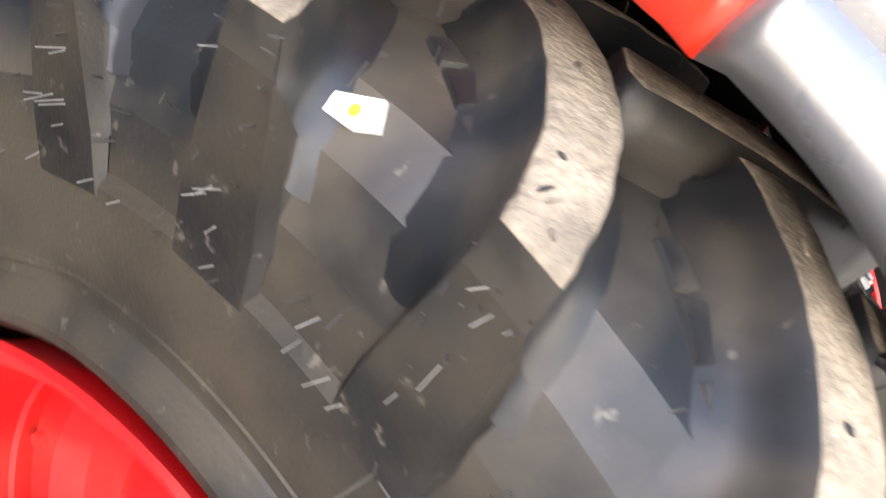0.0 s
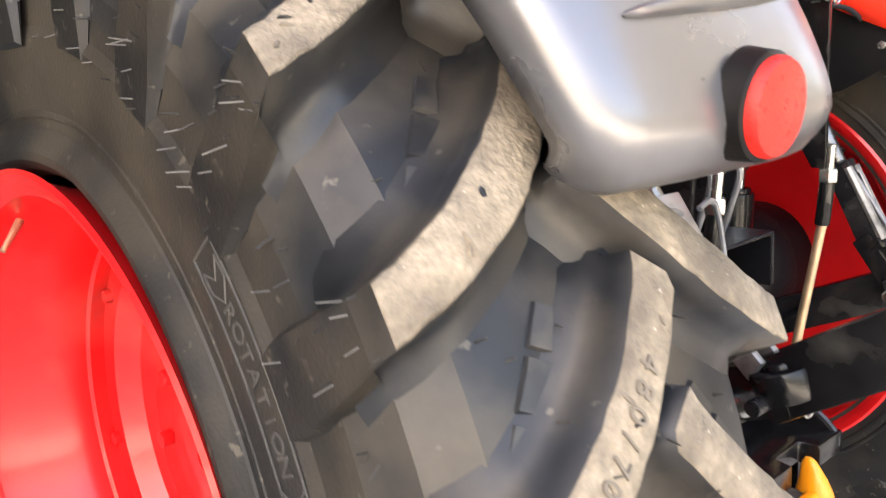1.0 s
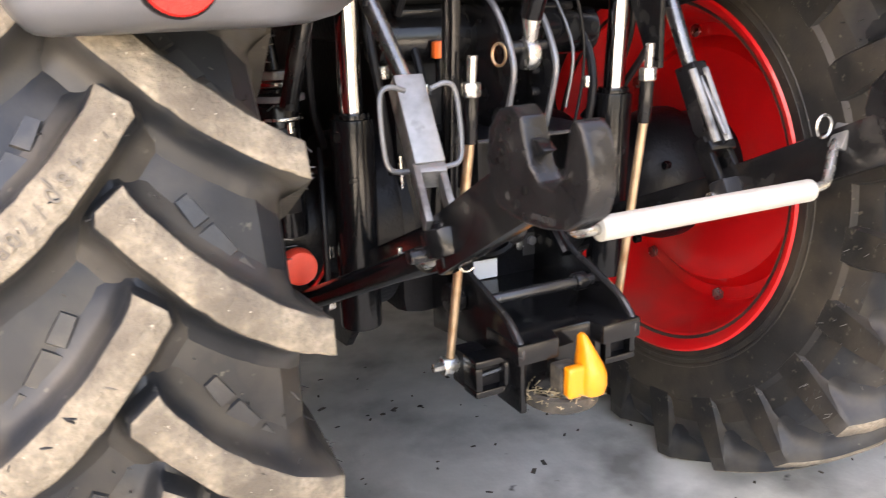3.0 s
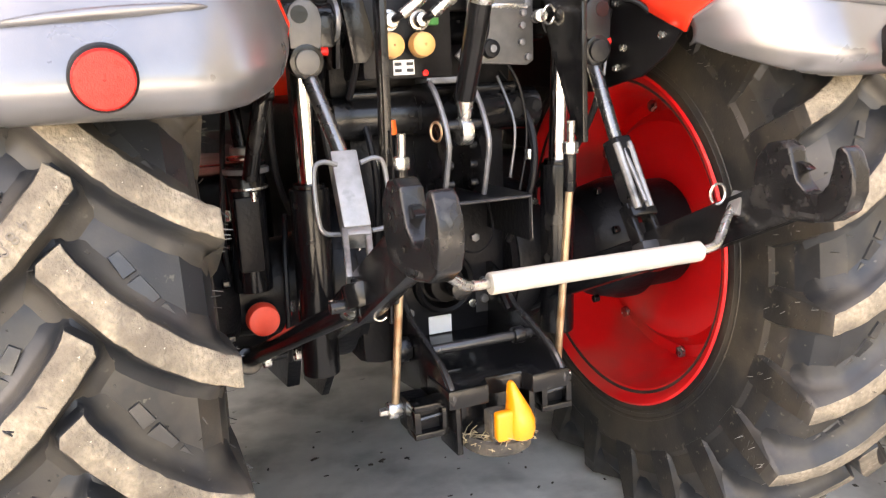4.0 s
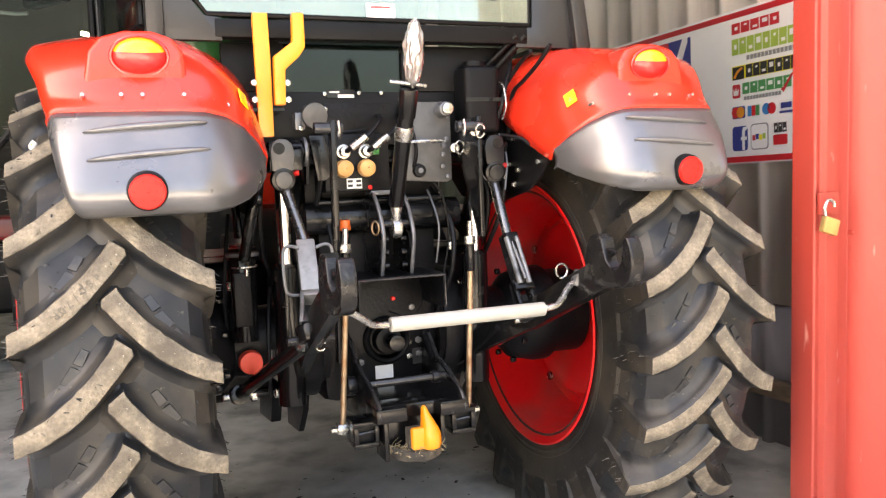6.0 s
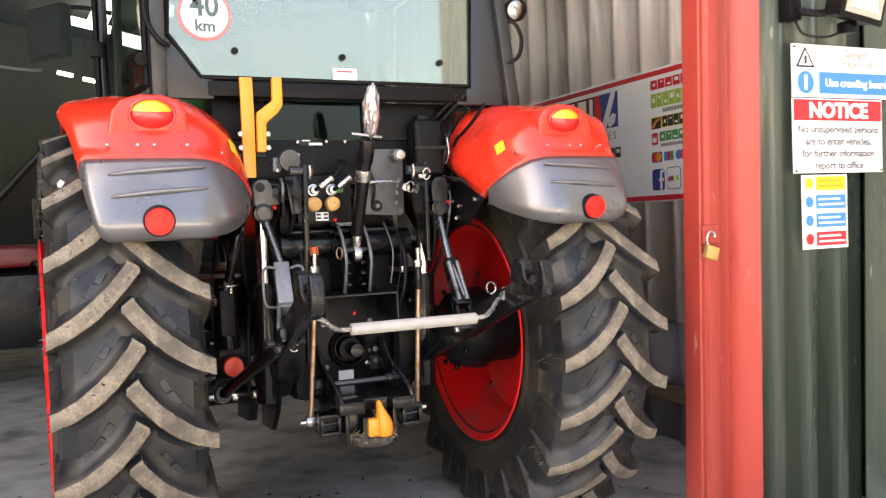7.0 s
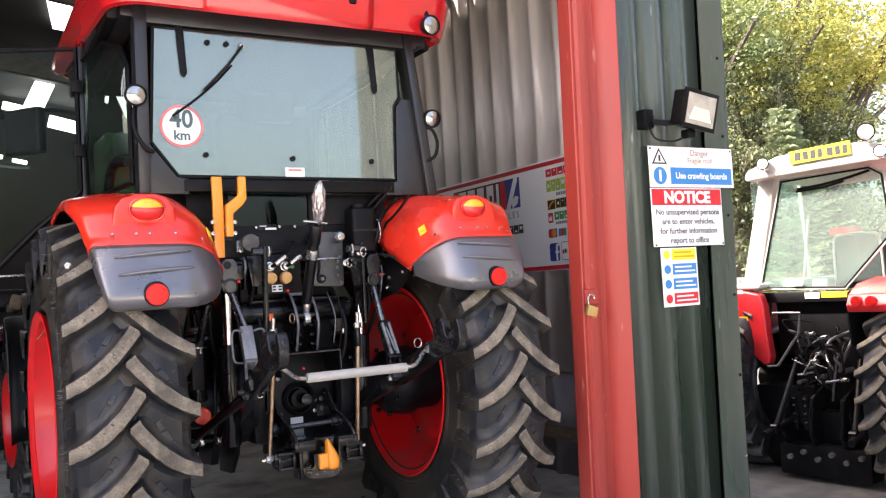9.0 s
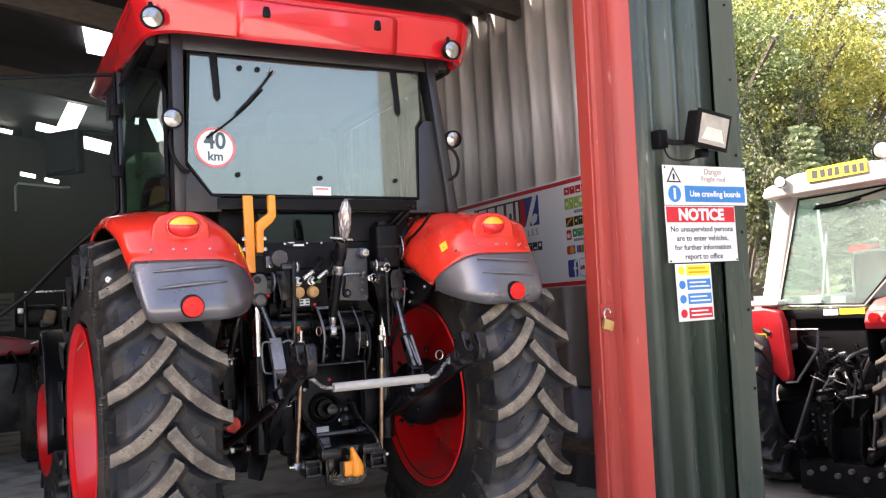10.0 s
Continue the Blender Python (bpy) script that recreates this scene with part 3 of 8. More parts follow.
sidewall_line([(g, 0.589) for g in range(42, 16, -2)])
sidewall_line([(g, 0.546) for g in range(43, 16, -2)])
sidewall_line([(42.5, 0.589), (43.0, 0.546)])
for g in (41.0, 38.8):
    sidewall_line([(g, 0.552), (g - 1.6, 0.567), (g, 0.584)])
sidewall_line([(41.0, 0.552), (38.8, 0.552)])
sidewall_line([(41.0, 0.584), (38.8, 0.584)])
sidewall_line([(20.6, 0.589), (19.2, 0.567), (20.6, 0.546)])

# fenders: side line over the wheel, and the line of the inner edge
FEN_C = [(-0.738, 1.208), (-0.763, 1.245), (-0.745, 1.305), (-0.71, 1.37), (-0.662, 1.432), (-0.632, 1.47), (-0.592, 1.535), (-0.54, 1.585), (-0.45, 1.625), (-0.3, 1.655), (-0.05, 1.672), (0.3, 1.64), (0.55, 1.50)]
FEN_D = [(-0.512, 1.280), (-0.522, 1.290), (-0.524, 1.302), (-0.520, 1.316), (-0.508, 1.332), (-0.450, 1.358), (-0.375, 1.395), (-0.290, 1.440), (-0.200, 1.492), (-0.110, 1.555), (0.05, 1.62), (0.3, 1.62), (0.55, 1.50)]


def fender_grid(sign, lo, hi):
    c = curve_points([(y, z, 0) for y, z in FEN_C], 4)
    d = curve_points([(y, z, 0) for y, z in FEN_D], 4)
    rows = []
    for i in range(lo * 4, hi * 4 + 1):
        f = i / 4
        low = max(0.0, 1 - f / 4)
        # over the wheel the outer edge spreads and drops
        flare = max(0.0, min(1.0, (f - 4.5) / 3.5))
        xo = 0.885 - 0.05 * low ** 1.3 + 0.048 * flare
        # the outer corner is rounded in plan
        bend = 0.028 * max(0.0, min(1.0, (8 - f) / 3))
        (cy, cz, _), (dy, dz, _) = c[i], d[i]
        t = (c[min(i + 1, len(c) - 1)] - c[max(i - 1, 0)]).normalized()
        inn = Vector((t.y, -t.x, 0))
        row = []
        wing = 0.185 + 0.025 * max(0.0, min(1.0, (f - 3) / 4)) + (0.028 if sign < 0 else 0.0)
        lip = 0.055 - 0.025 * flare if f >= 4 else 0.048
        if f < 2.5:
            inn = Vector((0.9, 0.3 - 0.9 * f / 2.5, 0)).normalized()
        for x, dip in ((xo, lip + 0.032 * flare), (xo + 0.004, lip * 0.55 + 0.032 * flare), (xo + 0.001, 0.014 + 0.028 * flare), (xo - 0.005, 0.004 + 0.026 * flare), (xo - 0.016, 0.022 * flare), (0.815 + 0.02 * flare, 0.006 * flare), (0.78, 0.0), (0.74, 0.0), (0.68, 0.0), (0.62, 0.0)):
            row.append((sign * x, cy + inn[0] * dip + bend * (max(0.0, x - 0.71) / 0.178) ** 2.2, cz + inn[1] * dip))
        for q in (0.12, 0.3, 0.5, 0.7, 0.88, 1.0):
            e = q ** (3.0 if f < 6 else 1.75 + 1.25 * max(0.0, 1 - (f - 6) / 2))
            row.append((sign * (0.62 - wing * q), cy + (dy - cy) * e, cz + (dz - cz) * e))
        # inner edge turned under
        row.append((sign * (0.622 - wing), dy + 0.02, dz - (0.03 if f >= 4 else 0.004)))
        rows.append(row)
    return rows


def on_tail(x, z):
    """A place on the tail of the fender, by its height."""
    for (y0, z0), (y1, z1) in zip(FEN_C, FEN_C[1:]):
        if z0 <= z <= z1:
            return y0 + (y1 - y0) * (z - z0) / (z1 - z0)
    return FEN_C[0][0]


def thick(ob, t, inside=None):
    mod = ob.modifiers.new("thickness", "SOLIDIFY")
    mod.thickness, mod.offset = t, 0
    if inside:
        ob.data.materials.append(inside)
        mod.material_offset = 1
    return ob


def fender(sign):
    g = fender_grid(sign, 0, 4)
    turn = [max(0.0, min(1.0, 0.08 + k / 5, (len(g[0]) - 2 - k) / 4)) for k in range(len(g[0]))]
    bottom = [[(x * 0.995, y + 0.06 * w, z + 0.012 * w) for (x, y, z), w in zip(g[0], turn)], [(x * 0.998, y + 0.012 * w, z - 0.004 * w) for (x, y, z), w in zip(g[0], turn)]]
    tail = thick(part("fender_tail", sheet(bottom + g), GREYPLASTIC, tractor, "matt grey plastic fender tail", 60), 0.006, BLACKPLASTIC)
    top = thick(part("fender", sheet(fender_grid(sign, 4, 12)), RED, tractor, "glossy red fender", 60), 0.010, BLACKPLASTIC)
    for z, x0, x1 in ((1.330, 0.815, 0.555), (1.393, 0.82, 0.555)):
        rib = bmesh.new()
        bmesh.ops.create_uvsphere(rib, u_segments=24, v_segments=12, radius=1.0)
        bmesh.ops.scale(rib, vec=((x0 - x1) / 2, 0.016, 0.0095), verts=rib.verts)
        for v in rib.verts:
            v.co.z += 0.010 * (v.co.x / 0.12) * -1 + 0.004
        mid = (x0 + x1) / 2
        ob = part("fender_rib", rib, GREYPLASTIC, tail)
        ob.matrix_basis = Matrix.Translation((sign * mid, on_tail(mid, z) + 0.001, z)) @ Matrix.Diagonal((sign, 1, 1, 1)) @ Matrix.Rotation(radians(-25), 4, "X")
    # reflector
    y = on_tail(0.7, 1.25)
    way = Vector((0, -1, -0.12)).normalized()
    p = Vector((sign * 0.697, y - 0.006, 1.255))
    part("reflector_bezel", lathe([(-0.014, 0.03), (-0.014, 0.0435), (0.008, 0.0415), (0.0105, 0.037), (0.006, 0.03)], 36, axis="z"), BLACKPLASTIC, tail).matrix_basis = Matrix.Translation(p) @ frame_of((0, 0, 0), way)
    part("reflector", lathe([(0.0, 0.001), (0.0, 0.038), (0.015, 0.038), (0.019, 0.0355), (0.0205, 0.02), (0.021, 0.001)], 36, axis="z"), REDPLASTIC, tail, "round red reflector").matrix_basis = Matrix.Translation(p) @ frame_of((0, 0, 0), way)
    # tail lamp in its raised pod
    pod = [(0.585, 1.49), (0.592, 1.575), (0.615, 1.607), (0.66, 1.622), (0.72, 1.622), (0.772, 1.607), (0.800, 1.575), (0.815, 1.49)]
    part("lamp_pod", prism([(sign * x, z) for x, z in pod], "y", -0.611, -0.40, 0.016, seg=4), RED, top)
    lens = bmesh.new()
    bmesh.ops.create_uvsphere(lens, u_segments=28, v_segments=14, radius=1.0)
    bmesh.ops.scale(lens, vec=(0.060, 0.036, 0.043), verts=lens.verts)
    low = lens.copy()
    bmesh.ops.bisect_plane(lens, geom=lens.verts[:] + lens.edges[:] + lens.faces[:], plane_co=(0, 0, 0.010), plane_no=(0, 0, -1), clear_outer=True)
    bmesh.ops.bisect_plane(low, geom=low.verts[:] + low.edges[:] + low.faces[:], plane_co=(0, 0, 0.010), plane_no=(0, 0, 1), clear_outer=True)
    at = pose(sign * 0.690, -0.608, 1.565, 14, 0, 0)
    part("tail_lamp", lens, AMBER, top, "amber and red tail lamp").matrix_basis = at
    part("tail_lamp", low, LENSRED, top, "red half of the tail lamp").matrix_basis = at
    rim_pts = [(0.062 * math.cos(a), -0.004, 0.045 * math.sin(a)) for a in np.linspace(0, 2 * math.pi, 33)]
    part("lamp_rim", tube(rim_pts, 0.004, 6, 1, smooth=False), LENSRED, top).matrix_basis = at @ Matrix.Translation((0, -0.006, 0))
    # screws along the seam
    for x in (0.815, 0.735, 0.69, 0.60, 0.50):
        q = max(0.0, (0.62 - x) / 0.21) ** 3.0
        yy, zz = FEN_C[5][0] + (FEN_D[5][0] - FEN_C[5][0]) * q, FEN_C[5][1] + (FEN_D[5][1] - FEN_C[5][1]) * q
        part("screw", rod((sign * x, yy + 0.004, zz), (sign * x, yy - 0.012, zz + 0.004), 0.0065, 0.0045, seg=12), ZINC, top)
    # label lying on the sloping inner wing
    rows = fender_grid(sign, 4, 12)
    p0 = Vector(rows[7][13])
    du, dv = (Vector(rows[7][12]) - Vector(rows[7][14])).normalized(), (Vector(rows[8][13]) - Vector(rows[6][13])).normalized()
    up = du.cross(dv).normalized() * (1 if du.cross(dv).z > 0 else -1)
    dv = up.cross(du).normalized()
    lab = box((0, 0, 0), (0.037, 0.042, 0.003))
    bmesh.ops.transform(lab, matrix=Matrix.Translation(p0 + up * 0.0075) @ Matrix((du, dv, up)).transposed().to_4x4(), verts=lab.verts)
    lab = part("warning_label", lab, YELLOWLABEL, top, "small yellow warning label")
    mark = prism([(-0.008, -0.010), (0.008, -0.010), (0.0, 0.004)], "z", 0.0012, 0.0022)
    bmesh.ops.transform(mark, matrix=Matrix.Translation(p0 + up * 0.0075) @ Matrix((du, dv, up)).transposed().to_4x4(), verts=mark.verts)
    part("label_mark", mark, COPPER, lab)
    # black inner guard
    guard = [(-0.49, 1.318), (-0.42, 1.255), (-0.34, 1.215), (-0.15, 1.18), (0.2, 1.20), (0.5, 1.4), (0.45, 1.48), (0.1, 1.59), (-0.10, 1.54), (-0.19, 1.475), (-0.28, 1.422), (-0.365, 1.378), (-0.44, 1.342)]
    ig = part("inner_guard", prism(guard, "x", sign * (0.428 if sign > 0 else 0.405), sign * (0.436 if sign > 0 else 0.413), 0.002), BLACKPLASTIC, tractor, "black inner fender guard")
    for y, z in ((-0.42, 1.30), (-0.28, 1.28), (-0.25, 1.38), (-0.12, 1.26)):
        bolt((sign * (0.428 if sign > 0 else 0.405), y, z), (-sign, 0, 0), 0.009, 0.012, ZINC, ig)
    return top


fender(-1), fender(1)

# ---- gearbox, axle, power take-off ----
body = box((0, 0.62, 0.88), (0.40, 1.5, 0.62), bev=0.05)
part("gearbox", body, DARKCAST, tractor, "black cast gearbox housing")
part("lift_housing", box((0.0, 0.10, 1.27), (0.46, 0.42, 0.26), bev=0.04), DARKCAST, tractor)
for s in (-1, 1):
    ax = lathe([(s * u, r) for u, r in ((0.18, 0.05), (0.18, 0.17), (0.24, 0.15), (0.32, 0.115), (0.46, 0.105), (0.50, 0.15), (0.58, 0.17), (0.62, 0.17), (0.62, 0.05))], 40, center=(0, 0, HUB_Z))
    part("axle_housing", ax, DARKCAST, tractor)
    for k in range(8):
        a = radians(k * 45 + 20)
        bolt((s * 0.50, -0.16 * math.cos(a), HUB_Z + 0.16 * math.sin(a)), (-s, 0, 0), 0.011, 0.016, SATIN, tractor, "axle_bolt")
    part("brake_housing", rod((s * 0.20, 0.03, 0.775), (s * 0.30, 0.03, 0.775), 0.20, 0.19, seg=40, bev=0.012), DARKCAST, tractor)
part("rock_shaft", rod((-0.30, -0.11, 1.35), (0.30, -0.11, 1.35), 0.045, seg=28, bev=0.005), SATIN, tractor)
part("cross_tube", rod((-0.24, -0.14, 1.155), (0.26, -0.14, 1.155), 0.05, seg=28, bev=0.004), SATIN, tractor)
part("cross_tube", rod((-0.20, -0.16, 1.205), (0.20, -0.16, 1.205), 0.013, seg=14), SATIN, tractor)
panel = prism([(-0.115, 0.60), (-0.125, 0.80), (-0.11, 0.97), (0.125, 0.97), (0.14, 0.80), (0.13, 0.60)], "y", -0.15, -0.10, 0.01)
pto = part("pto_panel", panel, DARKCAST, tractor, "black power take-off panel with bolts")
part("pto_ring", lathe([(-0.15, 0.05), (-0.15, 0.074), (-0.175, 0.074), (-0.18, 0.068), (-0.175, 0.06), (-0.158, 0.056)], 40, axis="y", center=(0.0, 0, 0.765)), BLACKPLASTIC, pto)
part("pto_cap", rod((0, -0.13, 0.765), (0, -0.19, 0.765), 0.046, 0.042, seg=32, bev=0.004), BLACKPLASTIC, pto)
part("pto_shaft", rod((0.004, -0.15, 0.768), (0.004, -0.262, 0.768), 0.025, seg=24, bev=0.003), SATIN, pto)
for x, z in ((0.077, 0.748), (0.075, 0.702), (0.108, 0.752), (0.108, 0.708), (-0.085, 0.70), (-0.09, 0.86), (0.09, 0.86)):
    bolt((x, -0.149, z), (0, -1, 0), 0.011, 0.012, ZINC if x > 0.07 and z < 0.75 and x < 0.1 else GREYSTEEL, pto)
part("label", box((-0.009, -0.1515, 0.661), (0.058, 0.003, 0.042)), WHITE, pto, "blank white label")
part("warning_label", box((0.105, -0.1515, 0.70), (0.035, 0.002, 0.05)), INK, pto)
guard = prism([(-0.135, 0.88), (-0.135, 0.982), (0.135, 0.982), (0.135, 0.88), (0.127, 0.88), (0.127, 0.974), (-0.127, 0.974), (-0.127, 0.88)], "y", -0.355, -0.115)
sg = part("pto_guard", guard, DARKCAST, tractor, "black folded steel shaft guard")
part("guard_edge", tube([(-0.135, -0.356, 0.978), (0.131, -0.356, 0.978), (0.131, -0.356, 0.885)], 0.0035, 6, smooth=False), RODSTEEL, sg)
part("red_plug", rod((0.012, -0.20, 0.90), (0.012, -0.218, 0.90), 0.007, seg=14, bev=0.002), REDPLASTIC, tractor)
part("cable", tube([(0.0, -0.2, 0.86), (0.05, -0.25, 0.845), (0.095, -0.24, 0.88), (0.105, -0.2, 0.95)], 0.0025, 6), HOSE, tractor)

# ---- drawbar frame and pickup hook ----
hitch = part("drawbar_frame", prism([(-0.138, -0.49), (-0.05, -0.49), (-0.042, -0.455), (0.042, -0.455), (0.05, -0.49), (0.138, -0.49), (0.138, -0.375), (-0.138, -0.375)], "z", 0.592, 0.632, 0.005), SATIN, tractor, "black drawbar frame with worn edges")
for s in (-1, 1):
    side = [(-0.14, 0.80), (-0.20, 0.78), (-0.27, 0.72), (-0.36, 0.69), (-0.44, 0.66), (-0.48, 0.625), (-0.48, 0.59), (-0.14, 0.55)]
    part("side_plate", prism(side, "x", s * 0.118, s * 0.134, 0.003), SATIN, hitch)
    lug = part("lower_lug", box((s * 0.148, -0.36, 0.548), (0.072, 0.08, 0.072), bev=0.006), DARKCAST, hitch)
    for dx, dz, w, h in ((0, 0.0305, 0.075, 0.014), (0, -0.0305, 0.075, 0.014), (0.0305, 0, 0.014, 0.047), (-0.0305, 0, 0.014, 0.047)):
        part("lug_rim", box((s * 0.148 + dx, -0.395, 0.548 + dz), (w, 0.05, h), bev=0.003), SATIN, lug)
    part("lug_pin", rod((s * 0.148 - 0.024, -0.402, 0.548), (s * 0.148 + 0.024, -0.402, 0.552), 0.006, seg=8), RODSTEEL, lug)
    part("plate_edge", tube([(s * 0.126, y, z) for y, z in ((-0.205, 0.779), (-0.272, 0.722), (-0.36, 0.692), (-0.44, 0.662), (-0.481, 0.627), (-0.483, 0.60))], 0.0068, 8), RODSTEEL, hitch, "worn bright plate edge")
    part("pivot_boss", rod((s * 0.135, -0.27, 0.66), (s * 0.165, -0.27, 0.66), 0.030, seg=24, bev=0.006), FORGED, hitch)
part("bed_plate", prism([(-0.13, 0.60), (-0.42, 0.600), (-0.44, 0.622), (-0.30, 0.626), (-0.13, 0.64)], "x", -0.12, 0.12, 0.004), SATIN, hitch)
part("cross_pin", rod((-0.125, -0.36, 0.676), (0.13, -0.36, 0.676), 0.0115, seg=16, bev=0.002), RODSTEEL, hitch, "dull steel cross pin")
part("pin_collar", rod((0.075, -0.36, 0.676), (0.10, -0.36, 0.676), 0.018, seg=18, bev=0.002), FORGED, hitch)
part("pin_spring", tube([(0.112, -0.2 - 0.006 * k, 0.78 - 0.0055 * k) for k in range(14)], 0.011, 8, 1), SATIN, hitch)
part("hook_housing", box((-0.02, -0.36, 0.545), (0.15, 0.12, 0.11), bev=0.012), SATIN, hitch)
cup = lathe([(0.474, 0.03), (0.474, 0.060), (0.482, 0.072), (0.506, 0.074), (0.510, 0.066), (0.495, 0.060), (0.49, 0.03)], 36, axis="z", center=(-0.012, -0.44, 0))
part("hook_cup", cup, RUST, hitch, "rusty steel cup with dried grass")
part("cup_plate", box((-0.098, -0.40, 0.53), (0.014, 0.09, 0.12), bev=0.004), SATIN, hitch)
part("cup_plate", box((0.072, -0.40, 0.53), (0.014, 0.09, 0.12), bev=0.004), SATIN, hitch)
straw = bmesh.new()
rnd = random.Random(12)
for _ in range(120):
    a = rnd.uniform(2.6, 6.3)
    q = rnd.uniform(0.045, 0.080)
    p = Vector((-0.012 + q * math.cos(a), -0.44 + q * math.sin(a), 0.505 + rnd.uniform(-0.01, 0.02)))
    d = Vector((rnd.uniform(-1, 1), rnd.uniform(-1, 1), rnd.uniform(-0.3, 0.8))).normalized() * rnd.uniform(0.006, 0.016)
    rod(p - d, p + d, 0.0012, 0.0008, seg=4, bm=straw)
tagged(part("dried_grass", straw, STRAW, hitch, "wisps of dried grass"), kind="stuff")
horn = bmesh.new()
rows = []
for z, x, y, rx, ry in ((0.508, 0.010, -0.497, 0.014, 0.02), (0.514, 0.011, -0.498, 0.027, 0.030), (0.532, 0.012, -0.50, 0.0295, 0.033), (0.552, 0.012, -0.50, 0.029, 0.032), (0.570, 0.009, -0.50, 0.025, 0.029), (0.592, 0.004, -0.50, 0.0175, 0.023), (0.612, -0.001, -0.498, 0.0115, 0.017), (0.625, -0.003, -0.496, 0.008, 0.012), (0.631, -0.003, -0.495, 0.004, 0.006)):
    rows.append([(x + rx * math.cos(a) * abs(math.cos(a)) ** -0.25 if abs(math.cos(a)) > 0.01 else x, y + ry * math.sin(a), z) for a in (2 * math.pi * k / 20 for k in range(21))])
sheet(rows, bm=horn)
bmesh.ops.remove_doubles(horn, verts=horn.verts, dist=0.0002)
bmesh.ops.holes_fill(horn, edges=horn.edges)
box((-0.026, -0.506, 0.545), (0.042, 0.022, 0.062), None, 0.008, bm=horn, seg=3)
part("pickup_hook", horn, ORANGE, hitch, "orange painted pickup hook")
# added dark brown block: the shaded left side of the hook as colour
part("hook_block", box((-0.028, -0.476, 0.540), (0.044, 0.036, 0.060), None, 0.006), RUST, hitch, "dark block added for the shaded side of the hook")

# ---- lower links with hooks ----
def lower_link(sign, x_hook, name):
    x_fork, x_piv = sign * 0.325, sign * 0.24
    h = Vector((x_hook, -0.80, 1.0))
    f = Vector((-0.33, -0.60, 0.88)) if sign < 0 else Vector((0.345, -0.50, 0.855))
    p = Vector((x_piv, 0.12, 0.60))
    arm = bmesh.new()
    for a, b, w, t in ((p, f, 0.034, 0.075), (f, h + Vector((0, 0.02, -0.012)), 0.034, 0.085)):
        d = b - a
        bx = box((0, 0, 0), (w, t, d.length + 0.04), bev=0.008)
        q = d.normalized()
        side = Vector((1, 0, 0))
        side = (side - q * side.dot(q)).normalized()
        m = Matrix((side, q.cross(side), q)).transposed().to_4x4()
        bmesh.ops.transform(bx, matrix=Matrix.Translation((a + b) / 2) @ m, verts=bx.verts)
        join(arm, bx)
    link = part("lower_link", arm, SATIN, tractor, name)
    # claw: a quick hook, its jaw open upwards
    y, z = -0.872, 1.022
    claw = [(y + 0.125, z - 0.052), (y + 0.142, z + 0.005), (y + 0.135, z + 0.045), (y + 0.11, z + 0.072), (y + 0.08, z + 0.078), (y + 0.057, z + 0.066), (y + 0.050, z + 0.04),
            (y + 0.040, z + 0.012), (y + 0.018, z - 0.008), (y - 0.008, z - 0.008), (y - 0.026, z + 0.012), (y - 0.033, z + 0.040), (y - 0.038, z + 0.070), (y - 0.05, z + 0.076), (y - 0.064, z + 0.064),
            (y - 0.076, z + 0.035), (y - 0.078, z - 0.000), (y - 0.066, z - 0.032), (y - 0.036, z - 0.052), (y + 0.01, z - 0.060), (y + 0.07, z - 0.062)]
    part("hook_claw", prism(claw, "x", x_hook - 0.019, x_hook + 0.019, 0.010, seg=4), FORGED, link, "black forged quick hook")
    part("latch", prism([(y + 0.07, z + 0.045), (y + 0.038, z + 0.040), (y + 0.022, z + 0.03), (y + 0.040, z + 0.022), (y + 0.07, z + 0.020)], "x", x_hook - 0.010, x_hook + 0.010, 0.003), SATIN, link)
    for dy, dz in ((0.07, -0.04), (0.10, 0.02), (0.05, -0.02), (0.085, 0.06)):
        bolt((x_hook - 0.019, y + dy, z + dz), (-1, 0, 0), 0.006, 0.003, SATIN, link)
    part("forged_mark", box((x_hook - 0.0195, y + 0.01, z - 0.046), (0.002, 0.045, 0.007)), RODSTEEL, link)
    # clevis block of the lift rod
    if sign > 0:
        part("clevis_block", box(f + Vector((0, -0.01, 0.005)), (0.10, 0.045, 0.04), Euler((radians(-25), 0, 0)).to_matrix(), 0.008), CABGREY, link)
    part("clevis_pin", rod(f + Vector((-0.06, 0, -0.01)), f + Vector((0.06, 0, -0.01)), 0.011, seg=16, bev=0.002), ZINC if sign > 0 else FORGED, link)
    part("front_pivot", rod(p + Vector((-0.04, 0, 0)), p + Vector((0.04, 0, 0)), 0.045, seg=24, bev=0.006), DARKCAST, link)
    return link


lower_link(-1, -0.315, "black lower link arm with an open quick hook")
lower_link(1, 0.405, "black lower link arm with an open quick hook")

# ---- silver stabiliser bar between the links ----
stab = part("stabiliser_bar", rod((-0.168, -0.75, 0.912), (0.248, -0.752, 0.912), 0.0182, seg=28, bev=0.003), SILVERPAINT, tractor, "silver-white telescopic stabiliser tube")
part("bent_end", tube([(-0.17, -0.75, 0.912), (-0.20, -0.757, 0.915), (-0.222, -0.772, 0.922), (-0.262, -0.805, 0.950), (-0.29, -0.82, 0.965)], 0.0085, 10), ZINC, stab)
part("bent_end", tube([(0.25, -0.75, 0.912), (0.285, -0.748, 0.916), (0.31, -0.735, 0.928), (0.345, -0.712, 0.955), (0.38, -0.69, 0.972)], 0.0085, 10), ZINC, stab)
part("ring_pin", tube([(0.333 + 0.017 * math.cos(a), -0.70, 1.0 + 0.019 * math.sin(a)) for a in np.linspace(-1.9, 4.0, 16)], 0.0028, 6, 2), ZINC, stab)
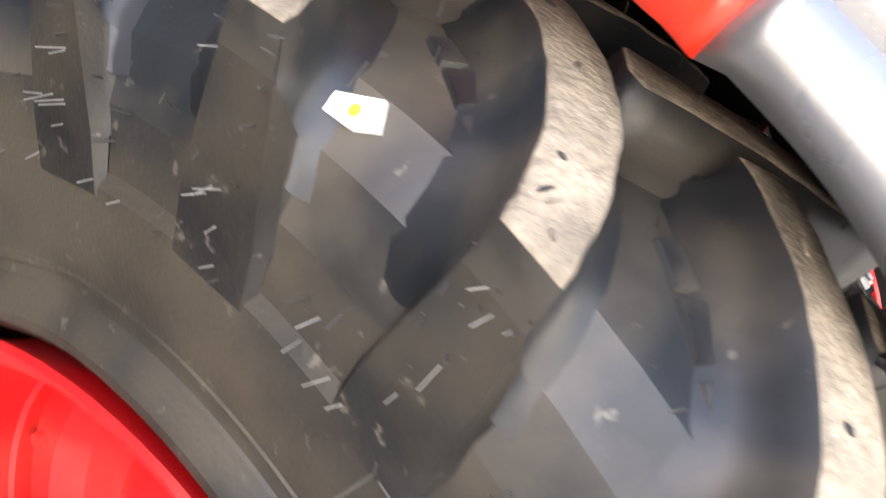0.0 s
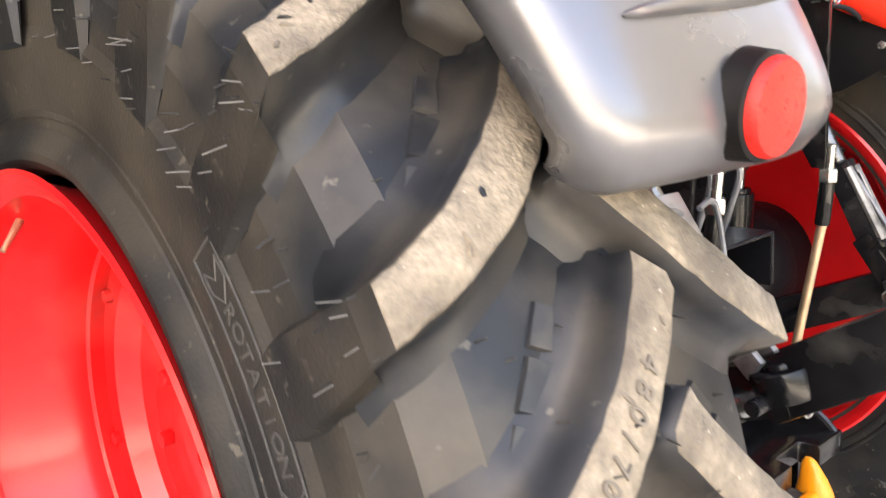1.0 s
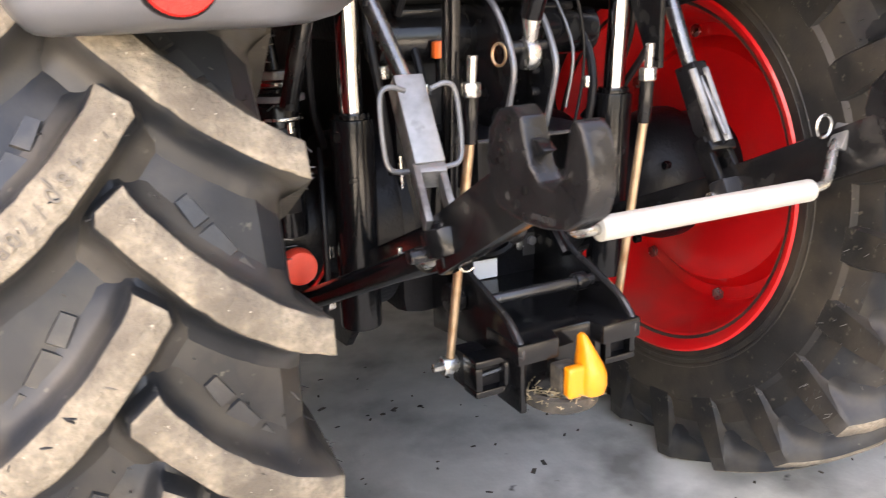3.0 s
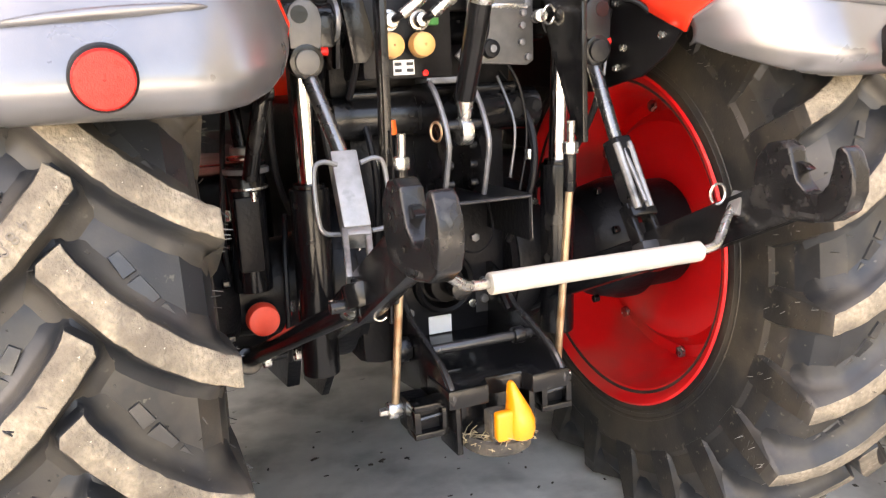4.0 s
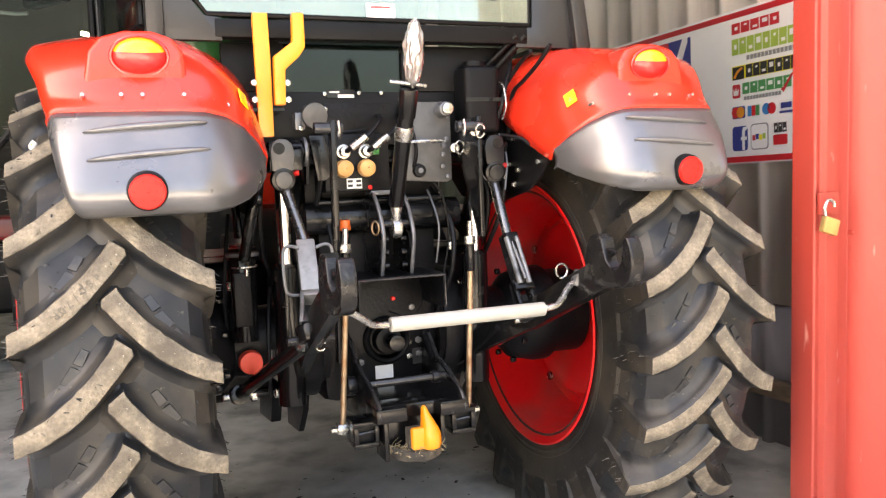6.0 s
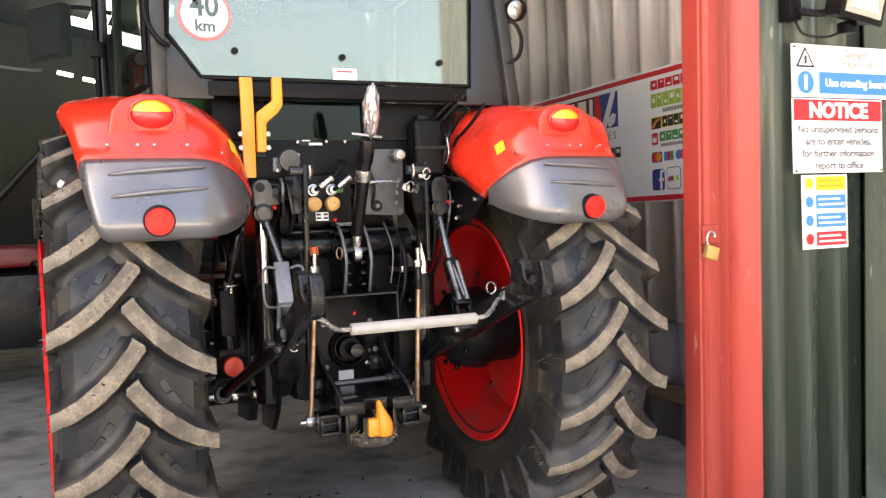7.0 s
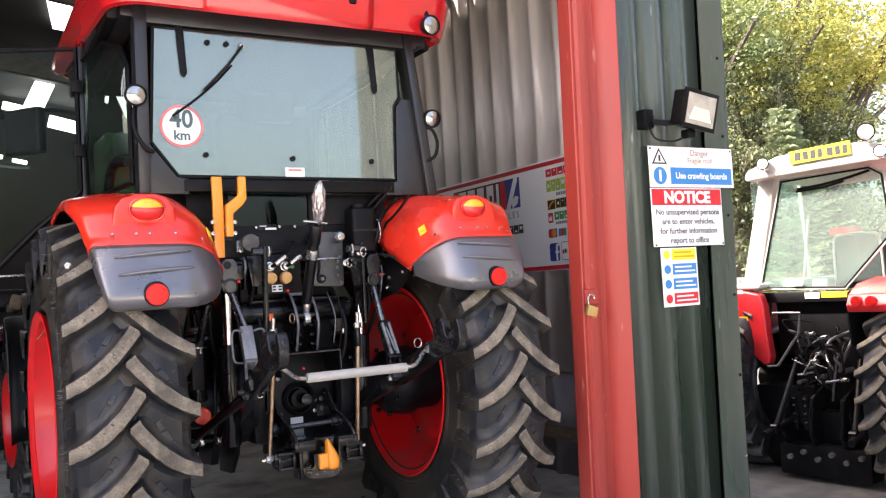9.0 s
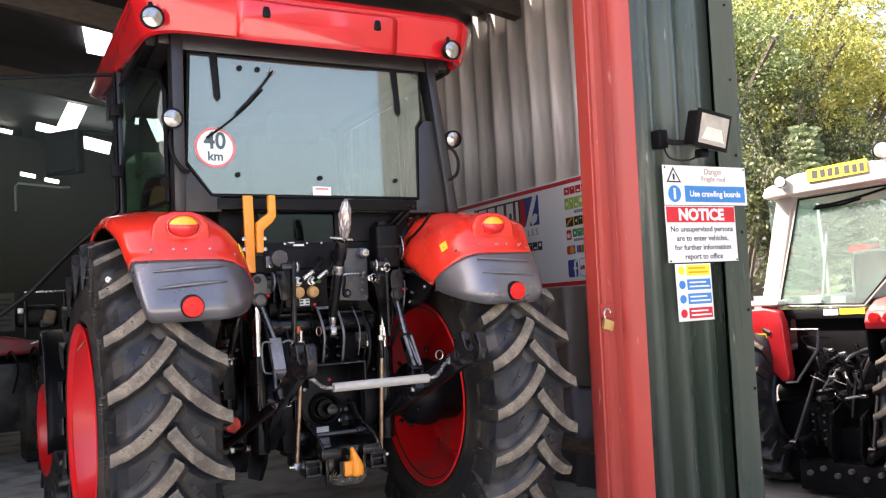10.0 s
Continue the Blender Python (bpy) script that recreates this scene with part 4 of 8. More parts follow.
part("end_block", box((0.385, -0.70, 0.975), (0.03, 0.03, 0.045), Euler((0, radians(25), 0)).to_matrix(), 0.004), GREYSTEEL, stab)

# ---- lift arms and rods ----
for s in (-1, 1):
    top = Vector((s * 0.325, -0.285, 1.285))
    bot = Vector((-0.33, -0.595, 0.895)) if s < 0 else Vector((0.335, -0.50, 0.87))
    t1 = Vector((-0.292, -0.40, 1.10)) if s < 0 else Vector((0.328, -0.385, 1.085))
    t2 = Vector((-0.302, -0.49, 0.972)) if s < 0 else Vector((0.337, -0.45, 0.940))
    arm = part("lift_arm", prism([(-0.07, 1.32), (-0.07, 1.40), (-0.16, 1.41), (-0.26, 1.385), (-0.31, 1.36), (-0.31, 1.30), (-0.25, 1.31), (-0.15, 1.32)], "x", s * 0.262, s * 0.298, 0.008), SATIN, tractor, "black lift arm")
    part("clevis_plate", prism([(-0.25, 1.385), (-0.315, 1.385), (-0.32, 1.33), (-0.31, 1.30), (-0.25, 1.30)], "x", s * 0.31, s * 0.36, 0.006), FORGED, arm)
    part("arm_pin", rod((s * 0.24, -0.28, 1.355), (s * 0.385, -0.28, 1.355), 0.017, seg=20, bev=0.003), SATIN, arm)
    part("ball_joint", rod((s * 0.325, -0.295, 1.278), (s * 0.325, -0.327, 1.275), 0.034, seg=28, bev=0.006), SATIN, arm)
    part("ball_cap", rod((s * 0.325, -0.326, 1.275), (s * 0.325, -0.334, 1.274), 0.024, seg=24, bev=0.004), MIDGREY if s < 0 else BLACK, arm)
    part("arm_boss", rod((s * 0.255, -0.26, 1.355), (s * 0.31, -0.26, 1.355), 0.034, seg=28, bev=0.006), SATIN, arm)
    part("arm_washer", rod((s * 0.245, -0.26, 1.355), (s * 0.255, -0.26, 1.355), 0.042, seg=28, bev=0.003), GREYSTEEL, arm)
    if s < 0:
        part("damper_strut", rod((-0.40, -0.25, 1.22), (-0.43, -0.2, 1.05), 0.017, seg=16, bev=0.003), SATIN, arm)
        part("damper_eye", rod((-0.415, -0.255, 1.225), (-0.38, -0.255, 1.225), 0.02, seg=16, bev=0.003), SATIN, arm)
        ck = part("check_arm", rod((-0.345, -0.56, 0.85), (-0.45, -0.06, 0.625), 0.022, 0.02, seg=20, bev=0.003), SATIN, tractor, "black check arm with a bright ball end")
        part("ball_end", rod((-0.338, -0.592, 0.865), (-0.347, -0.55, 0.846), 0.016, 0.018, seg=16, bev=0.003), ZINC, ck)
        part("arm_end", rod((-0.45, -0.085, 0.63), (-0.45, -0.035, 0.618), 0.032, seg=20, bev=0.005), SATIN, ck)
        part("arm_bolt", rod((-0.50, -0.06, 0.622), (-0.41, -0.06, 0.622), 0.013, seg=12, bev=0.002), ZINC, ck)
        part("grease_nipple", rod((-0.36, -0.50, 0.84), (-0.36, -0.50, 0.856), 0.005, seg=8), ZINC, ck)
    part("clevis_front", prism([(s * x, z) for x, z in ((0.296, 1.300), (0.291, 1.352), (0.297, 1.374), (0.310, 1.387), (0.334, 1.389), (0.350, 1.379), (0.357, 1.36), (0.355, 1.300))], "y", -0.328, -0.314, 0.004), MIDGREY if s < 0 else BLACK, arm)
    part("clevis_hole", rod((s * 0.334, -0.324, 1.362), (s * 0.334, -0.3295, 1.362), 0.0165, seg=20), SATIN, arm)
    part("red_seal", rod(top + Vector((0.036, -0.01, 0.01)), top + Vector((0.05, -0.012, 0.01)), 0.009, seg=12, bev=0.002), REDPLASTIC, arm)
    lift = part("lift_rod", rod(top, t1, 0.0165, 0.0145, seg=20, bev=0.002), LIFTROD, tractor, "steel lift rod with an adjusting sleeve")
    d = (t2 - t1).normalized()
    q = frame_of(t1, t2)
    sl = box((0, 0, 0), (0.05 if s < 0 else 0.042, 0.046, (t2 - t1).length), bev=0.004)
    bmesh.ops.transform(sl, matrix=Matrix.Translation((t1 + t2) / 2) @ q, verts=sl.verts)
    part("sleeve", sl, SLEEVE if s < 0 else FORGED, lift)
    if s < 0:
        mid = (t1 + t2) / 2
        for e in (-1, 1):
            pts = [mid + Vector((e * 0.022, -0.012, 0.055)), mid + Vector((e * 0.05, -0.012, 0.062)), mid + Vector((e * 0.066, -0.014, 0.045)), mid + Vector((e * 0.068, -0.025, -0.03)), mid + Vector((e * 0.06, -0.03, -0.062)), mid + Vector((e * 0.03, -0.03, -0.068))]
            part("handle_loop", tube(pts, 0.0045, 8, 5), GREYSTEEL, lift, "bent steel turning handle")
    else:
        part("slot", box(((t1 + t2) / 2).to_tuple(), (0.012, 0.053, 0.10), (q.to_3x3()), 0.004), DARKCAST, lift)
        for e in (-1, 1):
            part("slot_edge", rod(t1 + Vector((e * 0.015, -0.024, -0.006)), t2 + Vector((e * 0.015, -0.024, 0.006)), 0.0085, seg=8), SLEEVE, lift)
        part("slot_rod", rod(t1 + Vector((0, -0.03, -0.02)), t2 + Vector((0, -0.03, 0.02)), 0.005, seg=10), GREYSTEEL, lift)
    fb = box((0, 0, 0), (0.053 if s < 0 else 0.062, 0.038 if s < 0 else 0.045, 0.022), bev=0.004)
    bmesh.ops.transform(fb, matrix=Matrix.Translation(t2 + (bot - t2).normalized() * 0.014) @ frame_of(t2, bot), verts=fb.verts)
    part("fork_bridge", fb, SLEEVE if s < 0 else SATIN, lift)
    if s < 0:
        # the black ring of the lower link in the fork, its nut and lynch ring
        up = Vector((-0.10, 0.30, 0.95)).normalized()
        mid = Vector((-0.328, -0.612, 0.890))
        eye = part("link_ring", rod(mid - up * 0.020, mid + up * 0.022, 0.041, seg=28, bev=0.006), SATIN, lift, "black forged ring at the end of the link")
        part("ring_core", rod(mid - up * 0.025, mid + up * 0.029, 0.022, seg=20, bev=0.004), FORGED, eye)
        part("ring_nut", rod(mid - up * 0.020 + Vector((0, -0.012, 0)), mid - up * 0.034 + Vector((0, -0.014, 0)), 0.011, seg=6, bev=0.002), ZINC, eye)
        part("lynch_ring", tube([mid - up * 0.034 + Vector((0.010 + 0.013 * math.cos(a), -0.014, 0.012 * math.sin(a))) for a in np.linspace(0.4, 5.6, 12)], 0.002, 6, 2), ZINC, eye)
    for e in (-1, 1):
        fk = box((0, 0, 0), (0.011 if s < 0 else 0.014, 0.036, (bot - t2).length * (0.86 if s < 0 else 1) + (0 if s < 0 else 0.04)), bev=0.003)
        bmesh.ops.transform(fk, matrix=Matrix.Translation(t2.lerp(bot, 0.47 if s < 0 else 0.5) + Vector((e * (0.021 if s < 0 else 0.024), 0, 0 if s < 0 else -0.01))) @ frame_of(t2, bot), verts=fk.verts)
        part("fork_leg", fk, SLEEVE if s < 0 else SATIN, lift)
    # hydraulic assister cylinders
    ram = part("lift_ram", rod((s * 0.305, -0.16, 0.60), (s * 0.305, -0.18, 1.02), 0.042, seg=28, bev=0.005), SATIN, tractor, "hydraulic lift ram with a chrome rod")
    part("ram_rod", rod((s * 0.305, -0.18, 1.02), (s * 0.308, -0.20, 1.32), 0.0225, seg=24), CHROME, ram)
    part("ram_gland", rod((s * 0.305, -0.18, 1.01), (s * 0.305, -0.181, 1.03), 0.034, seg=24, bev=0.004), SATIN, ram)
    # vertical sensing bars and threaded rods
    if s < 0:
        part("pull_bar", prism([(-0.42, 1.43), (-0.38, 1.43), (-0.37, 1.2), (-0.33, 0.75), (-0.37, 0.75), (-0.41, 1.2)], "x", -0.207, -0.192, 0.003), SATIN, tractor, "flat black pull bar")
    else:
        part("pull_plate", prism([(-0.40, 1.44), (-0.22, 1.44), (-0.245, 1.34), (-0.355, 1.12), (-0.375, 1.085), (-0.40, 1.085)], "x", 0.236, 0.249, 0.003), SATIN, tractor, "black triangular pull plate")
        for x, y, z in ((0.238, -0.36, 1.395), (0.224, -0.235, 1.355)):
            part("plate_pin", rod((x, y, z), (x - 0.012, y - 0.045, z), 0.014, seg=18, bev=0.003), ZINC, tractor)
            part("lynch_ring", tube([(x + 0.014 * math.cos(a), y - 0.055 - 0.004 * math.sin(a), z + 0.019 * math.sin(a)) for a in np.linspace(0.3, 6.0, 14)], 0.003, 6, 2), ZINC, tractor, "bright lynch pin ring")
    part("bar_pin", rod((s * 0.17, -0.40, 1.41), (s * 0.25, -0.40, 1.41), 0.017, seg=20, bev=0.003), RODSTEEL, tractor)
    part("lynch_ring", tube([(s * 0.185, -0.42 + 0.008 * math.sin(a), 1.405 + 0.024 * math.cos(a)) for a in np.linspace(0.3, 6.0, 14)], 0.003, 6, 2), ZINC, tractor, "bright lynch pin ring")
    tr = part("check_rod", rod((s * 0.197, -0.34, 0.57), (s * 0.187, -0.42, 0.99), 0.0088, seg=14), COPPER, tractor, "yellow zinc plated check rod")
    part("rod_sleeve", rod((s * 0.187, -0.42, 0.99), (s * 0.186, -0.428, 1.07), 0.013, seg=16, bev=0.002), SATIN, tr)
    bolt((s * 0.186, -0.428, 1.068), (0, -0.02, 1), 0.017, 0.024, ZINC, tr, "lock_nut")
    part("threaded_end", rod((s * 0.186, -0.43, 1.09), (s * 0.185, -0.434, 1.135), 0.0085, seg=12), ZINC, tr)
    part("rod_eye", rod((s * 0.18, -0.335, 0.552), (s * 0.215, -0.335, 0.552), 0.019, seg=20, bev=0.004), ZINC, tr)
    part("eye_bolt", rod((s * 0.165, -0.335, 0.552), (s * 0.232, -0.335, 0.552), 0.009, seg=6), ZINC, tr)

# ---- top link, upright in its hook ----
toplink = part("top_link", rod((0.0, -0.322, 1.19), (0.003, -0.47, 1.50), 0.0225, 0.024, seg=24, bev=0.003), SATIN, tractor, "black top link stowed upright with a wrapped end")
part("link_collar", rod((0.002, -0.412, 1.375), (0.002, -0.43, 1.412), 0.0265, seg=24, bev=0.003), ZINC, toplink)
part("link_upper", rod((0.003, -0.44, 1.435), (0.004, -0.475, 1.51), 0.027, seg=24, bev=0.003), SATIN, toplink)
part("link_neck", rod((0.0, -0.326, 1.198), (0.0, -0.318, 1.140), 0.0195, 0.0125, seg=20, bev=0.002), ZINC, toplink)
part("link_ball", rod((-0.014, -0.312, 1.122), (0.014, -0.312, 1.122), 0.029, seg=28, bev=0.006), ZINC, toplink, "bright link eye")
part("pin_ring", tube([(-0.064 - 0.006 * math.cos(a), -0.315 + 0.014 * math.cos(a), 1.125 + 0.02 * math.sin(a)) for a in np.linspace(0, 6.28, 14)], 0.0028, 6, 2), COPPER, toplink, "brass coloured pin ring")
part("link_pin", rod((-0.06, -0.31, 1.135), (0.055, -0.31, 1.135), 0.0125, seg=16, bev=0.003), FORGED, toplink)
wrap_end = bmesh.new()
bmesh.ops.create_icosphere(wrap_end, subdivisions=4, radius=1.0)
for v in wrap_end.verts:
    n_ = noise.noise(v.co * 3.1) * 0.22 + noise.noise(v.co * 8.0) * 0.10
    v.co = Vector((v.co.x * 0.027 * (1 + n_), v.co.y * 0.030 * (1 + n_), v.co.z * 0.090 * (1 + n_ * 0.5)))
bmesh.ops.transform(wrap_end, matrix=Matrix.Translation((0.012, -0.50, 1.60)) @ Matrix.Rotation(radians(14), 4, "X"), verts=wrap_end.verts)
part("wrapped_end", wrap_end, WRAP, toplink, "link eye wrapped in crinkled clear plastic")
part("tommy_bar", rod((-0.055, -0.485, 1.527), (0.05, -0.485, 1.515), 0.0055, seg=10, bev=0.001), ZINC, toplink)
for s in (-1, 1):
    part("link_bracket", prism([(-0.16, 1.22), (-0.25, 1.23), (-0.31, 1.16), (-0.335, 1.10), (-0.30, 0.985), (-0.14, 0.985)], "x", s * 0.040, s * 0.052, 0.003), FORGED, tractor, "upright steel bracket plate with pin holes")
    # pale tubes stand for the lit edges of the dark plates
    part("plate_edge", tube([(s * 0.046, y, z) for y, z in ((-0.235, 1.232), (-0.275, 1.205), (-0.313, 1.158), (-0.337, 1.10), (-0.322, 1.04), (-0.303, 0.985))], 0.0062, 8), GREYSTEEL, tractor, "bracket edge made pale where light catches it")
part("bracket_bridge", box((0.0, -0.215, 1.228), (0.105, 0.07, 0.014), bev=0.005), GREYSTEEL, tractor)
for s in (-1, 1):
    for z in (1.09, 1.05, 1.01):
        part("bracket_bolt", rod((s * 0.036, -0.29, z), (s * 0.02, -0.29, z), 0.009, seg=10), FORGED, tractor)
part("breather_hose", tube([(0.160, -0.20, 1.265), (0.192, -0.20, 1.215), (0.210, -0.20, 1.133), (0.207, -0.20, 1.05), (0.189, -0.20, 0.968)], 0.0034, 8), HOSE, tractor, "thin dark breather hose")
# a level indicator hanging on the axle housing
gauge = part("indicator_rod", rod((-0.193, -0.14, 0.930), (-0.190, -0.135, 0.852), 0.006, seg=12, bev=0.001), ZINC, tractor, "bright rod with a yellow collar")
part("collar", rod((-0.190, -0.135, 0.856), (-0.189, -0.135, 0.828), 0.009, seg=14, bev=0.002), YELLOWLABEL, gauge)
part("end_ball", rod((-0.1895, -0.137, 0.826), (-0.1895, -0.137, 0.806), 0.011, seg=14, bev=0.005), ZINC, gauge)

# ---- hydraulic couplings, socket, reservoir, plates ----
spool = part("spool_valve", box((-0.09, -0.17, 1.32), (0.20, 0.16, 0.17), bev=0.008), DARKCAST, tractor, "black hydraulic valve block")
for x in (-0.137, -0.07):
    part("dust_cap", lathe([(-0.30, 0.002), (-0.30, 0.012), (-0.292, 0.024), (-0.27, 0.027), (-0.262, 0.022), (-0.25, 0.02), (-0.24, 0.02), (-0.24, 0.002)], 20, axis="y", center=(x, 0.0, 1.302)), YELLOWCAP, spool, "yellow plastic dust cap")
    part("coupling", rod((x + 0.004, -0.24, 1.352), (x + 0.004, -0.285, 1.352), 0.017, 0.015, seg=18, bev=0.003), ZINC, spool)
    part("coupling_collar", rod((x + 0.004, -0.25, 1.352), (x + 0.004, -0.262, 1.352), 0.022, seg=18, bev=0.003), ZINC, spool)
    part("hydraulic_hose", tube([(x + 0.006, -0.28, 1.352), (x + 0.02, -0.30, 1.362), (x + 0.07, -0.31, 1.40), (x + 0.115, -0.28, 1.445), (x + 0.13, -0.2, 1.46)], 0.0075, 8), HOSE, spool)
    part("hose_ferrule", rod((x + 0.018, -0.298, 1.36), (x + 0.062, -0.31, 1.393), 0.0115, seg=14, bev=0.002), ZINC, spool)
part("green_clip", box((-0.035, -0.25, 1.352), (0.022, 0.03, 0.022), bev=0.004), GREEN, spool)
plate = part("code_label", box((-0.103, -0.252, 1.258), (0.046, 0.003, 0.03)), WHITE, spool, "white label with printed code bars")
for x in (-0.116, -0.09):
    for z in (1.265, 1.252):
        part("code_bar", box((x, -0.2545, z), (0.015, 0.0012, 0.007)), INK, plate)
part("orange_cap", rod((-0.125, -0.20, 1.118), (-0.125, -0.20, 1.15), 0.018, 0.016, seg=18, bev=0.004), CAPORANGE, tractor, "orange plastic cap")
part("breather", rod((-0.125, -0.20, 1.07), (-0.125, -0.20, 1.12), 0.011, seg=14), SATIN, tractor)
sock = part("trailer_socket", rod((-0.212, -0.17, 1.465), (-0.214, -0.262, 1.458), 0.034, 0.032, seg=28, bev=0.005), MIDGREY, tractor, "round grey trailer socket with a flap")
part("socket_flap", rod((-0.214, -0.262, 1.458), (-0.214, -0.272, 1.457), 0.037, seg=28, bev=0.004), MIDGREY, sock)
part("socket_bracket", box((-0.25, -0.20, 1.445), (0.03, 0.06, 0.05), bev=0.004), GREYSTEEL, sock)
bolt((-0.25, -0.23, 1.425), (0, -1, 0), 0.008, 0.01, ZINC, sock)
bolt((-0.172, -0.21, 1.48), (0, -1, 0), 0.008, 0.01, ZINC, sock)
res = part("reservoir", box((0.312, -0.22, 1.50), (0.115, 0.13, 0.21), bev=0.02, seg=3), BLACKPLASTIC, tractor, "black plastic reservoir box")
part("reservoir_lid", rod((0.312, -0.22, 1.60), (0.312, -0.22, 1.625), 0.035, seg=28, bev=0.006), BLACKPLASTIC, res)
part("reservoir_strap", box((0.312, -0.287, 1.50), (0.12, 0.003, 0.012)), SATIN, res)
gp = part("grey_plate", prism([(0.065, 1.50), (0.225, 1.50), (0.222, 1.262), (0.205, 1.252), (0.045, 1.262), (0.03, 1.278), (0.062, 1.31)], "y", -0.222, -0.212, 0.003), MIDGREY, tractor, "grey mounting plate")
part("plate_knob", rod((0.112, -0.222, 1.29), (0.112, -0.238, 1.29), 0.022, 0.019, seg=22, bev=0.003), DARKCAST, gp)
part("knob_boss", rod((0.112, -0.238, 1.29), (0.112, -0.243, 1.29), 0.008, seg=14), GREYSTEEL, gp)
for x, z in ((0.205, 1.385), (0.195, 1.365), (0.192, 1.338), (0.19, 1.302), (0.205, 1.27), (0.075, 1.42)):
    bolt((x, -0.222, z), (0, -1, 0), 0.008, 0.011, GREYSTEEL, gp)
part("round_connector", rod((0.196, -0.222, 1.475), (0.196, -0.262, 1.475), 0.026, 0.022, seg=20, bev=0.004), GREYSTEEL, gp)
part("connector_cap", rod((0.198, -0.262, 1.475), (0.198, -0.274, 1.475), 0.018, seg=18, bev=0.003), ZINC, gp)
part("cable", tube([(0.06, -0.25, 1.375), (0.12, -0.26, 1.378), (0.19, -0.25, 1.376)], 0.0055, 8), ZINC, gp)
part("lever_cable", tube([(0.37, -0.26, 1.555), (0.365, -0.31, 1.545), (0.36, -0.335, 1.519), (0.36, -0.342, 1.473), (0.36, -0.313, 1.437)], 0.0035, 8), ZINC, tractor, "bright control cable")
part("wiring_loom", tube([(0.455, -0.46, 1.64), (0.44, -0.40, 1.59), (0.43, -0.327, 1.552), (0.425, -0.26, 1.522), (0.425, -0.235, 1.444), (0.42, -0.22, 1.38)], 0.0065, 8), HOSE, tractor)
part("wiring_loom", tube([(0.42, -0.40, 1.63), (0.41, -0.32, 1.59), (0.40, -0.22, 1.52), (0.395, -0.16, 1.45)], 0.0065, 8), HOSE, tractor)
part("wiring_loom", tube([(0.44, -0.22, 1.62), (0.40, -0.27, 1.56), (0.37, -0.29, 1.48), (0.36, -0.25, 1.40)], 0.007, 8), HOSE, tractor)
part("wiring_loom", tube([(0.36, -0.3, 1.39), (0.395, -0.36, 1.375), (0.42, -0.38, 1.35)], 0.005, 8), HOSE, tractor)
part("wiring_loom", tube([(-0.27, -0.12, 1.42), (-0.24, -0.2, 1.38), (-0.20, -0.24, 1.30), (-0.21, -0.2, 1.2)], 0.008, 8), HOSE, tractor)
part("lever_plate", prism([(-0.20, 1.40), (-0.27, 1.38), (-0.24, 1.26), (-0.17, 1.26)], "x", -0.245, -0.235, 0.003), SATIN, tractor)

# ---- left side filter, red cap, low stays ----
filt = part("brake_canister", rod((-0.43, -0.12, 0.80), (-0.43, -0.12, 1.05), 0.042, seg=28, bev=0.006), SATIN, tractor, "black canister with bright clamp rings")
for z, r, h, m in ((1.022, 0.046, 0.006, ZINC), (1.034, 0.040, 0.020, SATIN), (1.056, 0.050, 0.012, GREYSTEEL), (1.072, 0.044, 0.008, SATIN), (1.084, 0.036, 0.007, ZINC), (1.095, 0.028, 0.016, GREYSTEEL)):
    part("clamp_ring", rod((-0.425, -0.12, z), (-0.425, -0.12, z + h), r, seg=28, bev=0.002), m, filt)
part("canister_bolt", rod((-0.42, -0.165, 1.0), (-0.42, -0.165, 1.02), 0.008, seg=10), ZINC, filt)
part("canister_bracket", box((-0.435, -0.14, 0.93), (0.05, 0.06, 0.16), bev=0.006), DARKCAST, filt)
part("red_cap", rod((-0.421, -0.13, 0.739), (-0.421, -0.164, 0.738), 0.037, 0.034, seg=32, bev=0.006), CAPRED, tractor, "round red plastic cap")
part("cap_arm", rod((-0.421, -0.13, 0.739), (-0.40, 0.05, 0.72), 0.028, seg=16), SATIN, tractor)
stay = part("stay_rod", rod((-0.46, -0.06, 0.615), (-0.26, -0.03, 0.63), 0.014, seg=14, bev=0.002), SATIN, tractor, "black threaded stay with bright nuts")
for x in (-0.45, -0.415, -0.34, -0.30):
    bolt((x, -0.06 + (x + 0.46) * 0.15, 0.615), (1, 0.1, 0), 0.021, 0.018, ZINC, stay, "nut")
part("stay_clevis", box((-0.30, -0.03, 0.66), (0.03, 0.05, 0.11), bev=0.006), DARKCAST, tractor)
part("red_hose", tube([(-0.40, -0.1, 0.66), (-0.36, -0.12, 0.72), (-0.33, -0.05, 0.8)], 0.004, 6), REDPLASTIC, tractor)
part("under_plate", prism([(0.0, 0.64), (0.35, 0.62), (0.35, 0.40), (0.15, 0.42), (0.05, 0.52)], "x", -0.235, -0.215, 0.004), DARKCAST, tractor)
for s in (-1, 1):
    part("brake_hose", tube([(s * 0.32, -0.05, 0.95), (s * 0.36, -0.12, 1.05), (s * 0.37, -0.16, 1.2), (s * 0.34, -0.12, 1.36)], 0.008, 8), HOSE, tractor)
    part("link_chain", tube([(s * 0.25, -0.05, 0.62), (s * 0.28, -0.2, 0.70), (s * 0.30, -0.35, 0.80)], 0.009, 8), SATIN, tractor)

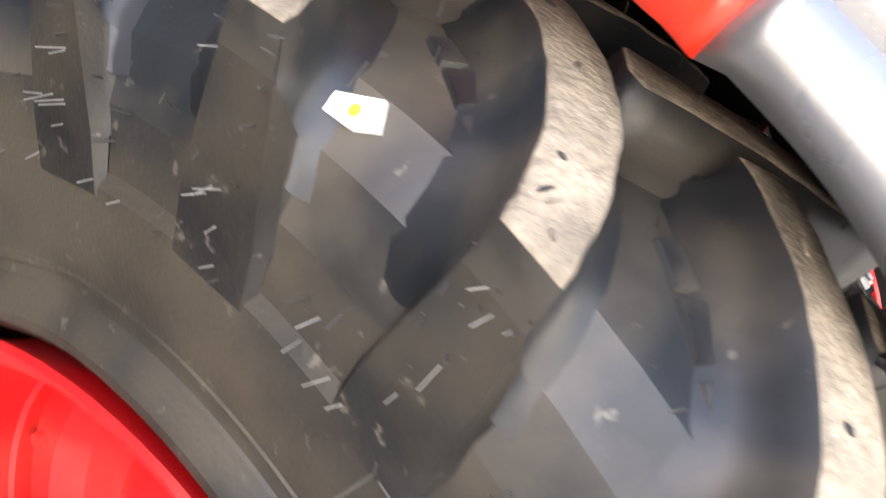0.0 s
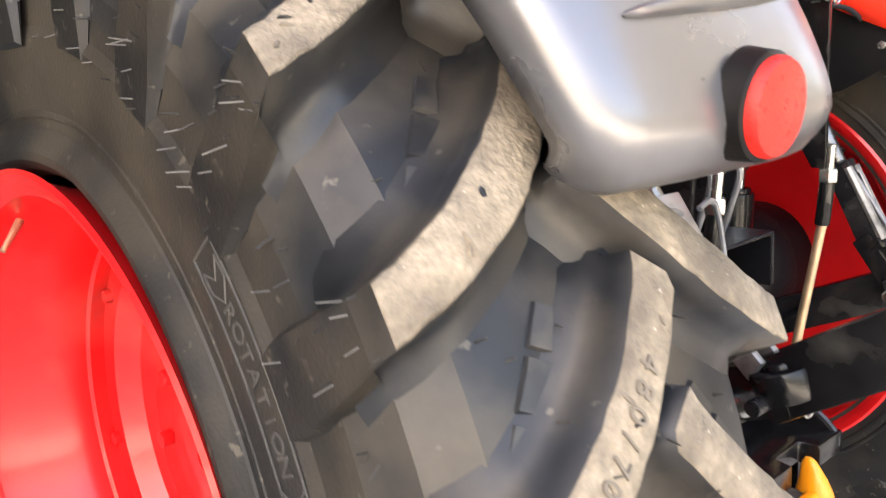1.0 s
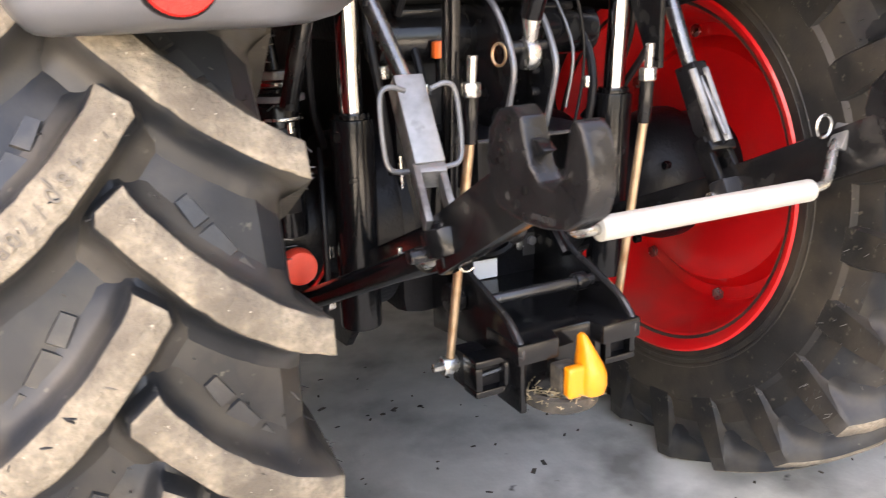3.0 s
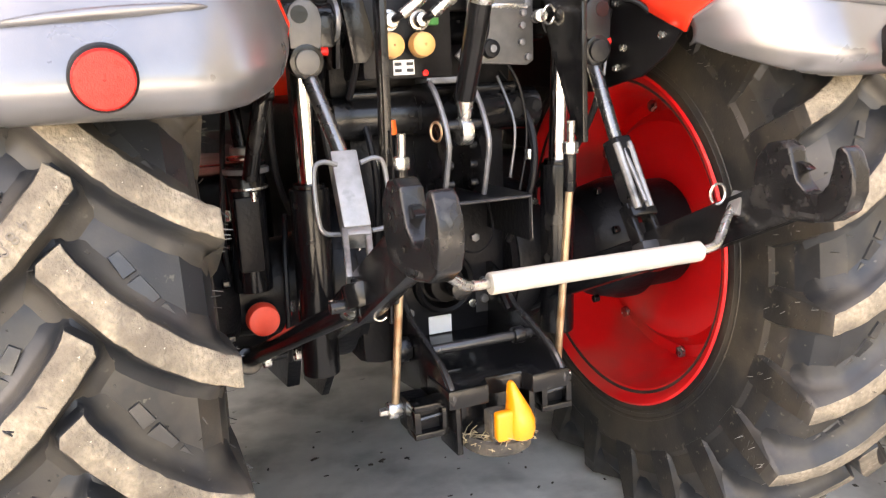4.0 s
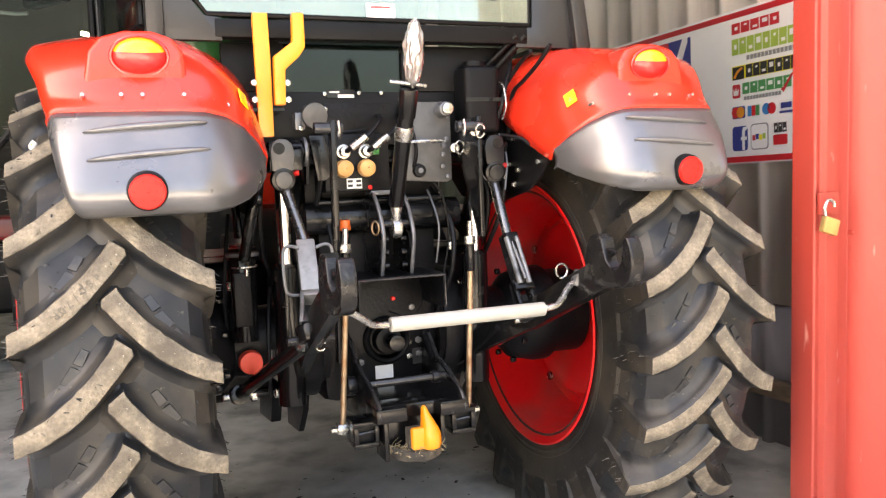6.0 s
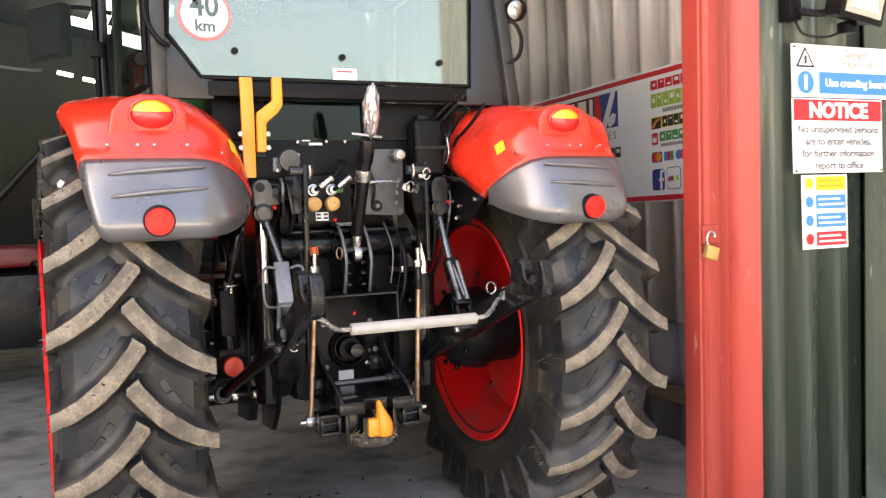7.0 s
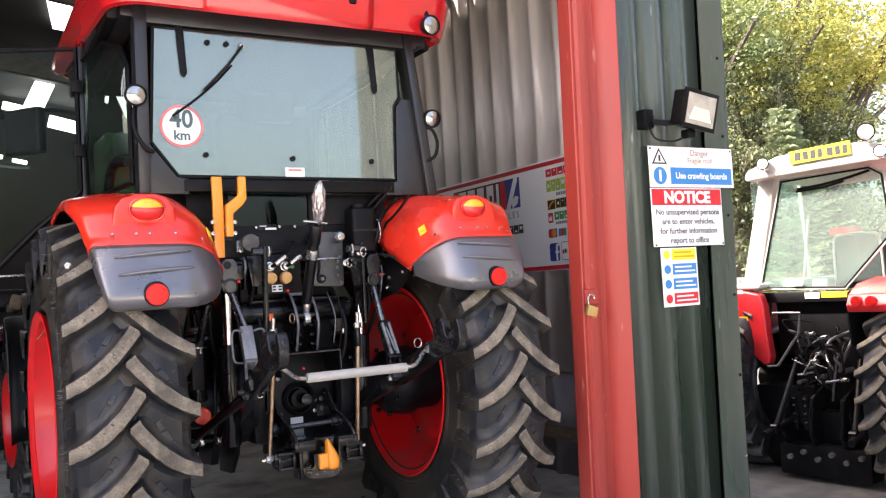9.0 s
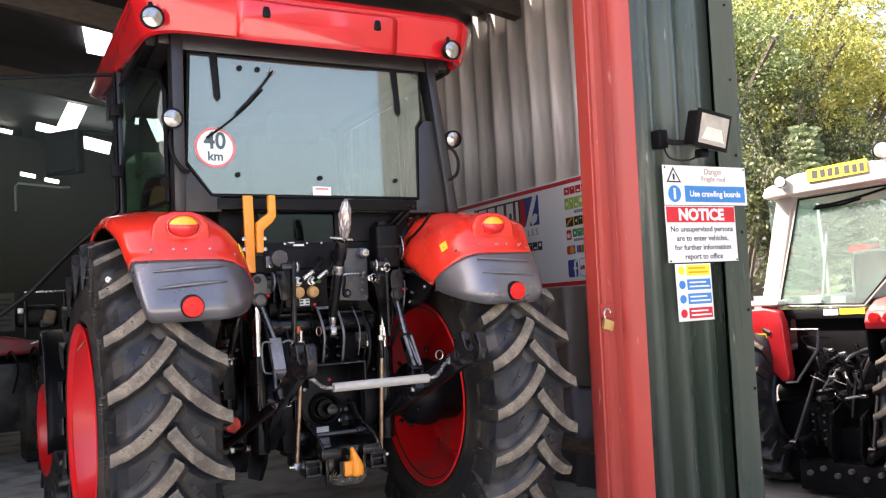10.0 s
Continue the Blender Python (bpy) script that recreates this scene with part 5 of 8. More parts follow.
# ---- pipes, clips and fittings in the dark behind the linkage ----
for pts, r, m in (
        ([(-0.24, -0.12, 1.28), (-0.27, -0.2, 1.18), (-0.26, -0.22, 1.05), (-0.22, -0.16, 0.9)], 0.009, HOSE),
        ([(-0.18, -0.1, 1.25), (-0.17, -0.19, 1.12), (-0.16, -0.2, 1.0), (-0.15, -0.14, 0.86)], 0.008, HOSE),
        ([(0.19, -0.1, 1.24), (0.22, -0.2, 1.12), (0.21, -0.22, 0.98), (0.18, -0.15, 0.84)], 0.009, HOSE),
        ([(0.38, -0.12, 1.42), (0.40, -0.22, 1.3), (0.385, -0.22, 1.15), (0.36, -0.12, 1.0)], 0.008, HOSE),
        ([(0.40, -0.2, 1.40), (0.405, -0.24, 1.32), (0.39, -0.25, 1.22)], 0.004, GREYSTEEL),
        ([(-0.36, -0.1, 0.62), (-0.37, -0.16, 0.7), (-0.36, -0.14, 0.86), (-0.34, -0.08, 0.95)], 0.007, HOSE),
        ([(-0.47, -0.08, 0.80), (-0.485, -0.13, 0.92), (-0.47, -0.12, 1.08), (-0.45, -0.06, 1.18)], 0.006, HOSE),
        ([(0.16, -0.16, 1.23), (0.175, -0.21, 1.12), (0.165, -0.2, 1.0)], 0.0035, GREYSTEEL),
        ([(-0.30, -0.13, 1.43), (-0.20, -0.19, 1.405), (-0.05, -0.19, 1.42), (0.08, -0.18, 1.44)], 0.006, HOSE),
        ([(0.06, -0.2, 1.47), (0.09, -0.23, 1.42), (0.10, -0.24, 1.34), (0.09, -0.19, 1.26)], 0.006, HOSE)):
    part("pipe", tube(pts, r, 8, 5), m, tractor, "black rubber hose" if m == HOSE else "thin steel pipe")
for x, y, z, r in ((-0.25, -0.21, 1.10, 0.013), (0.215, -0.21, 1.05, 0.013), (-0.16, -0.2, 1.06, 0.011), (0.40, -0.23, 1.26, 0.010), (-0.47, -0.13, 0.97, 0.010), (-0.36, -0.15, 0.76, 0.011)):
    bolt((x, y, z - 0.012), (0, 0, 1), r, 0.024, ZINC, tractor, "pipe_union")
for x, y, z in ((0.42, -0.21, 1.30), (0.42, -0.25, 1.235), (-0.30, -0.14, 0.70), (-0.26, -0.13, 0.78), (0.28, -0.10, 0.92), (-0.22, -0.165, 1.41), (0.09, -0.17, 1.36), (0.13, -0.155, 1.33), (0.2, -0.15, 1.335), (0.2, -0.15, 1.36)):
    bolt((x, y, z), (0, -1, 0), 0.009, 0.014, ZINC, tractor, "fitting_bolt")
for x, z in ((-0.055, 1.245), (0.05, 1.16)):
    part("red_plug", rod((x, -0.24, z), (x, -0.255, z), 0.007, seg=12, bev=0.002), REDPLASTIC, tractor)
part("valve_bracket", prism([(-0.235, 1.40), (-0.19, 1.40), (-0.165, 1.30), (-0.19, 1.27), (-0.215, 1.27)], "y", -0.27, -0.262, 0.002), SATIN, tractor)
part("canister_neck", rod((-0.43, -0.12, 1.11), (-0.435, -0.10, 1.22), 0.014, 0.012, seg=14), SATIN, tractor)

# ---- orange bracket ----
br = part("orange_bracket", prism([(-0.392, 1.392), (-0.352, 1.392), (-0.35, 1.60), (-0.352, 1.722), (-0.393, 1.722)], "y", -0.372, -0.352, 0.004), ORANGE, tractor, "orange steel bracket bolted below the window")
part("bracket_fork", prism([(-0.348, 1.475), (-0.318, 1.475), (-0.315, 1.57), (-0.275, 1.605), (-0.258, 1.63), (-0.258, 1.722), (-0.29, 1.722), (-0.292, 1.645), (-0.345, 1.605)], "y", -0.392, -0.362, 0.006), ORANGE, br)
for x in (-0.40, -0.31):
    for z in (1.535, 1.49):
        bolt((x, -0.375, z), (0, -1, 0), 0.009, 0.012, ZINC, br)
part("bracket_stay", box((-0.37, -0.30, 1.465), (0.10, 0.14, 0.008)), SATIN, br)

# ---- front wheel ----
for s in (-1, 1):
    fw = lathe([(a, r * 0.66) for a, r in [(0.17, 0.46)] + [(x * 0.75, rr) for x, rr in CARCASS[::-1]] + [(-x * 0.75, rr) for x, rr in CARCASS[1:]] + [(-0.17, 0.46)]], 64)
    t = part("front_tyre", fw, SIDEWALL, tractor, "black front tyre")
    # the front wheels are steered a little
    t.location, t.rotation_euler = (0.80 if s > 0 else -0.90, 2.35, 0.53), (0, 0, radians(6))
    for side in (1, -1):
        for k in range(20):
            lug = new("tread_lug", lugs[side])
            lug.parent = t
            lug.matrix_basis = pose(0, 0, 0, -k * 18 - (9 if side > 0 else 0), 0, 0) @ Matrix.Diagonal((0.75, 0.66, 0.66, 1))
    r = part("front_rim", lathe([(s * a * 0.75, q * 0.66) for a, q in ((0.226, 0.46), (0.232, 0.455), (0.2, 0.42), (0.1, 0.39), (0.05, 0.33), (0.06, 0.12), (0.1, 0.1), (0.1, 0.01), (0.02, 0.01), (0.0, 0.35), (-0.2, 0.43), (-0.226, 0.46))], 48), RIMRED, tractor, "red front wheel rim")
    r.location, r.rotation_euler = t.location, t.rotation_euler
part("front_axle", rod((-0.78, 2.35, 0.53), (0.7, 2.35, 0.53), 0.07, seg=16), DARKCAST, tractor)
part("bonnet", box((0, 2.15, 1.38), (0.62, 1.3, 0.42), bev=0.08, seg=3), RED, tractor, "red bonnet")
part("chassis", box((0, 1.9, 0.80), (0.40, 1.4, 0.42), bev=0.04), DARKCAST, tractor)

for s in (-1, 1):
    arc = [(2.35 - 0.66 * math.cos(radians(g)), 0.53 + 0.66 * math.sin(radians(g))) for g in range(-5, 150, 9)]
    guard_rows = [[(s * x - (0.08 if s < 0 else 0), y, z - (0.02 if k in (0, 3) else 0)) for k, x in enumerate((0.60, 0.64, 0.96, 1.0))] for y, z in arc]
    mud = thick(part("front_mudguard", sheet(guard_rows), BLACKPLASTIC, tractor, "black plastic front mudguard"), 0.006)
    rim_line = [guard_rows[k][3] for k in (3, 5, 7, 9, 10)] + [guard_rows[10][2], guard_rows[10][1]]
    part("guard_edge", tube(rim_line, 0.0045, 6), GREYSTEEL, mud, "pale worn edge of the mudguard")
    part("mudguard_stay", rod((s * 0.55, 2.35, 0.6), (s * 0.84, 2.2, 1.17), 0.015, seg=10), BLACKPLASTIC, tractor)

for s in (-1, 1):
    tank = part("fuel_tank", box((s * 0.44, 0.85, 0.74), (0.36, 0.85, 0.52), bev=0.05, seg=3), DARKCAST, tractor, "black tank beside the gearbox")
    part("tank_strap", box((s * 0.44, 0.70, 0.74), (0.368, 0.04, 0.528), bev=0.01), SATIN, tank)
    part("axle_bracket", prism([(0.02, 0.62), (0.3, 0.60), (0.35, 0.45), (0.1, 0.48)], "x", s * 0.30, s * 0.335, 0.006), DARKCAST, tractor)

# ---- the cab ----
YG = -0.26
PANE = [(-0.578, 2.352), (0.525, 2.358), (0.531, 2.13), (0.502, 2.085), (0.487, 1.735), (-0.498, 1.738), (-0.602, 1.878)]
rear_glass = part("rear_window", prism(PANE, "y", YG - 0.003, YG + 0.003), GLASS, tractor, "large tinted rear window with a wiper")
part("window_seal", tube([(x, YG, z) for x, z in PANE + PANE[:1]], 0.008, 8, smooth=False), BLACKPLASTIC, rear_glass)
cab = part("cab_frame", box((0, YG + 0.02, 2.405), (1.28, 0.07, 0.085), bev=0.012), CABGREY, tractor, "dark grey steel cab frame")
for s in (-1, 1):
    post = prism([(-0.612, 1.66), (-0.66, 1.66), (-0.655, 2.45), (-0.602, 2.45)] if s < 0 else [(0.645, 1.66), (0.70, 1.66), (0.60, 2.45), (0.553, 2.45)], "y", YG - 0.03, YG + 0.07, 0.012)
    part("rear_pillar", post, CABGREY, cab)
    part("door_pillar", prism([(0.42, 1.55), (0.47, 1.55), (0.48, 2.45), (0.43, 2.45)], "x", s * 0.755, s * 0.79, 0.008), CABGREY, cab)
    part("front_pillar", prism([(1.30, 1.45), (1.35, 1.45), (1.22, 2.45), (1.17, 2.45)], "x", s * 0.66, s * 0.70, 0.008), CABGREY, cab)
    q = [(-0.17, 1.72), (0.42, 1.72), (0.45, 2.38), (0.12, 2.38), (-0.10, 2.30), (-0.17, 2.20)]
    sw = sheet([[(s * (0.665 + 0.105 * (y + 0.17) / 0.6), y, z) for y, z in row] for row in (((-0.17, 1.72), (0.15, 1.72), (0.42, 1.72)), ((-0.17, 2.2), (0.15, 2.2), (0.42, 2.2)), ((-0.10, 2.30), (0.15, 2.38), (0.43, 2.38)))])
    pane = thick(part("side_window", sw, SIDEGLASS, cab), 0.005)
    part("window_seal", tube([(s * (0.665 + 0.105 * (y + 0.17) / 0.6), y, z) for y, z in q + q[:1]], 0.012, 8, smooth=False), BLACKPLASTIC, pane)
    if s > 0:
        part("door_glass", prism([(0.50, 1.15), (1.30, 1.15), (1.18, 2.40), (0.52, 2.40)], "x", s * 0.76, s * 0.766), SIDEGLASS, cab)
    part("side_panel", prism([(-0.22, 1.50), (0.45, 1.35), (0.45, 1.70), (-0.22, 1.70)], "x", s * 0.60, s * 0.63, 0.006), BLACKPLASTIC, cab)
    part("roof_rail", box((s * 0.66, 0.5, 2.42), (0.08, 1.5, 0.06), bev=0.012), CABGREY, cab)
part("corner_panel", prism([(-0.612, 1.665), (-0.612, 1.872), (-0.505, 1.733), (-0.46, 1.728), (-0.46, 1.665)], "y", YG - 0.006, YG + 0.02, 0.003), CABGREY, cab)
part("corner_panel", prism([(0.655, 1.665), (0.60, 2.12), (0.543, 2.12), (0.512, 2.08), (0.497, 1.728), (0.44, 1.72), (0.44, 1.665)], "y", YG - 0.006, YG + 0.02, 0.003), CABGREY, cab)
part("sill_beam", box((0, YG + 0.02, 1.70), (0.96, 0.06, 0.052), bev=0.008), BLACKPLASTIC, cab)
# lower rear panel with a small tinted window
low = part("rear_panel", box((0.0, -0.175, 1.455), (0.92, 0.03, 0.16), bev=0.006), BLACKPLASTIC, cab, "black lower rear cab panel")
part("rear_panel", box((-0.37, -0.18, 1.605), (0.18, 0.03, 0.14), bev=0.006), BLACKPLASTIC, cab)
part("rear_panel", box((0.27, -0.18, 1.605), (0.38, 0.03, 0.14), bev=0.006), BLACKPLASTIC, cab)
part("low_window", box((-0.10, -0.178, 1.605), (0.36, 0.006, 0.14)), DARKGLASS, cab, "small dark tinted window")
part("panel_recess", box((-0.06, -0.193, 1.45), (0.22, 0.004, 0.10), bev=0.004), DARKCAST, low)
dp = part("data_plate", box((-0.115, -0.193, 1.528), (0.085, 0.004, 0.024)), SATIN, low, "small data plate with unreadable print")
part("print_bar", box((-0.10, -0.1958, 1.521), (0.05, 0.001, 0.009)), WHITE, dp)
part("print_bar", box((-0.135, -0.1958, 1.533), (0.03, 0.001, 0.004)), WHITE, dp)
for x, z in ((-0.165, 1.528), (-0.06, 1.53), (0.01, 1.53), (0.36, 1.62), (-0.30, 1.53)):
    part("panel_screw", rod((x, -0.19, z), (x, -0.199, z), 0.006, seg=12, bev=0.001), ZINC, low)
# window fittings
for x, z in ((-0.386, 1.828), (-0.008, 1.822), (0.37, 1.818), (-0.47, 2.314), (-0.464, 2.18), (-0.36, 2.305), (-0.28, 2.305), (0.394, 2.30), (0.402, 2.165)):
    part("glass_bolt", rod((x, YG, z), (x, YG - 0.016, z), 0.0125, 0.011, seg=18, bev=0.003), BLACKPLASTIC, rear_glass)
for a, b in (((-0.476, 2.39), (-0.462, 2.165)), ((0.388, 2.39), (0.404, 2.15))):
    d = prism([(a[0] - 0.017, a[1]), (a[0] + 0.017, a[1]), (b[0] + 0.014, b[1]), (b[0], b[1] - 0.018), (b[0] - 0.014, b[1])], "y", YG - 0.012, YG - 0.005, 0.002)
    part("window_hinge", d, BLACKPLASTIC, rear_glass)
part("wiper_boss", rod((-0.215, YG, 2.30), (-0.215, YG - 0.03, 2.30), 0.016, 0.012, seg=18, bev=0.003), ZINC, rear_glass)
part("wiper_arm", tube([(-0.215, YG - 0.028, 2.30), (-0.27, YG - 0.03, 2.225), (-0.35, YG - 0.022, 2.135), (-0.385, YG - 0.018, 2.10)], 0.006, 8), SATIN, rear_glass)
part("wiper_blade", tube([(-0.262, YG - 0.012, 2.215), (-0.34, YG - 0.014, 2.13), (-0.43, YG - 0.012, 2.05), (-0.515, YG - 0.01, 1.985)], 0.0055, 6), BLACKPLASTIC, rear_glass)
disc = part("speed_disc", rod((-0.479, YG - 0.0035, 1.945), (-0.479, YG - 0.005, 1.945), 0.088, seg=48), DISCRED, rear_glass, "round white speed disc with a red rim")
part("disc_face", rod((-0.479, YG - 0.005, 1.945), (-0.479, YG - 0.0062, 1.945), 0.077, seg=48), DISCWHITE, disc)
writing("disc_number", "40", 0.105, pose(-0.479, YG - 0.0067, 1.972, 90), TEALINK, disc, 0.0003, stretch=0.9, bold=0.0022)
writing("disc_unit", "km", 0.055, pose(-0.479, YG - 0.0067, 1.905, 90), TEALINK, disc, 0.0003, bold=0.0012)
wl = part("window_label", box((0.0, YG - 0.004, 1.762), (0.088, 0.0015, 0.042)), WHITE, rear_glass, "small white window label")
part("print_bar", box((0.0, YG - 0.0052, 1.772), (0.06, 0.001, 0.006)), LENSRED, wl)


def round_lamp(p, way, parent, r=0.042, depth=0.055):
    m = Matrix.Translation(p) @ frame_of((0, 0, 0), way)
    shell = part("work_lamp", lathe([(-depth, 0.002), (-depth, r * 0.45), (-depth * 0.8, r * 0.75), (-depth * 0.3, r), (0.008, r * 1.04), (0.010, r * 0.92), (0.0, r * 0.9), (0.0, 0.002)], 28, axis="z"), BLACKPLASTIC, parent, "round work lamp")
    shell.matrix_basis = m
    part("lens", lathe([(0.002, 0.001), (0.002, r * 0.9), (0.006, r * 0.88), (0.013, r * 0.5), (0.015, 0.001)], 28, axis="z"), LENS, shell)
    return shell


round_lamp((-0.66, -0.30, 2.055), (0.05, -1, -0.15), cab)
round_lamp((0.69, -0.29, 2.03), (0.0, -1, -0.25), cab)
part("lamp_bracket", tube([(-0.655, -0.27, 2.03), (-0.67, -0.28, 1.97), (-0.665, -0.30, 1.90), (-0.63, -0.31, 1.84), (-0.60, -0.30, 1.83)], 0.009, 8), BLACKPLASTIC, cab)
part("lamp_bracket", tube([(0.63, -0.27, 1.99), (0.68, -0.29, 1.98), (0.705, -0.30, 1.92), (0.69, -0.30, 1.85), (0.64, -0.28, 1.82)], 0.008, 8), BLACKPLASTIC, cab)
part("lamp_stem", rod((0.66, -0.27, 1.985), (0.69, -0.28, 2.0), 0.008, seg=10), BLACKPLASTIC, cab)
part("grab_strut", rod((0.47, -0.27, 1.70), (0.39, -0.20, 1.60), 0.011, seg=12), BLACKPLASTIC, cab)
part("grab_strut", rod((0.44, -0.27, 1.70), (0.36, -0.20, 1.61), 0.009, seg=12), BLACKPLASTIC, cab)
# left fender arch rubber inside the door line
part("arch_seal", tube([(-0.69, 0.42, 1.66), (-0.70, 0.2, 1.80), (-0.70, 0.0, 1.83), (-0.68, -0.2, 1.80)], 0.022, 10), BLACKPLASTIC, cab)


# roof: rings from the eaves up
def roof_ring(z, x, y0, y1, r):
    pts = []
    for cx, cy, a0 in ((x - r, y1 - r, 0), (-x + r, y1 - r, 90), (-x + r, y0 + r, 180), (x - r, y0 + r, 270)):
        for k in range(7):
            a = radians(a0 + 15 * k)
            pts.append((cx + r * math.cos(a), cy + r * math.sin(a), z))
    return pts


rings = []
for z, out, r in ((2.44, 0.0, 0.12), (2.412, 0.015, 0.13), (2.402, 0.035, 0.14), (2.408, 0.052, 0.15), (2.44, 0.066, 0.16), (2.50, 0.082, 0.17), (2.545, 0.092, 0.18), (2.562, 0.094, 0.18),
                  (2.568, 0.086, 0.17), (2.574, 0.086, 0.17), (2.582, 0.092, 0.18), (2.60, 0.082, 0.17), (2.622, 0.05, 0.15), (2.638, -0.02, 0.12), (2.644, -0.16, 0.1)):
    ring = []
    for x, y, zz in roof_ring(z, 0.715 + out, -0.335 - out, 1.36 + out, r):
        # the eaves rise along the sides towards the front
        lift = max(0.0, min(1.0, (y + 0.26) / 0.42))
        lift = lift * lift * (3 - 2 * lift) * max(0.0, min(1.0, (2.56 - zz) / 0.15))
        ring.append((x * (1 + 0.035 * min(1.0, max(0.0, y + 0.2))), y, zz + 0.125 * lift))
    rings.append(ring)
rb = bmesh.new()
rv = [[rb.verts.new(p) for p in ring] for ring in rings]
for u, v in zip(rv, rv[1:]):
    for k in range(len(u)):
        j = (k + 1) % len(u)
        rb.faces.new((u[k], u[j], v[j], v[k]))
rb.faces.new(rv[0])
rb.faces.new(rv[-1])
roof = part("cab_roof", rb, ROOFRED, tractor, "glossy red moulded cab roof", 30)
# the middle of the rear edge stands proud, its ends drawn in
step = bmesh.new()
rows = []
for x, e in ((-0.40, 0.0), (-0.365, 0.7), (-0.34, 1.0), (0.0, 1.0), (0.29, 1.0), (0.315, 0.7), (0.35, 0.0)):
    rows.append([(x, y - 0.024 * e * w, z) for y, z, w in ((-0.352, 2.404, 0.2), (-0.386, 2.392 + 0.012 * (1 - e), 0.8), (-0.400, 2.415, 1.0), (-0.412, 2.48, 1.0), (-0.424, 2.545, 0.9), (-0.422, 2.562, 0.3), (-0.40, 2.566, 0.0))])
sheet(rows, bm=step)
thick(part("roof_step", step, ROOFRED, roof, "", 50), 0.008)
for x in (-0.28, 0.24):
    part("roof_plug", box((x, -0.435, 2.512), (0.036, 0.03, 0.058), Euler((radians(-8), 0, 0)).to_matrix(), 0.012, seg=3), BLACKPLASTIC, roof)
for s, x in ((-1, -0.752), (1, 0.622)):
    round_lamp((x, -0.45, 2.428), (0.05, -1, -0.12), roof, 0.045)
    part("lamp_stem", rod((x, -0.43, 2.46), (x, -0.41, 2.50), 0.01, seg=10), BLACKPLASTIC, roof)
    part("side_header", prism([(-0.20, 2.39), (1.30, 2.40), (1.30, 2.53), (0.1, 2.53), (-0.22, 2.44)], "x", s * 0.70, s * 0.745, 0.008), BLACKPLASTIC, cab)
    for k in range(8):
        part("vent_slat", box((s * 0.75, 0.10 + k * 0.045, 2.455), (0.016, 0.016, 0.075), Euler((radians(20), 0, 0)).to_matrix(), 0.003), BLACKPLASTIC, roof)
part("head_lining", box((0, 0.5, 2.425), (1.2, 1.45, 0.03)), BLACKPLASTIC, cab)
# inside: seat, wheel, dash
seat = part("driver_seat", box((0, 0.35, 1.52), (0.48, 0.46, 0.12), bev=0.04, seg=3), SEATCLOTH, tractor, "dark cloth driver seat")
part("seat_back", box((0, 0.14, 1.83), (0.46, 0.11, 0.55), Euler((radians(-8), 0, 0)).to_matrix(), 0.05, seg=3), SEATCLOTH, seat)
part("head_rest", box((0, 0.10, 2.13), (0.26, 0.08, 0.15), None, 0.03, seg=3), SEATCLOTH, seat)
part("steering_wheel", tube([(0.19 * math.cos(a), 0.86 + 0.12 * math.sin(a), 1.78 + 0.145 * math.sin(a)) for a in np.linspace(0, 2 * math.pi, 25)], 0.014, 8, 1), BLACKPLASTIC, tractor, "black steering wheel")
part("dashboard", box((0, 1.15, 1.60), (0.7, 0.3, 0.35), bev=0.05), BLACKPLASTIC, tractor)
part("cab_floor", box((0, 0.55, 1.36), (1.15, 1.35, 0.05)), BLACKPLASTIC, tractor)
part("windscreen", prism([(1.30, 1.55), (1.306, 1.55), (1.206, 2.42), (1.20, 2.42)], "x", -0.66, 0.66), SIDEGLASS, cab)
# mirrors
part("mirror_arm", tube([(-0.70, 1.25, 2.30), (-0.85, 1.25, 2.32), (-0.98, 1.2, 2.28)], 0.012, 8), BLACKPLASTIC, cab)
mir = part("door_mirror", box((-0.98, 1.20, 2.18), (0.25, 0.06, 0.25), Euler((0, 0, radians(-50))).to_matrix(), 0.02, seg=3), BLACKPLASTIC, cab, "black door mirror")
part("mirror_pane", box((-1.0034, 1.180, 2.18), (0.215, 0.006, 0.215), Euler((0, 0, radians(-50))).to_matrix()), CHROME, mir)

# left cab door, ajar
DH, DD = Vector((-0.80, 0.42, 0)), Vector((-0.92, 0.39, 0))
edge = [(0.0, 1.76), (0.1, 1.67), (0.2, 1.59), (0.29, 1.505), (0.42, 1.375), (0.58, 1.265), (0.86, 1.16), (0.90, 2.15), (0.80, 2.43), (0.0, 2.43)]
nrm = Vector((-0.39, -0.92, 0)) * 0.003
db = bmesh.new()
lo = [db.verts.new(DH + DD * u + Vector((0, 0, z)) - nrm) for u, z in edge]
hi = [db.verts.new(DH + DD * u + Vector((0, 0, z)) + nrm) for u, z in edge]
db.faces.new(lo), db.faces.new(hi[::-1])
for k in range(len(edge)):
    db.faces.new((lo[k], hi[k], hi[(k + 1) % len(edge)], lo[(k + 1) % len(edge)]))
door = part("cab_door", db, DOORGLASS, cab, "glass cab door standing ajar")
part("door_frame", tube([DH + DD * u + Vector((0, 0, z)) for u, z in edge + edge[:1]], 0.013, 8, smooth=False), BLACKPLASTIC, door)
part("door_handle", box(DH + DD * 0.82 + Vector((0, 0, 1.62)), (0.05, 0.05, 0.10), bev=0.01), BLACKPLASTIC, door)
part("door_rail", tube([DH + DD * u + Vector((0, 0.03, z)) for u, z in ((0.22, 1.885), (0.26, 1.885), (0.46, 1.915), (0.475, 1.90), (0.475, 1.78))], 0.006, 8, smooth=False), GREYSTEEL, door, "thin steel grab rail")
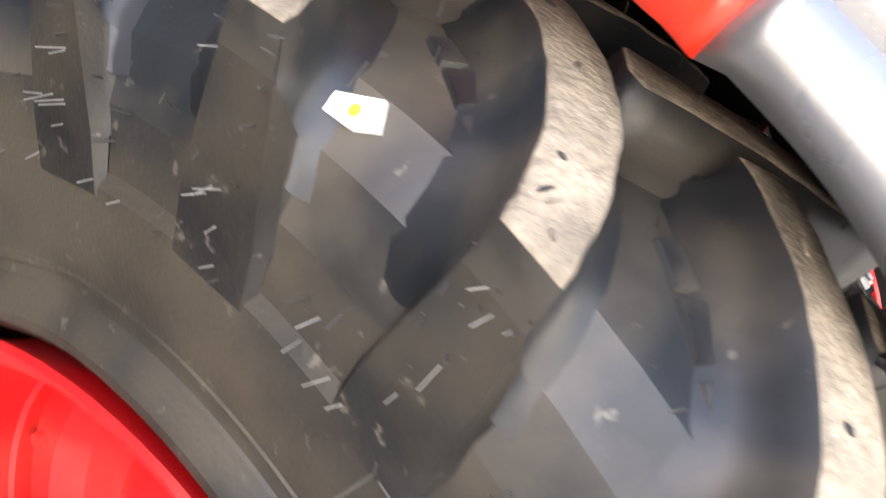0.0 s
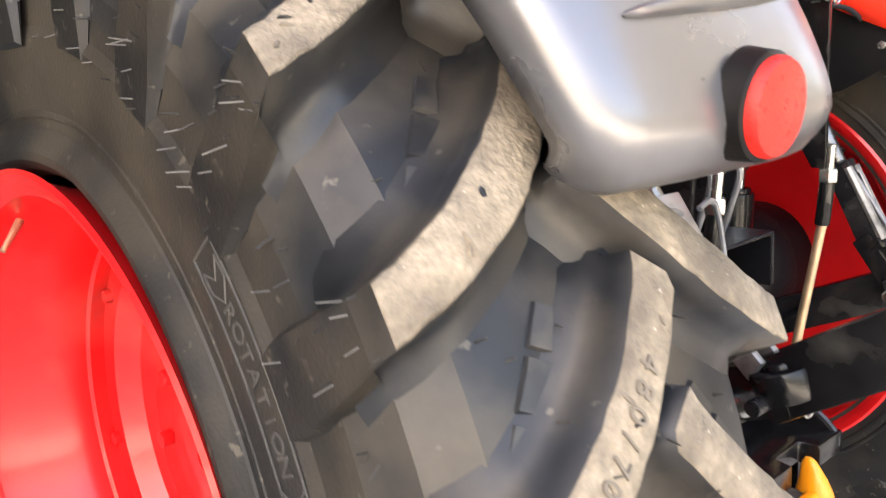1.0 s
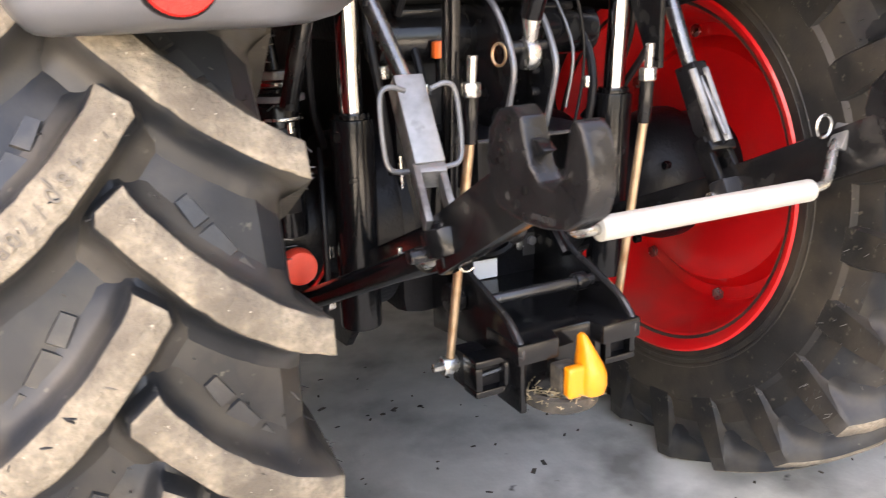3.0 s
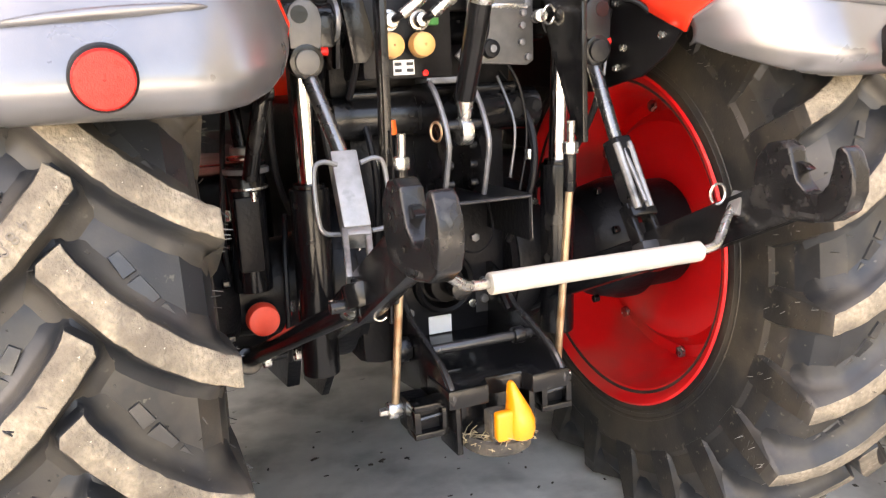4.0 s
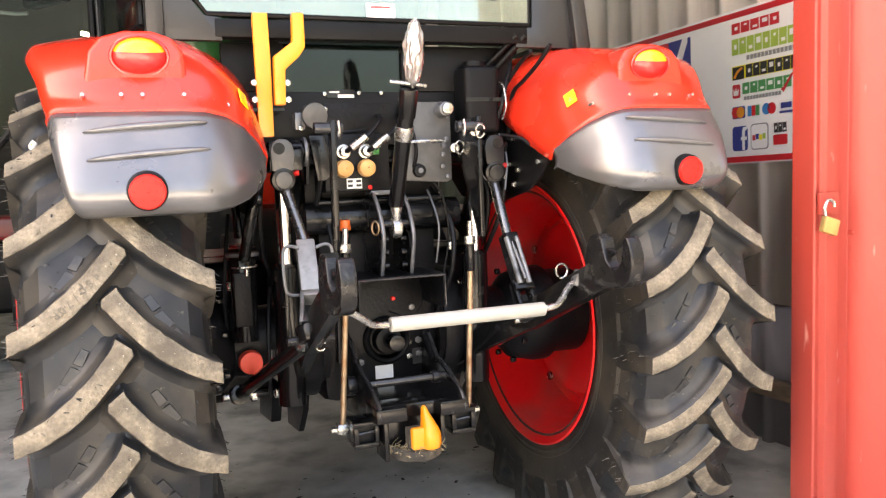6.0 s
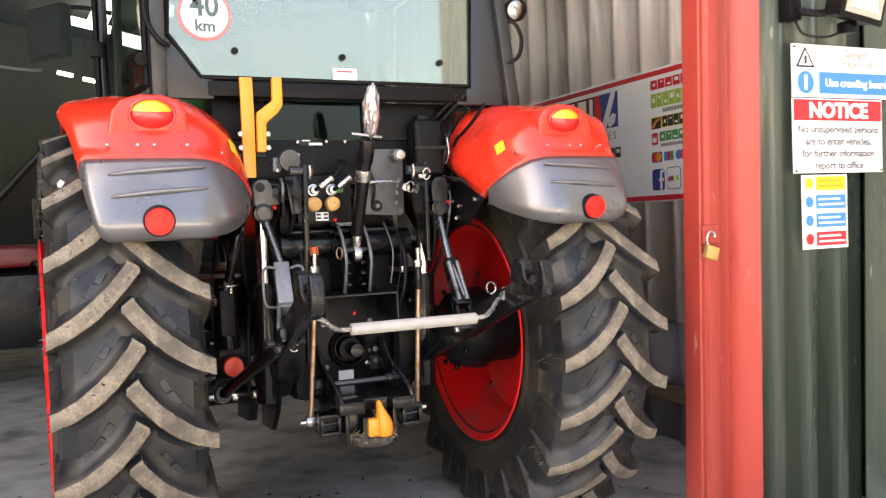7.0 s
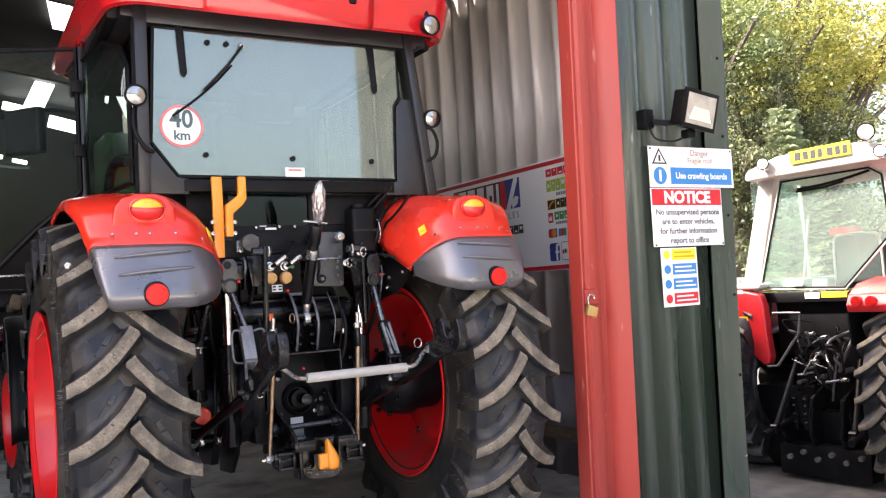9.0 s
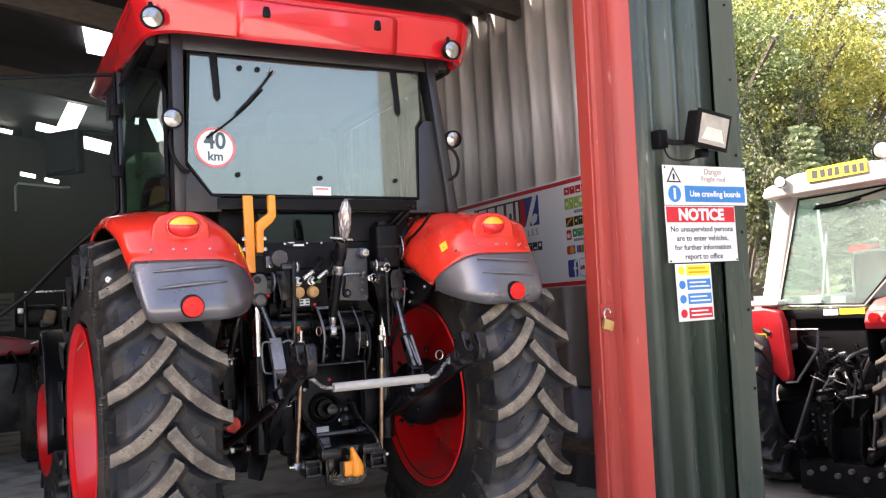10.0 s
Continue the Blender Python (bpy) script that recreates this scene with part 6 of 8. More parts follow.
for z in (1.95, 2.25):
    part("door_hinge", box(DH + Vector((0.0, 0.0, z)), (0.05, 0.05, 0.06), bev=0.008), BLACKPLASTIC, door)

# ---- the shed ----
CONCRETE = mat("worn concrete", (0.52, 0.515, 0.47), 0.7, var=0.14, scale=7.0, bump=0.3, fine=70, dirt=(0.20, 0.195, 0.175), amount=0.30, dirt_scale=3.2, speck=((0.09, 0.088, 0.08), 11, 0.69))
CLAD = mat("grey cladding sheet", (0.80, 0.73, 0.665), 0.34, var=0.08, scale=4, bump=0.05, fine=80, dirt=(0.30, 0.27, 0.24), amount=0.35, dirt_scale=2.5, streak=0.15, metal=0.15)
CLADLOW = mat("dark grey cladding sheet", (0.25, 0.24, 0.25), 0.3, var=0.1, scale=4, bump=0.05, fine=80, dirt=(0.15, 0.14, 0.14), amount=0.35, dirt_scale=2.5, streak=0.15)
GREENCLAD = mat("green cladding sheet", (0.030, 0.050, 0.036), 0.27, var=0.14, scale=5, bump=0.05, fine=70, dirt=(0.075, 0.092, 0.074), amount=0.40, dirt_scale=3.5, streak=0.12, speck=((0.20, 0.22, 0.20), 34, 0.71))
REDPOST = mat("weathered red paint", (0.36, 0.042, 0.030), 0.45, var=0.12, scale=6, bump=0.08, fine=70, dirt=(0.28, 0.05, 0.042), amount=0.4, dirt_scale=3.0, streak=0.2, speck=((0.46, 0.16, 0.13), 30, 0.70))
TIMBER = mat("rough timber", (0.17, 0.125, 0.08), 0.8, var=0.3, scale=12, bump=0.4, fine=90, dirt=(0.14, 0.1, 0.07), amount=0.3, streak=4)
DARKTIMBER = mat("old dark timber", (0.055, 0.045, 0.036), 0.85, var=0.3, scale=12, bump=0.4, fine=90, streak=4)
# near-black base: the shade of the deep shed is put into this colour
SHADESHEET = mat("sheet coloured near black for shade", (0.012, 0.0118, 0.0115), 0.7, var=0.2, scale=4, bump=0.1, fine=50)
BOARD = mat("white sign board", (0.87, 0.87, 0.85), 0.35, var=0.03, scale=3, bump=0.0, coat=0.3)
SIGNRED = mat("sign red print", (0.62, 0.02, 0.03), 0.4, var=0.04, bump=0.0)
SIGNBLUE = mat("sign blue print", (0.03, 0.22, 0.55), 0.4, var=0.04, bump=0.0)
NAVY = mat("sign navy print", (0.03, 0.05, 0.25), 0.4, var=0.04, bump=0.0)
SIGNGREEN = mat("sign green print", (0.05, 0.28, 0.09), 0.4, var=0.04, bump=0.0)
SIGNLIME = mat("sign lime print", (0.35, 0.5, 0.08), 0.4, var=0.04, bump=0.0)
SIGNGREY = mat("sign grey print", (0.25, 0.25, 0.26), 0.4, var=0.04, bump=0.0)
LEATHERINK = mat("faded brown print", (0.42, 0.26, 0.20), 0.5, var=0.1, bump=0.0)
SIGNDARK = mat("sign dark print", (0.09, 0.09, 0.11), 0.4, var=0.04, bump=0.0)
SIGNORANGE = mat("sign orange print", (0.8, 0.3, 0.03), 0.4, var=0.04, bump=0.0)
SIGNYELLOW = mat("sign yellow print", (0.85, 0.75, 0.03), 0.4, var=0.04, bump=0.0)
BRASS = mat("brass padlock", (0.62, 0.42, 0.16), 0.35, metal=0.7, var=0.12, scale=40, bump=0.05)
REFLECTOR = mat("lamp reflector behind glass", (0.62, 0.60, 0.55), 0.22, metal=0.6, var=0.15, scale=18, bump=0.05, fine=30, coat=0.6)
LAMPWHITE = mat("pale lamp reflector", (0.85, 0.80, 0.70), 0.3, metal=0.2, var=0.1, scale=25, bump=0.05, coat=0.5)
SKYLIGHT = mat("daylight roof panel", (0.95, 0.97, 1.0), 0.6, var=0.02, bump=0.0, glow=1.5)
TUBE = mat("fluorescent tube", (1.0, 0.96, 0.85), 0.6, var=0.02, bump=0.0, glow=2.5)

ground = sheet([[(x, y, 0.0 if x < 2.4 else (-0.6 if x > 4.2 else -0.6 * (x - 2.4) / 1.8)) for x in (-150, -20, -6, -3, 0, 2.2, 2.4, 2.9, 3.5, 4.2, 8, 20, 150)] for y in (-150, -20, -6, -3, -1, 1, 4, 10, 30, 150)])
# the yard side is coloured dark to cut bounce under the parked tractor
for f in ground.faces:
    f.material_index = 1 if f.calc_center_median().x > 2.3 else 0
DARKYARD = mat("darkened yard ground", (0.075, 0.073, 0.068), 0.85, var=0.25, scale=9, bump=0.5, fine=120, dirt=(0.14, 0.13, 0.11), amount=0.3)
tagged(part("ground", ground, (CONCRETE, DARKYARD)), "worn grey concrete floor and yard", "ground", kind="structure")


def ribbed(a0, a1, pitch, depth, crown, slope):
    """Outline of a trapezoid-ribbed sheet as (along, out) pairs."""
    out, a = [], a0
    while a < a1:
        for da, o in ((0, 0), (pitch - crown - 2 * slope, 0), (pitch - crown - slope, depth), (pitch - slope, depth)):
            if a + da < a1:
                out.append((a + da, o))
        a += pitch
    out.append((a1, 0))
    return out


def wall_sheet(name, outline, at, z0, z1, material, label, t=0.004):
    rows = [[at(a, o) + (z,) for a, o in outline] for z in (z0, z1)]
    ob = part(name, sheet(rows), material, None, label, 20)
    tagged(ob, label, "wall", kind="structure")
    return thick(ob, t)


RX = 1.97
wall_sheet("wall_right", [(-0.72, 0)] + ribbed(-0.605, 9.0, 0.24, 0.036, 0.035, 0.012), lambda a, o: (RX - o, a), 0.645, 3.9, CLAD, "pale grey ribbed cladding inside the shed")
wall_sheet("wall_right_low", [(-0.72, 0)] + ribbed(-0.605, 9.0, 0.24, 0.036, 0.035, 0.012), lambda a, o: (RX + 0.012 - o, a), 0.0, 0.66, CLADLOW, "dark grey ribbed cladding low on the shed wall")
tagged(part("rail_timber", box((RX - 0.06, 4.1, 0.275), (0.05, 9.6, 0.075), bev=0.005), TIMBER), "rough timber rail along the foot of the wall", "timber rail", kind="structure")
wall_sheet("wall_outer", ribbed(-0.80, 9.0, 0.2, 0.03, 0.03, 0.02), lambda a, o: (2.10 + o, a), -0.4, 3.9, GREENCLAD, "green ribbed cladding outside the shed")
wall_sheet("wall_front", ribbed(1.378, 1.958, 0.165, 0.022, 0.05, 0.014), lambda a, o: (a, -0.785 - o), 0.0, 4.2, GREENCLAD, "weathered green ribbed cladding beside the doorway")
trim = part("corner_trim", prism([(1.955, -0.815), (2.122, -0.815), (2.122, -0.66), (2.114, -0.66), (2.114, -0.807), (1.955, -0.807)], "z", -0.4, 4.2, 0.002), GREENCLAD)
tagged(trim, "dark green folded corner trim", "trim", kind="structure")
for k in range(10):
    bolt((2.07, -0.815, 0.3 + 0.4 * k), (0, -1, 0), 0.008, 0.006, SATIN if k else ZINC, trim, "screw")
tagged(part("wall_front_core", box((1.68, -0.71, 2.0), (0.55, 0.08, 4.3)), SHADESHEET), "wall behind the green cladding", "wall", kind="structure")
# red door post, a folded section
P0 = [(1.187, -0.7), (1.187, -0.745), (1.192, -0.75), (1.21, -0.745), (1.217, -0.765), (1.264, -0.765), (1.271, -0.745), (1.322, -0.745), (1.329, -0.775), (1.344, -0.8), (1.38, -0.845), (1.385, -0.845), (1.385, -0.66), (1.187, -0.66)]
post = part("door_post", prism([(x, y) for x, y in P0], "z", 0, 4.2, 0.004), REDPOST)
tagged(post, "weathered red painted steel door post", "door post", kind="structure")
hasp = part("hasp", box((1.19, -0.775, 1.14), (0.075, 0.012, 0.065), bev=0.004), REDPOST, post)
bolt((1.305, -0.745, 1.048), (0, -1, 0), 0.010, 0.02, REDPOST, post, "post_bolt")
lock = part("padlock", box((1.168, -0.80, 1.075), (0.055, 0.022, 0.048), Euler((0, radians(18), 0)).to_matrix(), 0.005), BRASS)
tagged(lock, "small brass padlock hanging open on the red post", "padlock")
part("shackle", tube([(1.156, -0.80, 1.095), (1.151, -0.80, 1.125), (1.163, -0.80, 1.15), (1.183, -0.80, 1.145), (1.187, -0.80, 1.13)], 0.0045, 8), ZINC, lock)

# the door frame stands a little out of plumb
for ob in (post, trim, bpy.data.objects["wall_front"], bpy.data.objects["wall_front_core"]):
    for v in ob.data.vertices:
        v.co.x += 0.022 * (v.co.z - 2.2)

# roof, back and far walls
def roof_z(x):
    return 3.42 + 0.16 * (2.0 - x)


rf = sheet([[(x, y, roof_z(x)) for x in (-8, -4, 0, 2.1)] for y in (-0.8, 3, 9.0)])
tagged(thick(part("ceiling", rf, SHADESHEET), 0.03), "shed roof sheeting coloured near black for shade", "ceiling", kind="structure")
for y in (0.9, 3.2, 5.6):
    tagged(part("rafter", prism([(2.0, roof_z(2.0) - 0.02), (-8, roof_z(-8) - 0.02), (-8, roof_z(-8) - 0.22), (2.0, roof_z(2.0) - 0.22)], "y", y, y + 0.09, 0.004), DARKTIMBER), "timber roof rafter", "rafter", "roof rafters", kind="structure")
tagged(part("lintel", box((-3.4, -0.76, 4.25), (9.2, 0.10, 0.5)), SHADESHEET), "steel beam above the doorway", "lintel", kind="structure")
tagged(part("wall_back", box((-3, 9.05, 2.5), (10.4, 0.1, 5)), SHADESHEET), "back wall of the shed coloured near black for shade", "wall", kind="structure")
tagged(part("wall_left", box((-8.05, 4, 2.5), (0.1, 10, 5)), SHADESHEET), "left wall of the shed coloured near black for shade", "wall", kind="structure")
b = bmesh.new()
for k in range(7):
    # a corrugated clear sheet let into the roof
    box((-0.10 + 0.034 * k, 0, 0.0), (0.032, 0.85, 0.022), bev=0.006, bm=b)
bmesh.ops.transform(b, matrix=Matrix.Translation((-0.50, 4.0, roof_z(-0.50) - 0.05)) @ Matrix.Rotation(math.atan(0.16), 4, "Y") @ Matrix.Rotation(radians(-8), 4, "Z"), verts=b.verts)
tagged(part("rooflight", b, SKYLIGHT), "bright corrugated rooflight panel", "rooflight", kind="structure")
# daylight panels and strip lamps high at the back: place, width, height, lean
for n, (x, y, z, w, h, lean) in enumerate(((-0.54, 6.6, 3.66, 0.20, 0.36, 24), (-0.66, 7.6, 3.70, 0.46, 0.10, 12), (-0.20, 7.6, 3.535, 0.37, 0.155, 13), (0.11, 6.0, 3.65, 0.04, 0.36, 6), (0.29, 6.0, 3.48, 0.12, 0.40, -22), (0.27, 8.0, 3.28, 0.045, 0.26, -6))):
    b = box((0, 0, 0), (w, 0.03, h), Euler((0, radians(lean), 0)).to_matrix(), 0.008)
    ob = part("rooflight", b, SKYLIGHT)
    ob.location = (x, y, z)
    tagged(ob, "bright clear daylight panel high in the shed", "rooflight", "clear panels at the back", kind="structure")
for x, y, z, w in ((-0.965, 8.5, 3.27, 0.18), (-0.675, 8.5, 3.20, 0.17), (-1.24, 8.5, 3.86, 0.20), (-2.4, 8.5, 3.4, 0.6)):
    lampb = box((0, 0, 0.03), (w + 0.04, 0.08, 0.03), Euler((0, radians(11), 0)).to_matrix(), 0.006)
    ob = part("strip_lamp", lampb, SHADESHEET)
    ob.location = (x, y, z)
    tagged(ob, "lit strip lamp hanging in the dark shed", "strip lamp", "strip lamps at the back")
    for e in (-0.4, 0.4):
        part("hanger", rod((e * w, 0, 0.03), (e * w, 0, roof_z(x) - z), 0.006, seg=6), SHADESHEET, ob)
    part("lamp_tube", rod((-w / 2, -0.02, 0.10 * w), (w / 2, -0.02, -0.10 * w), 0.028, seg=10), TUBE, ob)

# an unseen wall beside the camera, added to darken the right fender tail's reflections
UNSEENWALL = mat("dull unseen wall", (0.050, 0.052, 0.046), 0.85, var=0.3, scale=1.5, bump=0.3, fine=20, dirt=(0.09, 0.085, 0.07), amount=0.4, dirt_scale=0.8)
tagged(part("wall_yard_right", box((6.6, -8.2, 4.6), (0.3, 11.4, 10.8)), UNSEENWALL), "unseen dull wall added to darken reflections on the right", "wall", kind="structure")

# ---- signs ----
board = part("sign_board", box((RX - 0.045, 1.55, 1.633), (0.012, 3.1, 0.70), bev=0.002), BOARD)
tagged(board, "large white dealer sign board with a red border", "sign board")
BX = RX - 0.0525
for z in (1.958, 1.303):
    part("border", box((BX, 1.55, z), (0.002, 3.06, 0.026)), SIGNRED, board)
part("logo_block", box((BX, 1.30, 1.82), (0.002, 0.66, 0.20)), SIGNRED, board)


def glyphs(y, z, w, h, count, m, lift=0.001, gap=0.12, slant=0.0):
    """A row of bold blocks with small cuts, as wide as the word that stands there."""
    step = w / count
    for k in range(count):
        yy = y - step * (k + 0.5)
        part("logo_bar", box((BX - lift, yy, z + slant * k), (0.002, step * (1 - gap), h)), m, board)
        if h > 0.03:
            part("logo_cut", box((BX - lift - 0.001, yy - step * 0.06, z + slant * k + h * (0.0, 0.2, -0.2, 0.12)[k % 4]), (0.002, step * (0.30, 0.5, 0.44, 0.26)[k * 3 % 4], h * (0.30, 0.16, 0.2, 0.36)[k % 4])), BOARD, board)


def card(y, z, w, h, m, name="card_icon", lift=0.0):
    """A flat card with rounded corners on the board."""
    pts = []
    r = min(w, h) * 0.16
    for cy, cz, a0 in ((w / 2 - r, h / 2 - r, 0), (-w / 2 + r, h / 2 - r, 90), (-w / 2 + r, -h / 2 + r, 180), (w / 2 - r, -h / 2 + r, 270)):
        pts += [(y + cy + r * math.cos(radians(a0 + 30 * k)), z + cz + r * math.sin(radians(a0 + 30 * k))) for k in range(4)]
    return part(name, prism(pts, "x", BX - 0.0015 - lift, BX + 0.001 - lift), m, board)


for y, w in ((1.50, 0.12), (1.375, 0.11), (1.25, 0.10), (1.125, 0.10), (1.03, 0.045)):
    part("logo_shade", box((BX - 0.001, y, 1.82), (0.002, w + 0.016, 0.196)), INK, board)
    part("logo_letter", box((BX - 0.002, y, 1.82), (0.002, w - 0.012, 0.175)), WHITE, board)
    if w > 0.06:
        part("logo_cut", box((BX - 0.003, y - 0.008, 1.82 + 0.02 * (1 if w > 0.105 else -1)), (0.002, w * 0.28, 0.07)), INK, board)
part("logo_flag", box((BX, 0.87, 1.82), (0.002, 0.20, 0.20)), NAVY, board)
part("flag_stripe", prism([(0.935, 1.72), (0.885, 1.72), (0.79, 1.90), (0.79, 1.92), (0.83, 1.92)], "x", BX - 0.002, BX), WHITE, board)
part("flag_stripe", prism([(0.855, 1.72), (0.80, 1.745), (0.785, 1.79), (0.82, 1.80), (0.87, 1.765)], "x", BX - 0.002, BX), WHITE, board)
part("flag_red", prism([(0.985, 1.722), (0.935, 1.722), (0.925, 1.82), (0.945, 1.918), (0.985, 1.918)], "x", BX - 0.003, BX), SIGNRED, board)
writing("sign_word", "S A L E S", 0.062, pose(BX - 0.001, 0.905, 1.672, 90, 0, -90), SIGNGREY, board, 0.0005)
glyphs(1.21, 1.575, 0.46, 0.058, 8, INK)
glyphs(1.75, 1.395, 0.92, 0.075, 16, SIGNRED)
glyphs(0.475, 1.897, 0.30, 0.048, 5, SIGNRED)
glyphs(0.475, 1.815, 0.44, 0.072, 9, SIGNLIME)
glyphs(0.38, 1.757, 0.32, 0.020, 14, SIGNGREY, gap=0.25)
part("logo_back", box((BX, 0.27, 1.698), (0.002, 0.41, 0.060)), SIGNYELLOW, board)
glyphs(0.385, 1.698, 0.315, 0.056, 7, INK, lift=0.0015, gap=0.10)
part("logo_mark", box((BX - 0.001, 0.432, 1.695), (0.002, 0.075, 0.058)), INK, board)
part("logo_leaf", tube([(BX - 0.003, 0.455, 1.675), (BX - 0.003, 0.435, 1.70), (BX - 0.003, 0.405, 1.715)], 0.006, 6), SIGNORANGE, board)
card(0.448, 1.614, 0.048, 0.062, SIGNRED, "logo_mark")
part("logo_leaf", prism([(0.462, 1.595), (0.434, 1.595), (0.430, 1.625), (0.442, 1.612), (0.448, 1.63), (0.454, 1.612), (0.466, 1.625)], "x", BX - 0.003, BX - 0.001), WHITE, board)
glyphs(0.41, 1.622, 0.30, 0.050, 6, SIGNGREEN)
part("logo_tick", prism([(0.17, 1.592), (0.155, 1.578), (0.095, 1.655), (0.108, 1.652), (0.155, 1.60)], "x", BX - 0.004, BX - 0.002), SIGNRED, board)
glyphs(0.40, 1.577, 0.23, 0.016, 12, SIGNGREY, gap=0.25)
for k, m in enumerate((NAVY, WHITE, BOARD, WHITE)):
    card(0.435 - 0.098 * k, 1.517, 0.082, 0.055, m)
for y, m in ((0.452, SIGNRED), (0.420, SIGNORANGE), (0.258, SIGNBLUE), (0.226, SIGNRED)):
    part("card_disc", rod((BX - 0.002, y, 1.517), (BX - 0.0035, y, 1.517), 0.025, seg=24), m, board)
for k, m in enumerate((SIGNBLUE, SIGNRED, SIGNGREEN)):
    card(0.362 - 0.025 * k, 1.517, 0.022, 0.046, m, "card_stripe", 0.002)
part("card_stripe", box((BX - 0.002, 0.141, 1.494), (0.002, 0.078, 0.010)), NAVY, board)
glyphs(0.172, 1.522, 0.062, 0.024, 4, NAVY, lift=0.003)
card(0.428, 1.398, 0.098, 0.112, NAVY, "media_icon")
part("media_icon_mark", prism([(0.412, 1.344), (0.396, 1.344), (0.396, 1.39), (0.382, 1.39), (0.382, 1.405), (0.396, 1.405), (0.394, 1.43), (0.378, 1.44), (0.378, 1.45), (0.405, 1.448), (0.412, 1.43), (0.412, 1.405), (0.42, 1.405), (0.42, 1.39), (0.412, 1.39)], "x", BX - 0.003, BX - 0.001), WHITE, board)
card(0.304, 1.400, 0.108, 0.116, SIGNGREY, "media_icon")
card(0.304, 1.400, 0.098, 0.106, BOARD, "media_icon_face", 0.0012)
for k, m in enumerate((SIGNRED, NAVY, SIGNYELLOW, SIGNLIME)):
    part("media_icon_mark", box((BX - 0.0035, 0.336 - 0.021 * k, 1.396 + 0.004 * (k % 2)), (0.002, 0.017, 0.024)), m, board)
card(0.178, 1.402, 0.100, 0.112, WHITE, "media_icon")
glyphs(0.215, 1.43, 0.075, 0.042, 3, INK, lift=0.002)
card(0.178, 1.378, 0.082, 0.044, SIGNRED, "media_icon_face", 0.0012)

SY = -0.823


def wall_sign(name, x0, x1, z0, z1, material, label):
    ob = part(name, box(((x0 + x1) / 2, SY, (z0 + z1) / 2), (x1 - x0, 0.005, z1 - z0), bev=0.001), material)
    return tagged(ob, label, "sign")


def panel_on(ob, x0, x1, z0, z1, material, lift=0.003, name="print_panel"):
    return part(name, box(((x0 + x1) / 2, SY - lift, (z0 + z1) / 2), (x1 - x0, 0.0016, z1 - z0)), material, ob)


dg = wall_sign("danger_sign", 1.55, 2.115, 1.637, 1.834, WHITE, "white danger sign with a blue instruction strip")
panel_on(dg, 1.685, 2.10, 1.652, 1.733, SIGNBLUE)
writing("sign_word", "Danger", 0.042, pose(1.885, SY - 0.0035, 1.805, 90), LEATHERINK, dg, 0.0004)
writing("sign_word", "Fragile roof", 0.036, pose(1.885, SY - 0.0035, 1.768, 90), LEATHERINK, dg, 0.0004)
writing("sign_word", "Use crawling boards", 0.0415, pose(1.892, SY - 0.0045, 1.692, 90), WHITE, dg, 0.0004, stretch=1.03, bold=0.0012)
tri_o = prism([(1.568, 1.748), (1.665, 1.748), (1.6165, 1.825)], "y", SY - 0.0036, SY - 0.0026)
part("triangle", tri_o, INK, dg)
part("triangle_face", prism([(1.582, 1.755), (1.651, 1.755), (1.6165, 1.811)], "y", SY - 0.0044, SY - 0.0036), WHITE, dg)
part("triangle_mark", box((1.6165, SY - 0.0048, 1.776), (0.012, 0.001, 0.03)), INK, dg)
part("round_mark", rod((1.6165, SY - 0.002, 1.692), (1.6165, SY - 0.0036, 1.692), 0.042, seg=32), SIGNBLUE, dg)
part("round_mark_bar", box((1.6165, SY - 0.0042, 1.692), (0.014, 0.001, 0.055)), WHITE, dg)
nt = wall_sign("notice_sign", 1.548, 2.018, 1.352, 1.633, WHITE, "white notice sign with a red heading")
panel_on(nt, 1.553, 2.013, 1.55, 1.628, SIGNRED)
writing("sign_word", "NOTICE", 0.078, pose(1.783, SY - 0.0048, 1.586, 90), WHITE, nt, 0.0004, stretch=1.08, bold=0.0035)
for k, line in enumerate(("No unsupervised persons", "are to enter vehicles,", "for further information", "report to office")):
    writing("sign_word", line, 0.0385, pose(1.783, SY - 0.0035, 1.516 - 0.0455 * k, 90), SIGNDARK, nt, 0.0004, stretch=1.06, bold=0.0007)
pp = wall_sign("safety_sign", 1.587, 1.82, 1.065, 1.345, WHITE, "small safety sign with yellow blue and red strips")
for k, m in enumerate((SIGNYELLOW, SIGNBLUE, SIGNBLUE, SIGNRED)):
    z = 1.315 - 0.07 * k
    panel_on(pp, 1.655, 1.81, z - 0.028, z + 0.024, m)
    for j in range(2):
        panel_on(pp, 1.668, 1.80 - 0.02 * j, z - 0.016 + 0.02 * j, z - 0.008 + 0.02 * j, WHITE if k else SIGNORANGE, 0.0042, "print_bar")
    part("round_mark", rod((1.622, SY - 0.002, z - 0.002), (1.622, SY - 0.0036, z - 0.002), 0.021, seg=20), SIGNYELLOW if k == 0 else (SIGNRED if k == 3 else SIGNBLUE), pp)
for x, z in ((1.562, 1.822), (2.102, 1.822), (1.56, 1.36), (2.008, 1.36)):
    bolt((x, SY - 0.002, z), (0, -1, 0), 0.005, 0.003, SATIN, nt if z < 1.6 else dg, "screw")

# flood lamp
fl_turn = Euler((radians(10), radians(7), radians(3))).to_matrix()
fl = part("flood_lamp", box((1.70, -0.98, 1.975), (0.21, 0.075, 0.165), fl_turn, 0.012, seg=3), BLACKPLASTIC)
tagged(fl, "black halogen flood lamp on the green wall", "flood lamp")
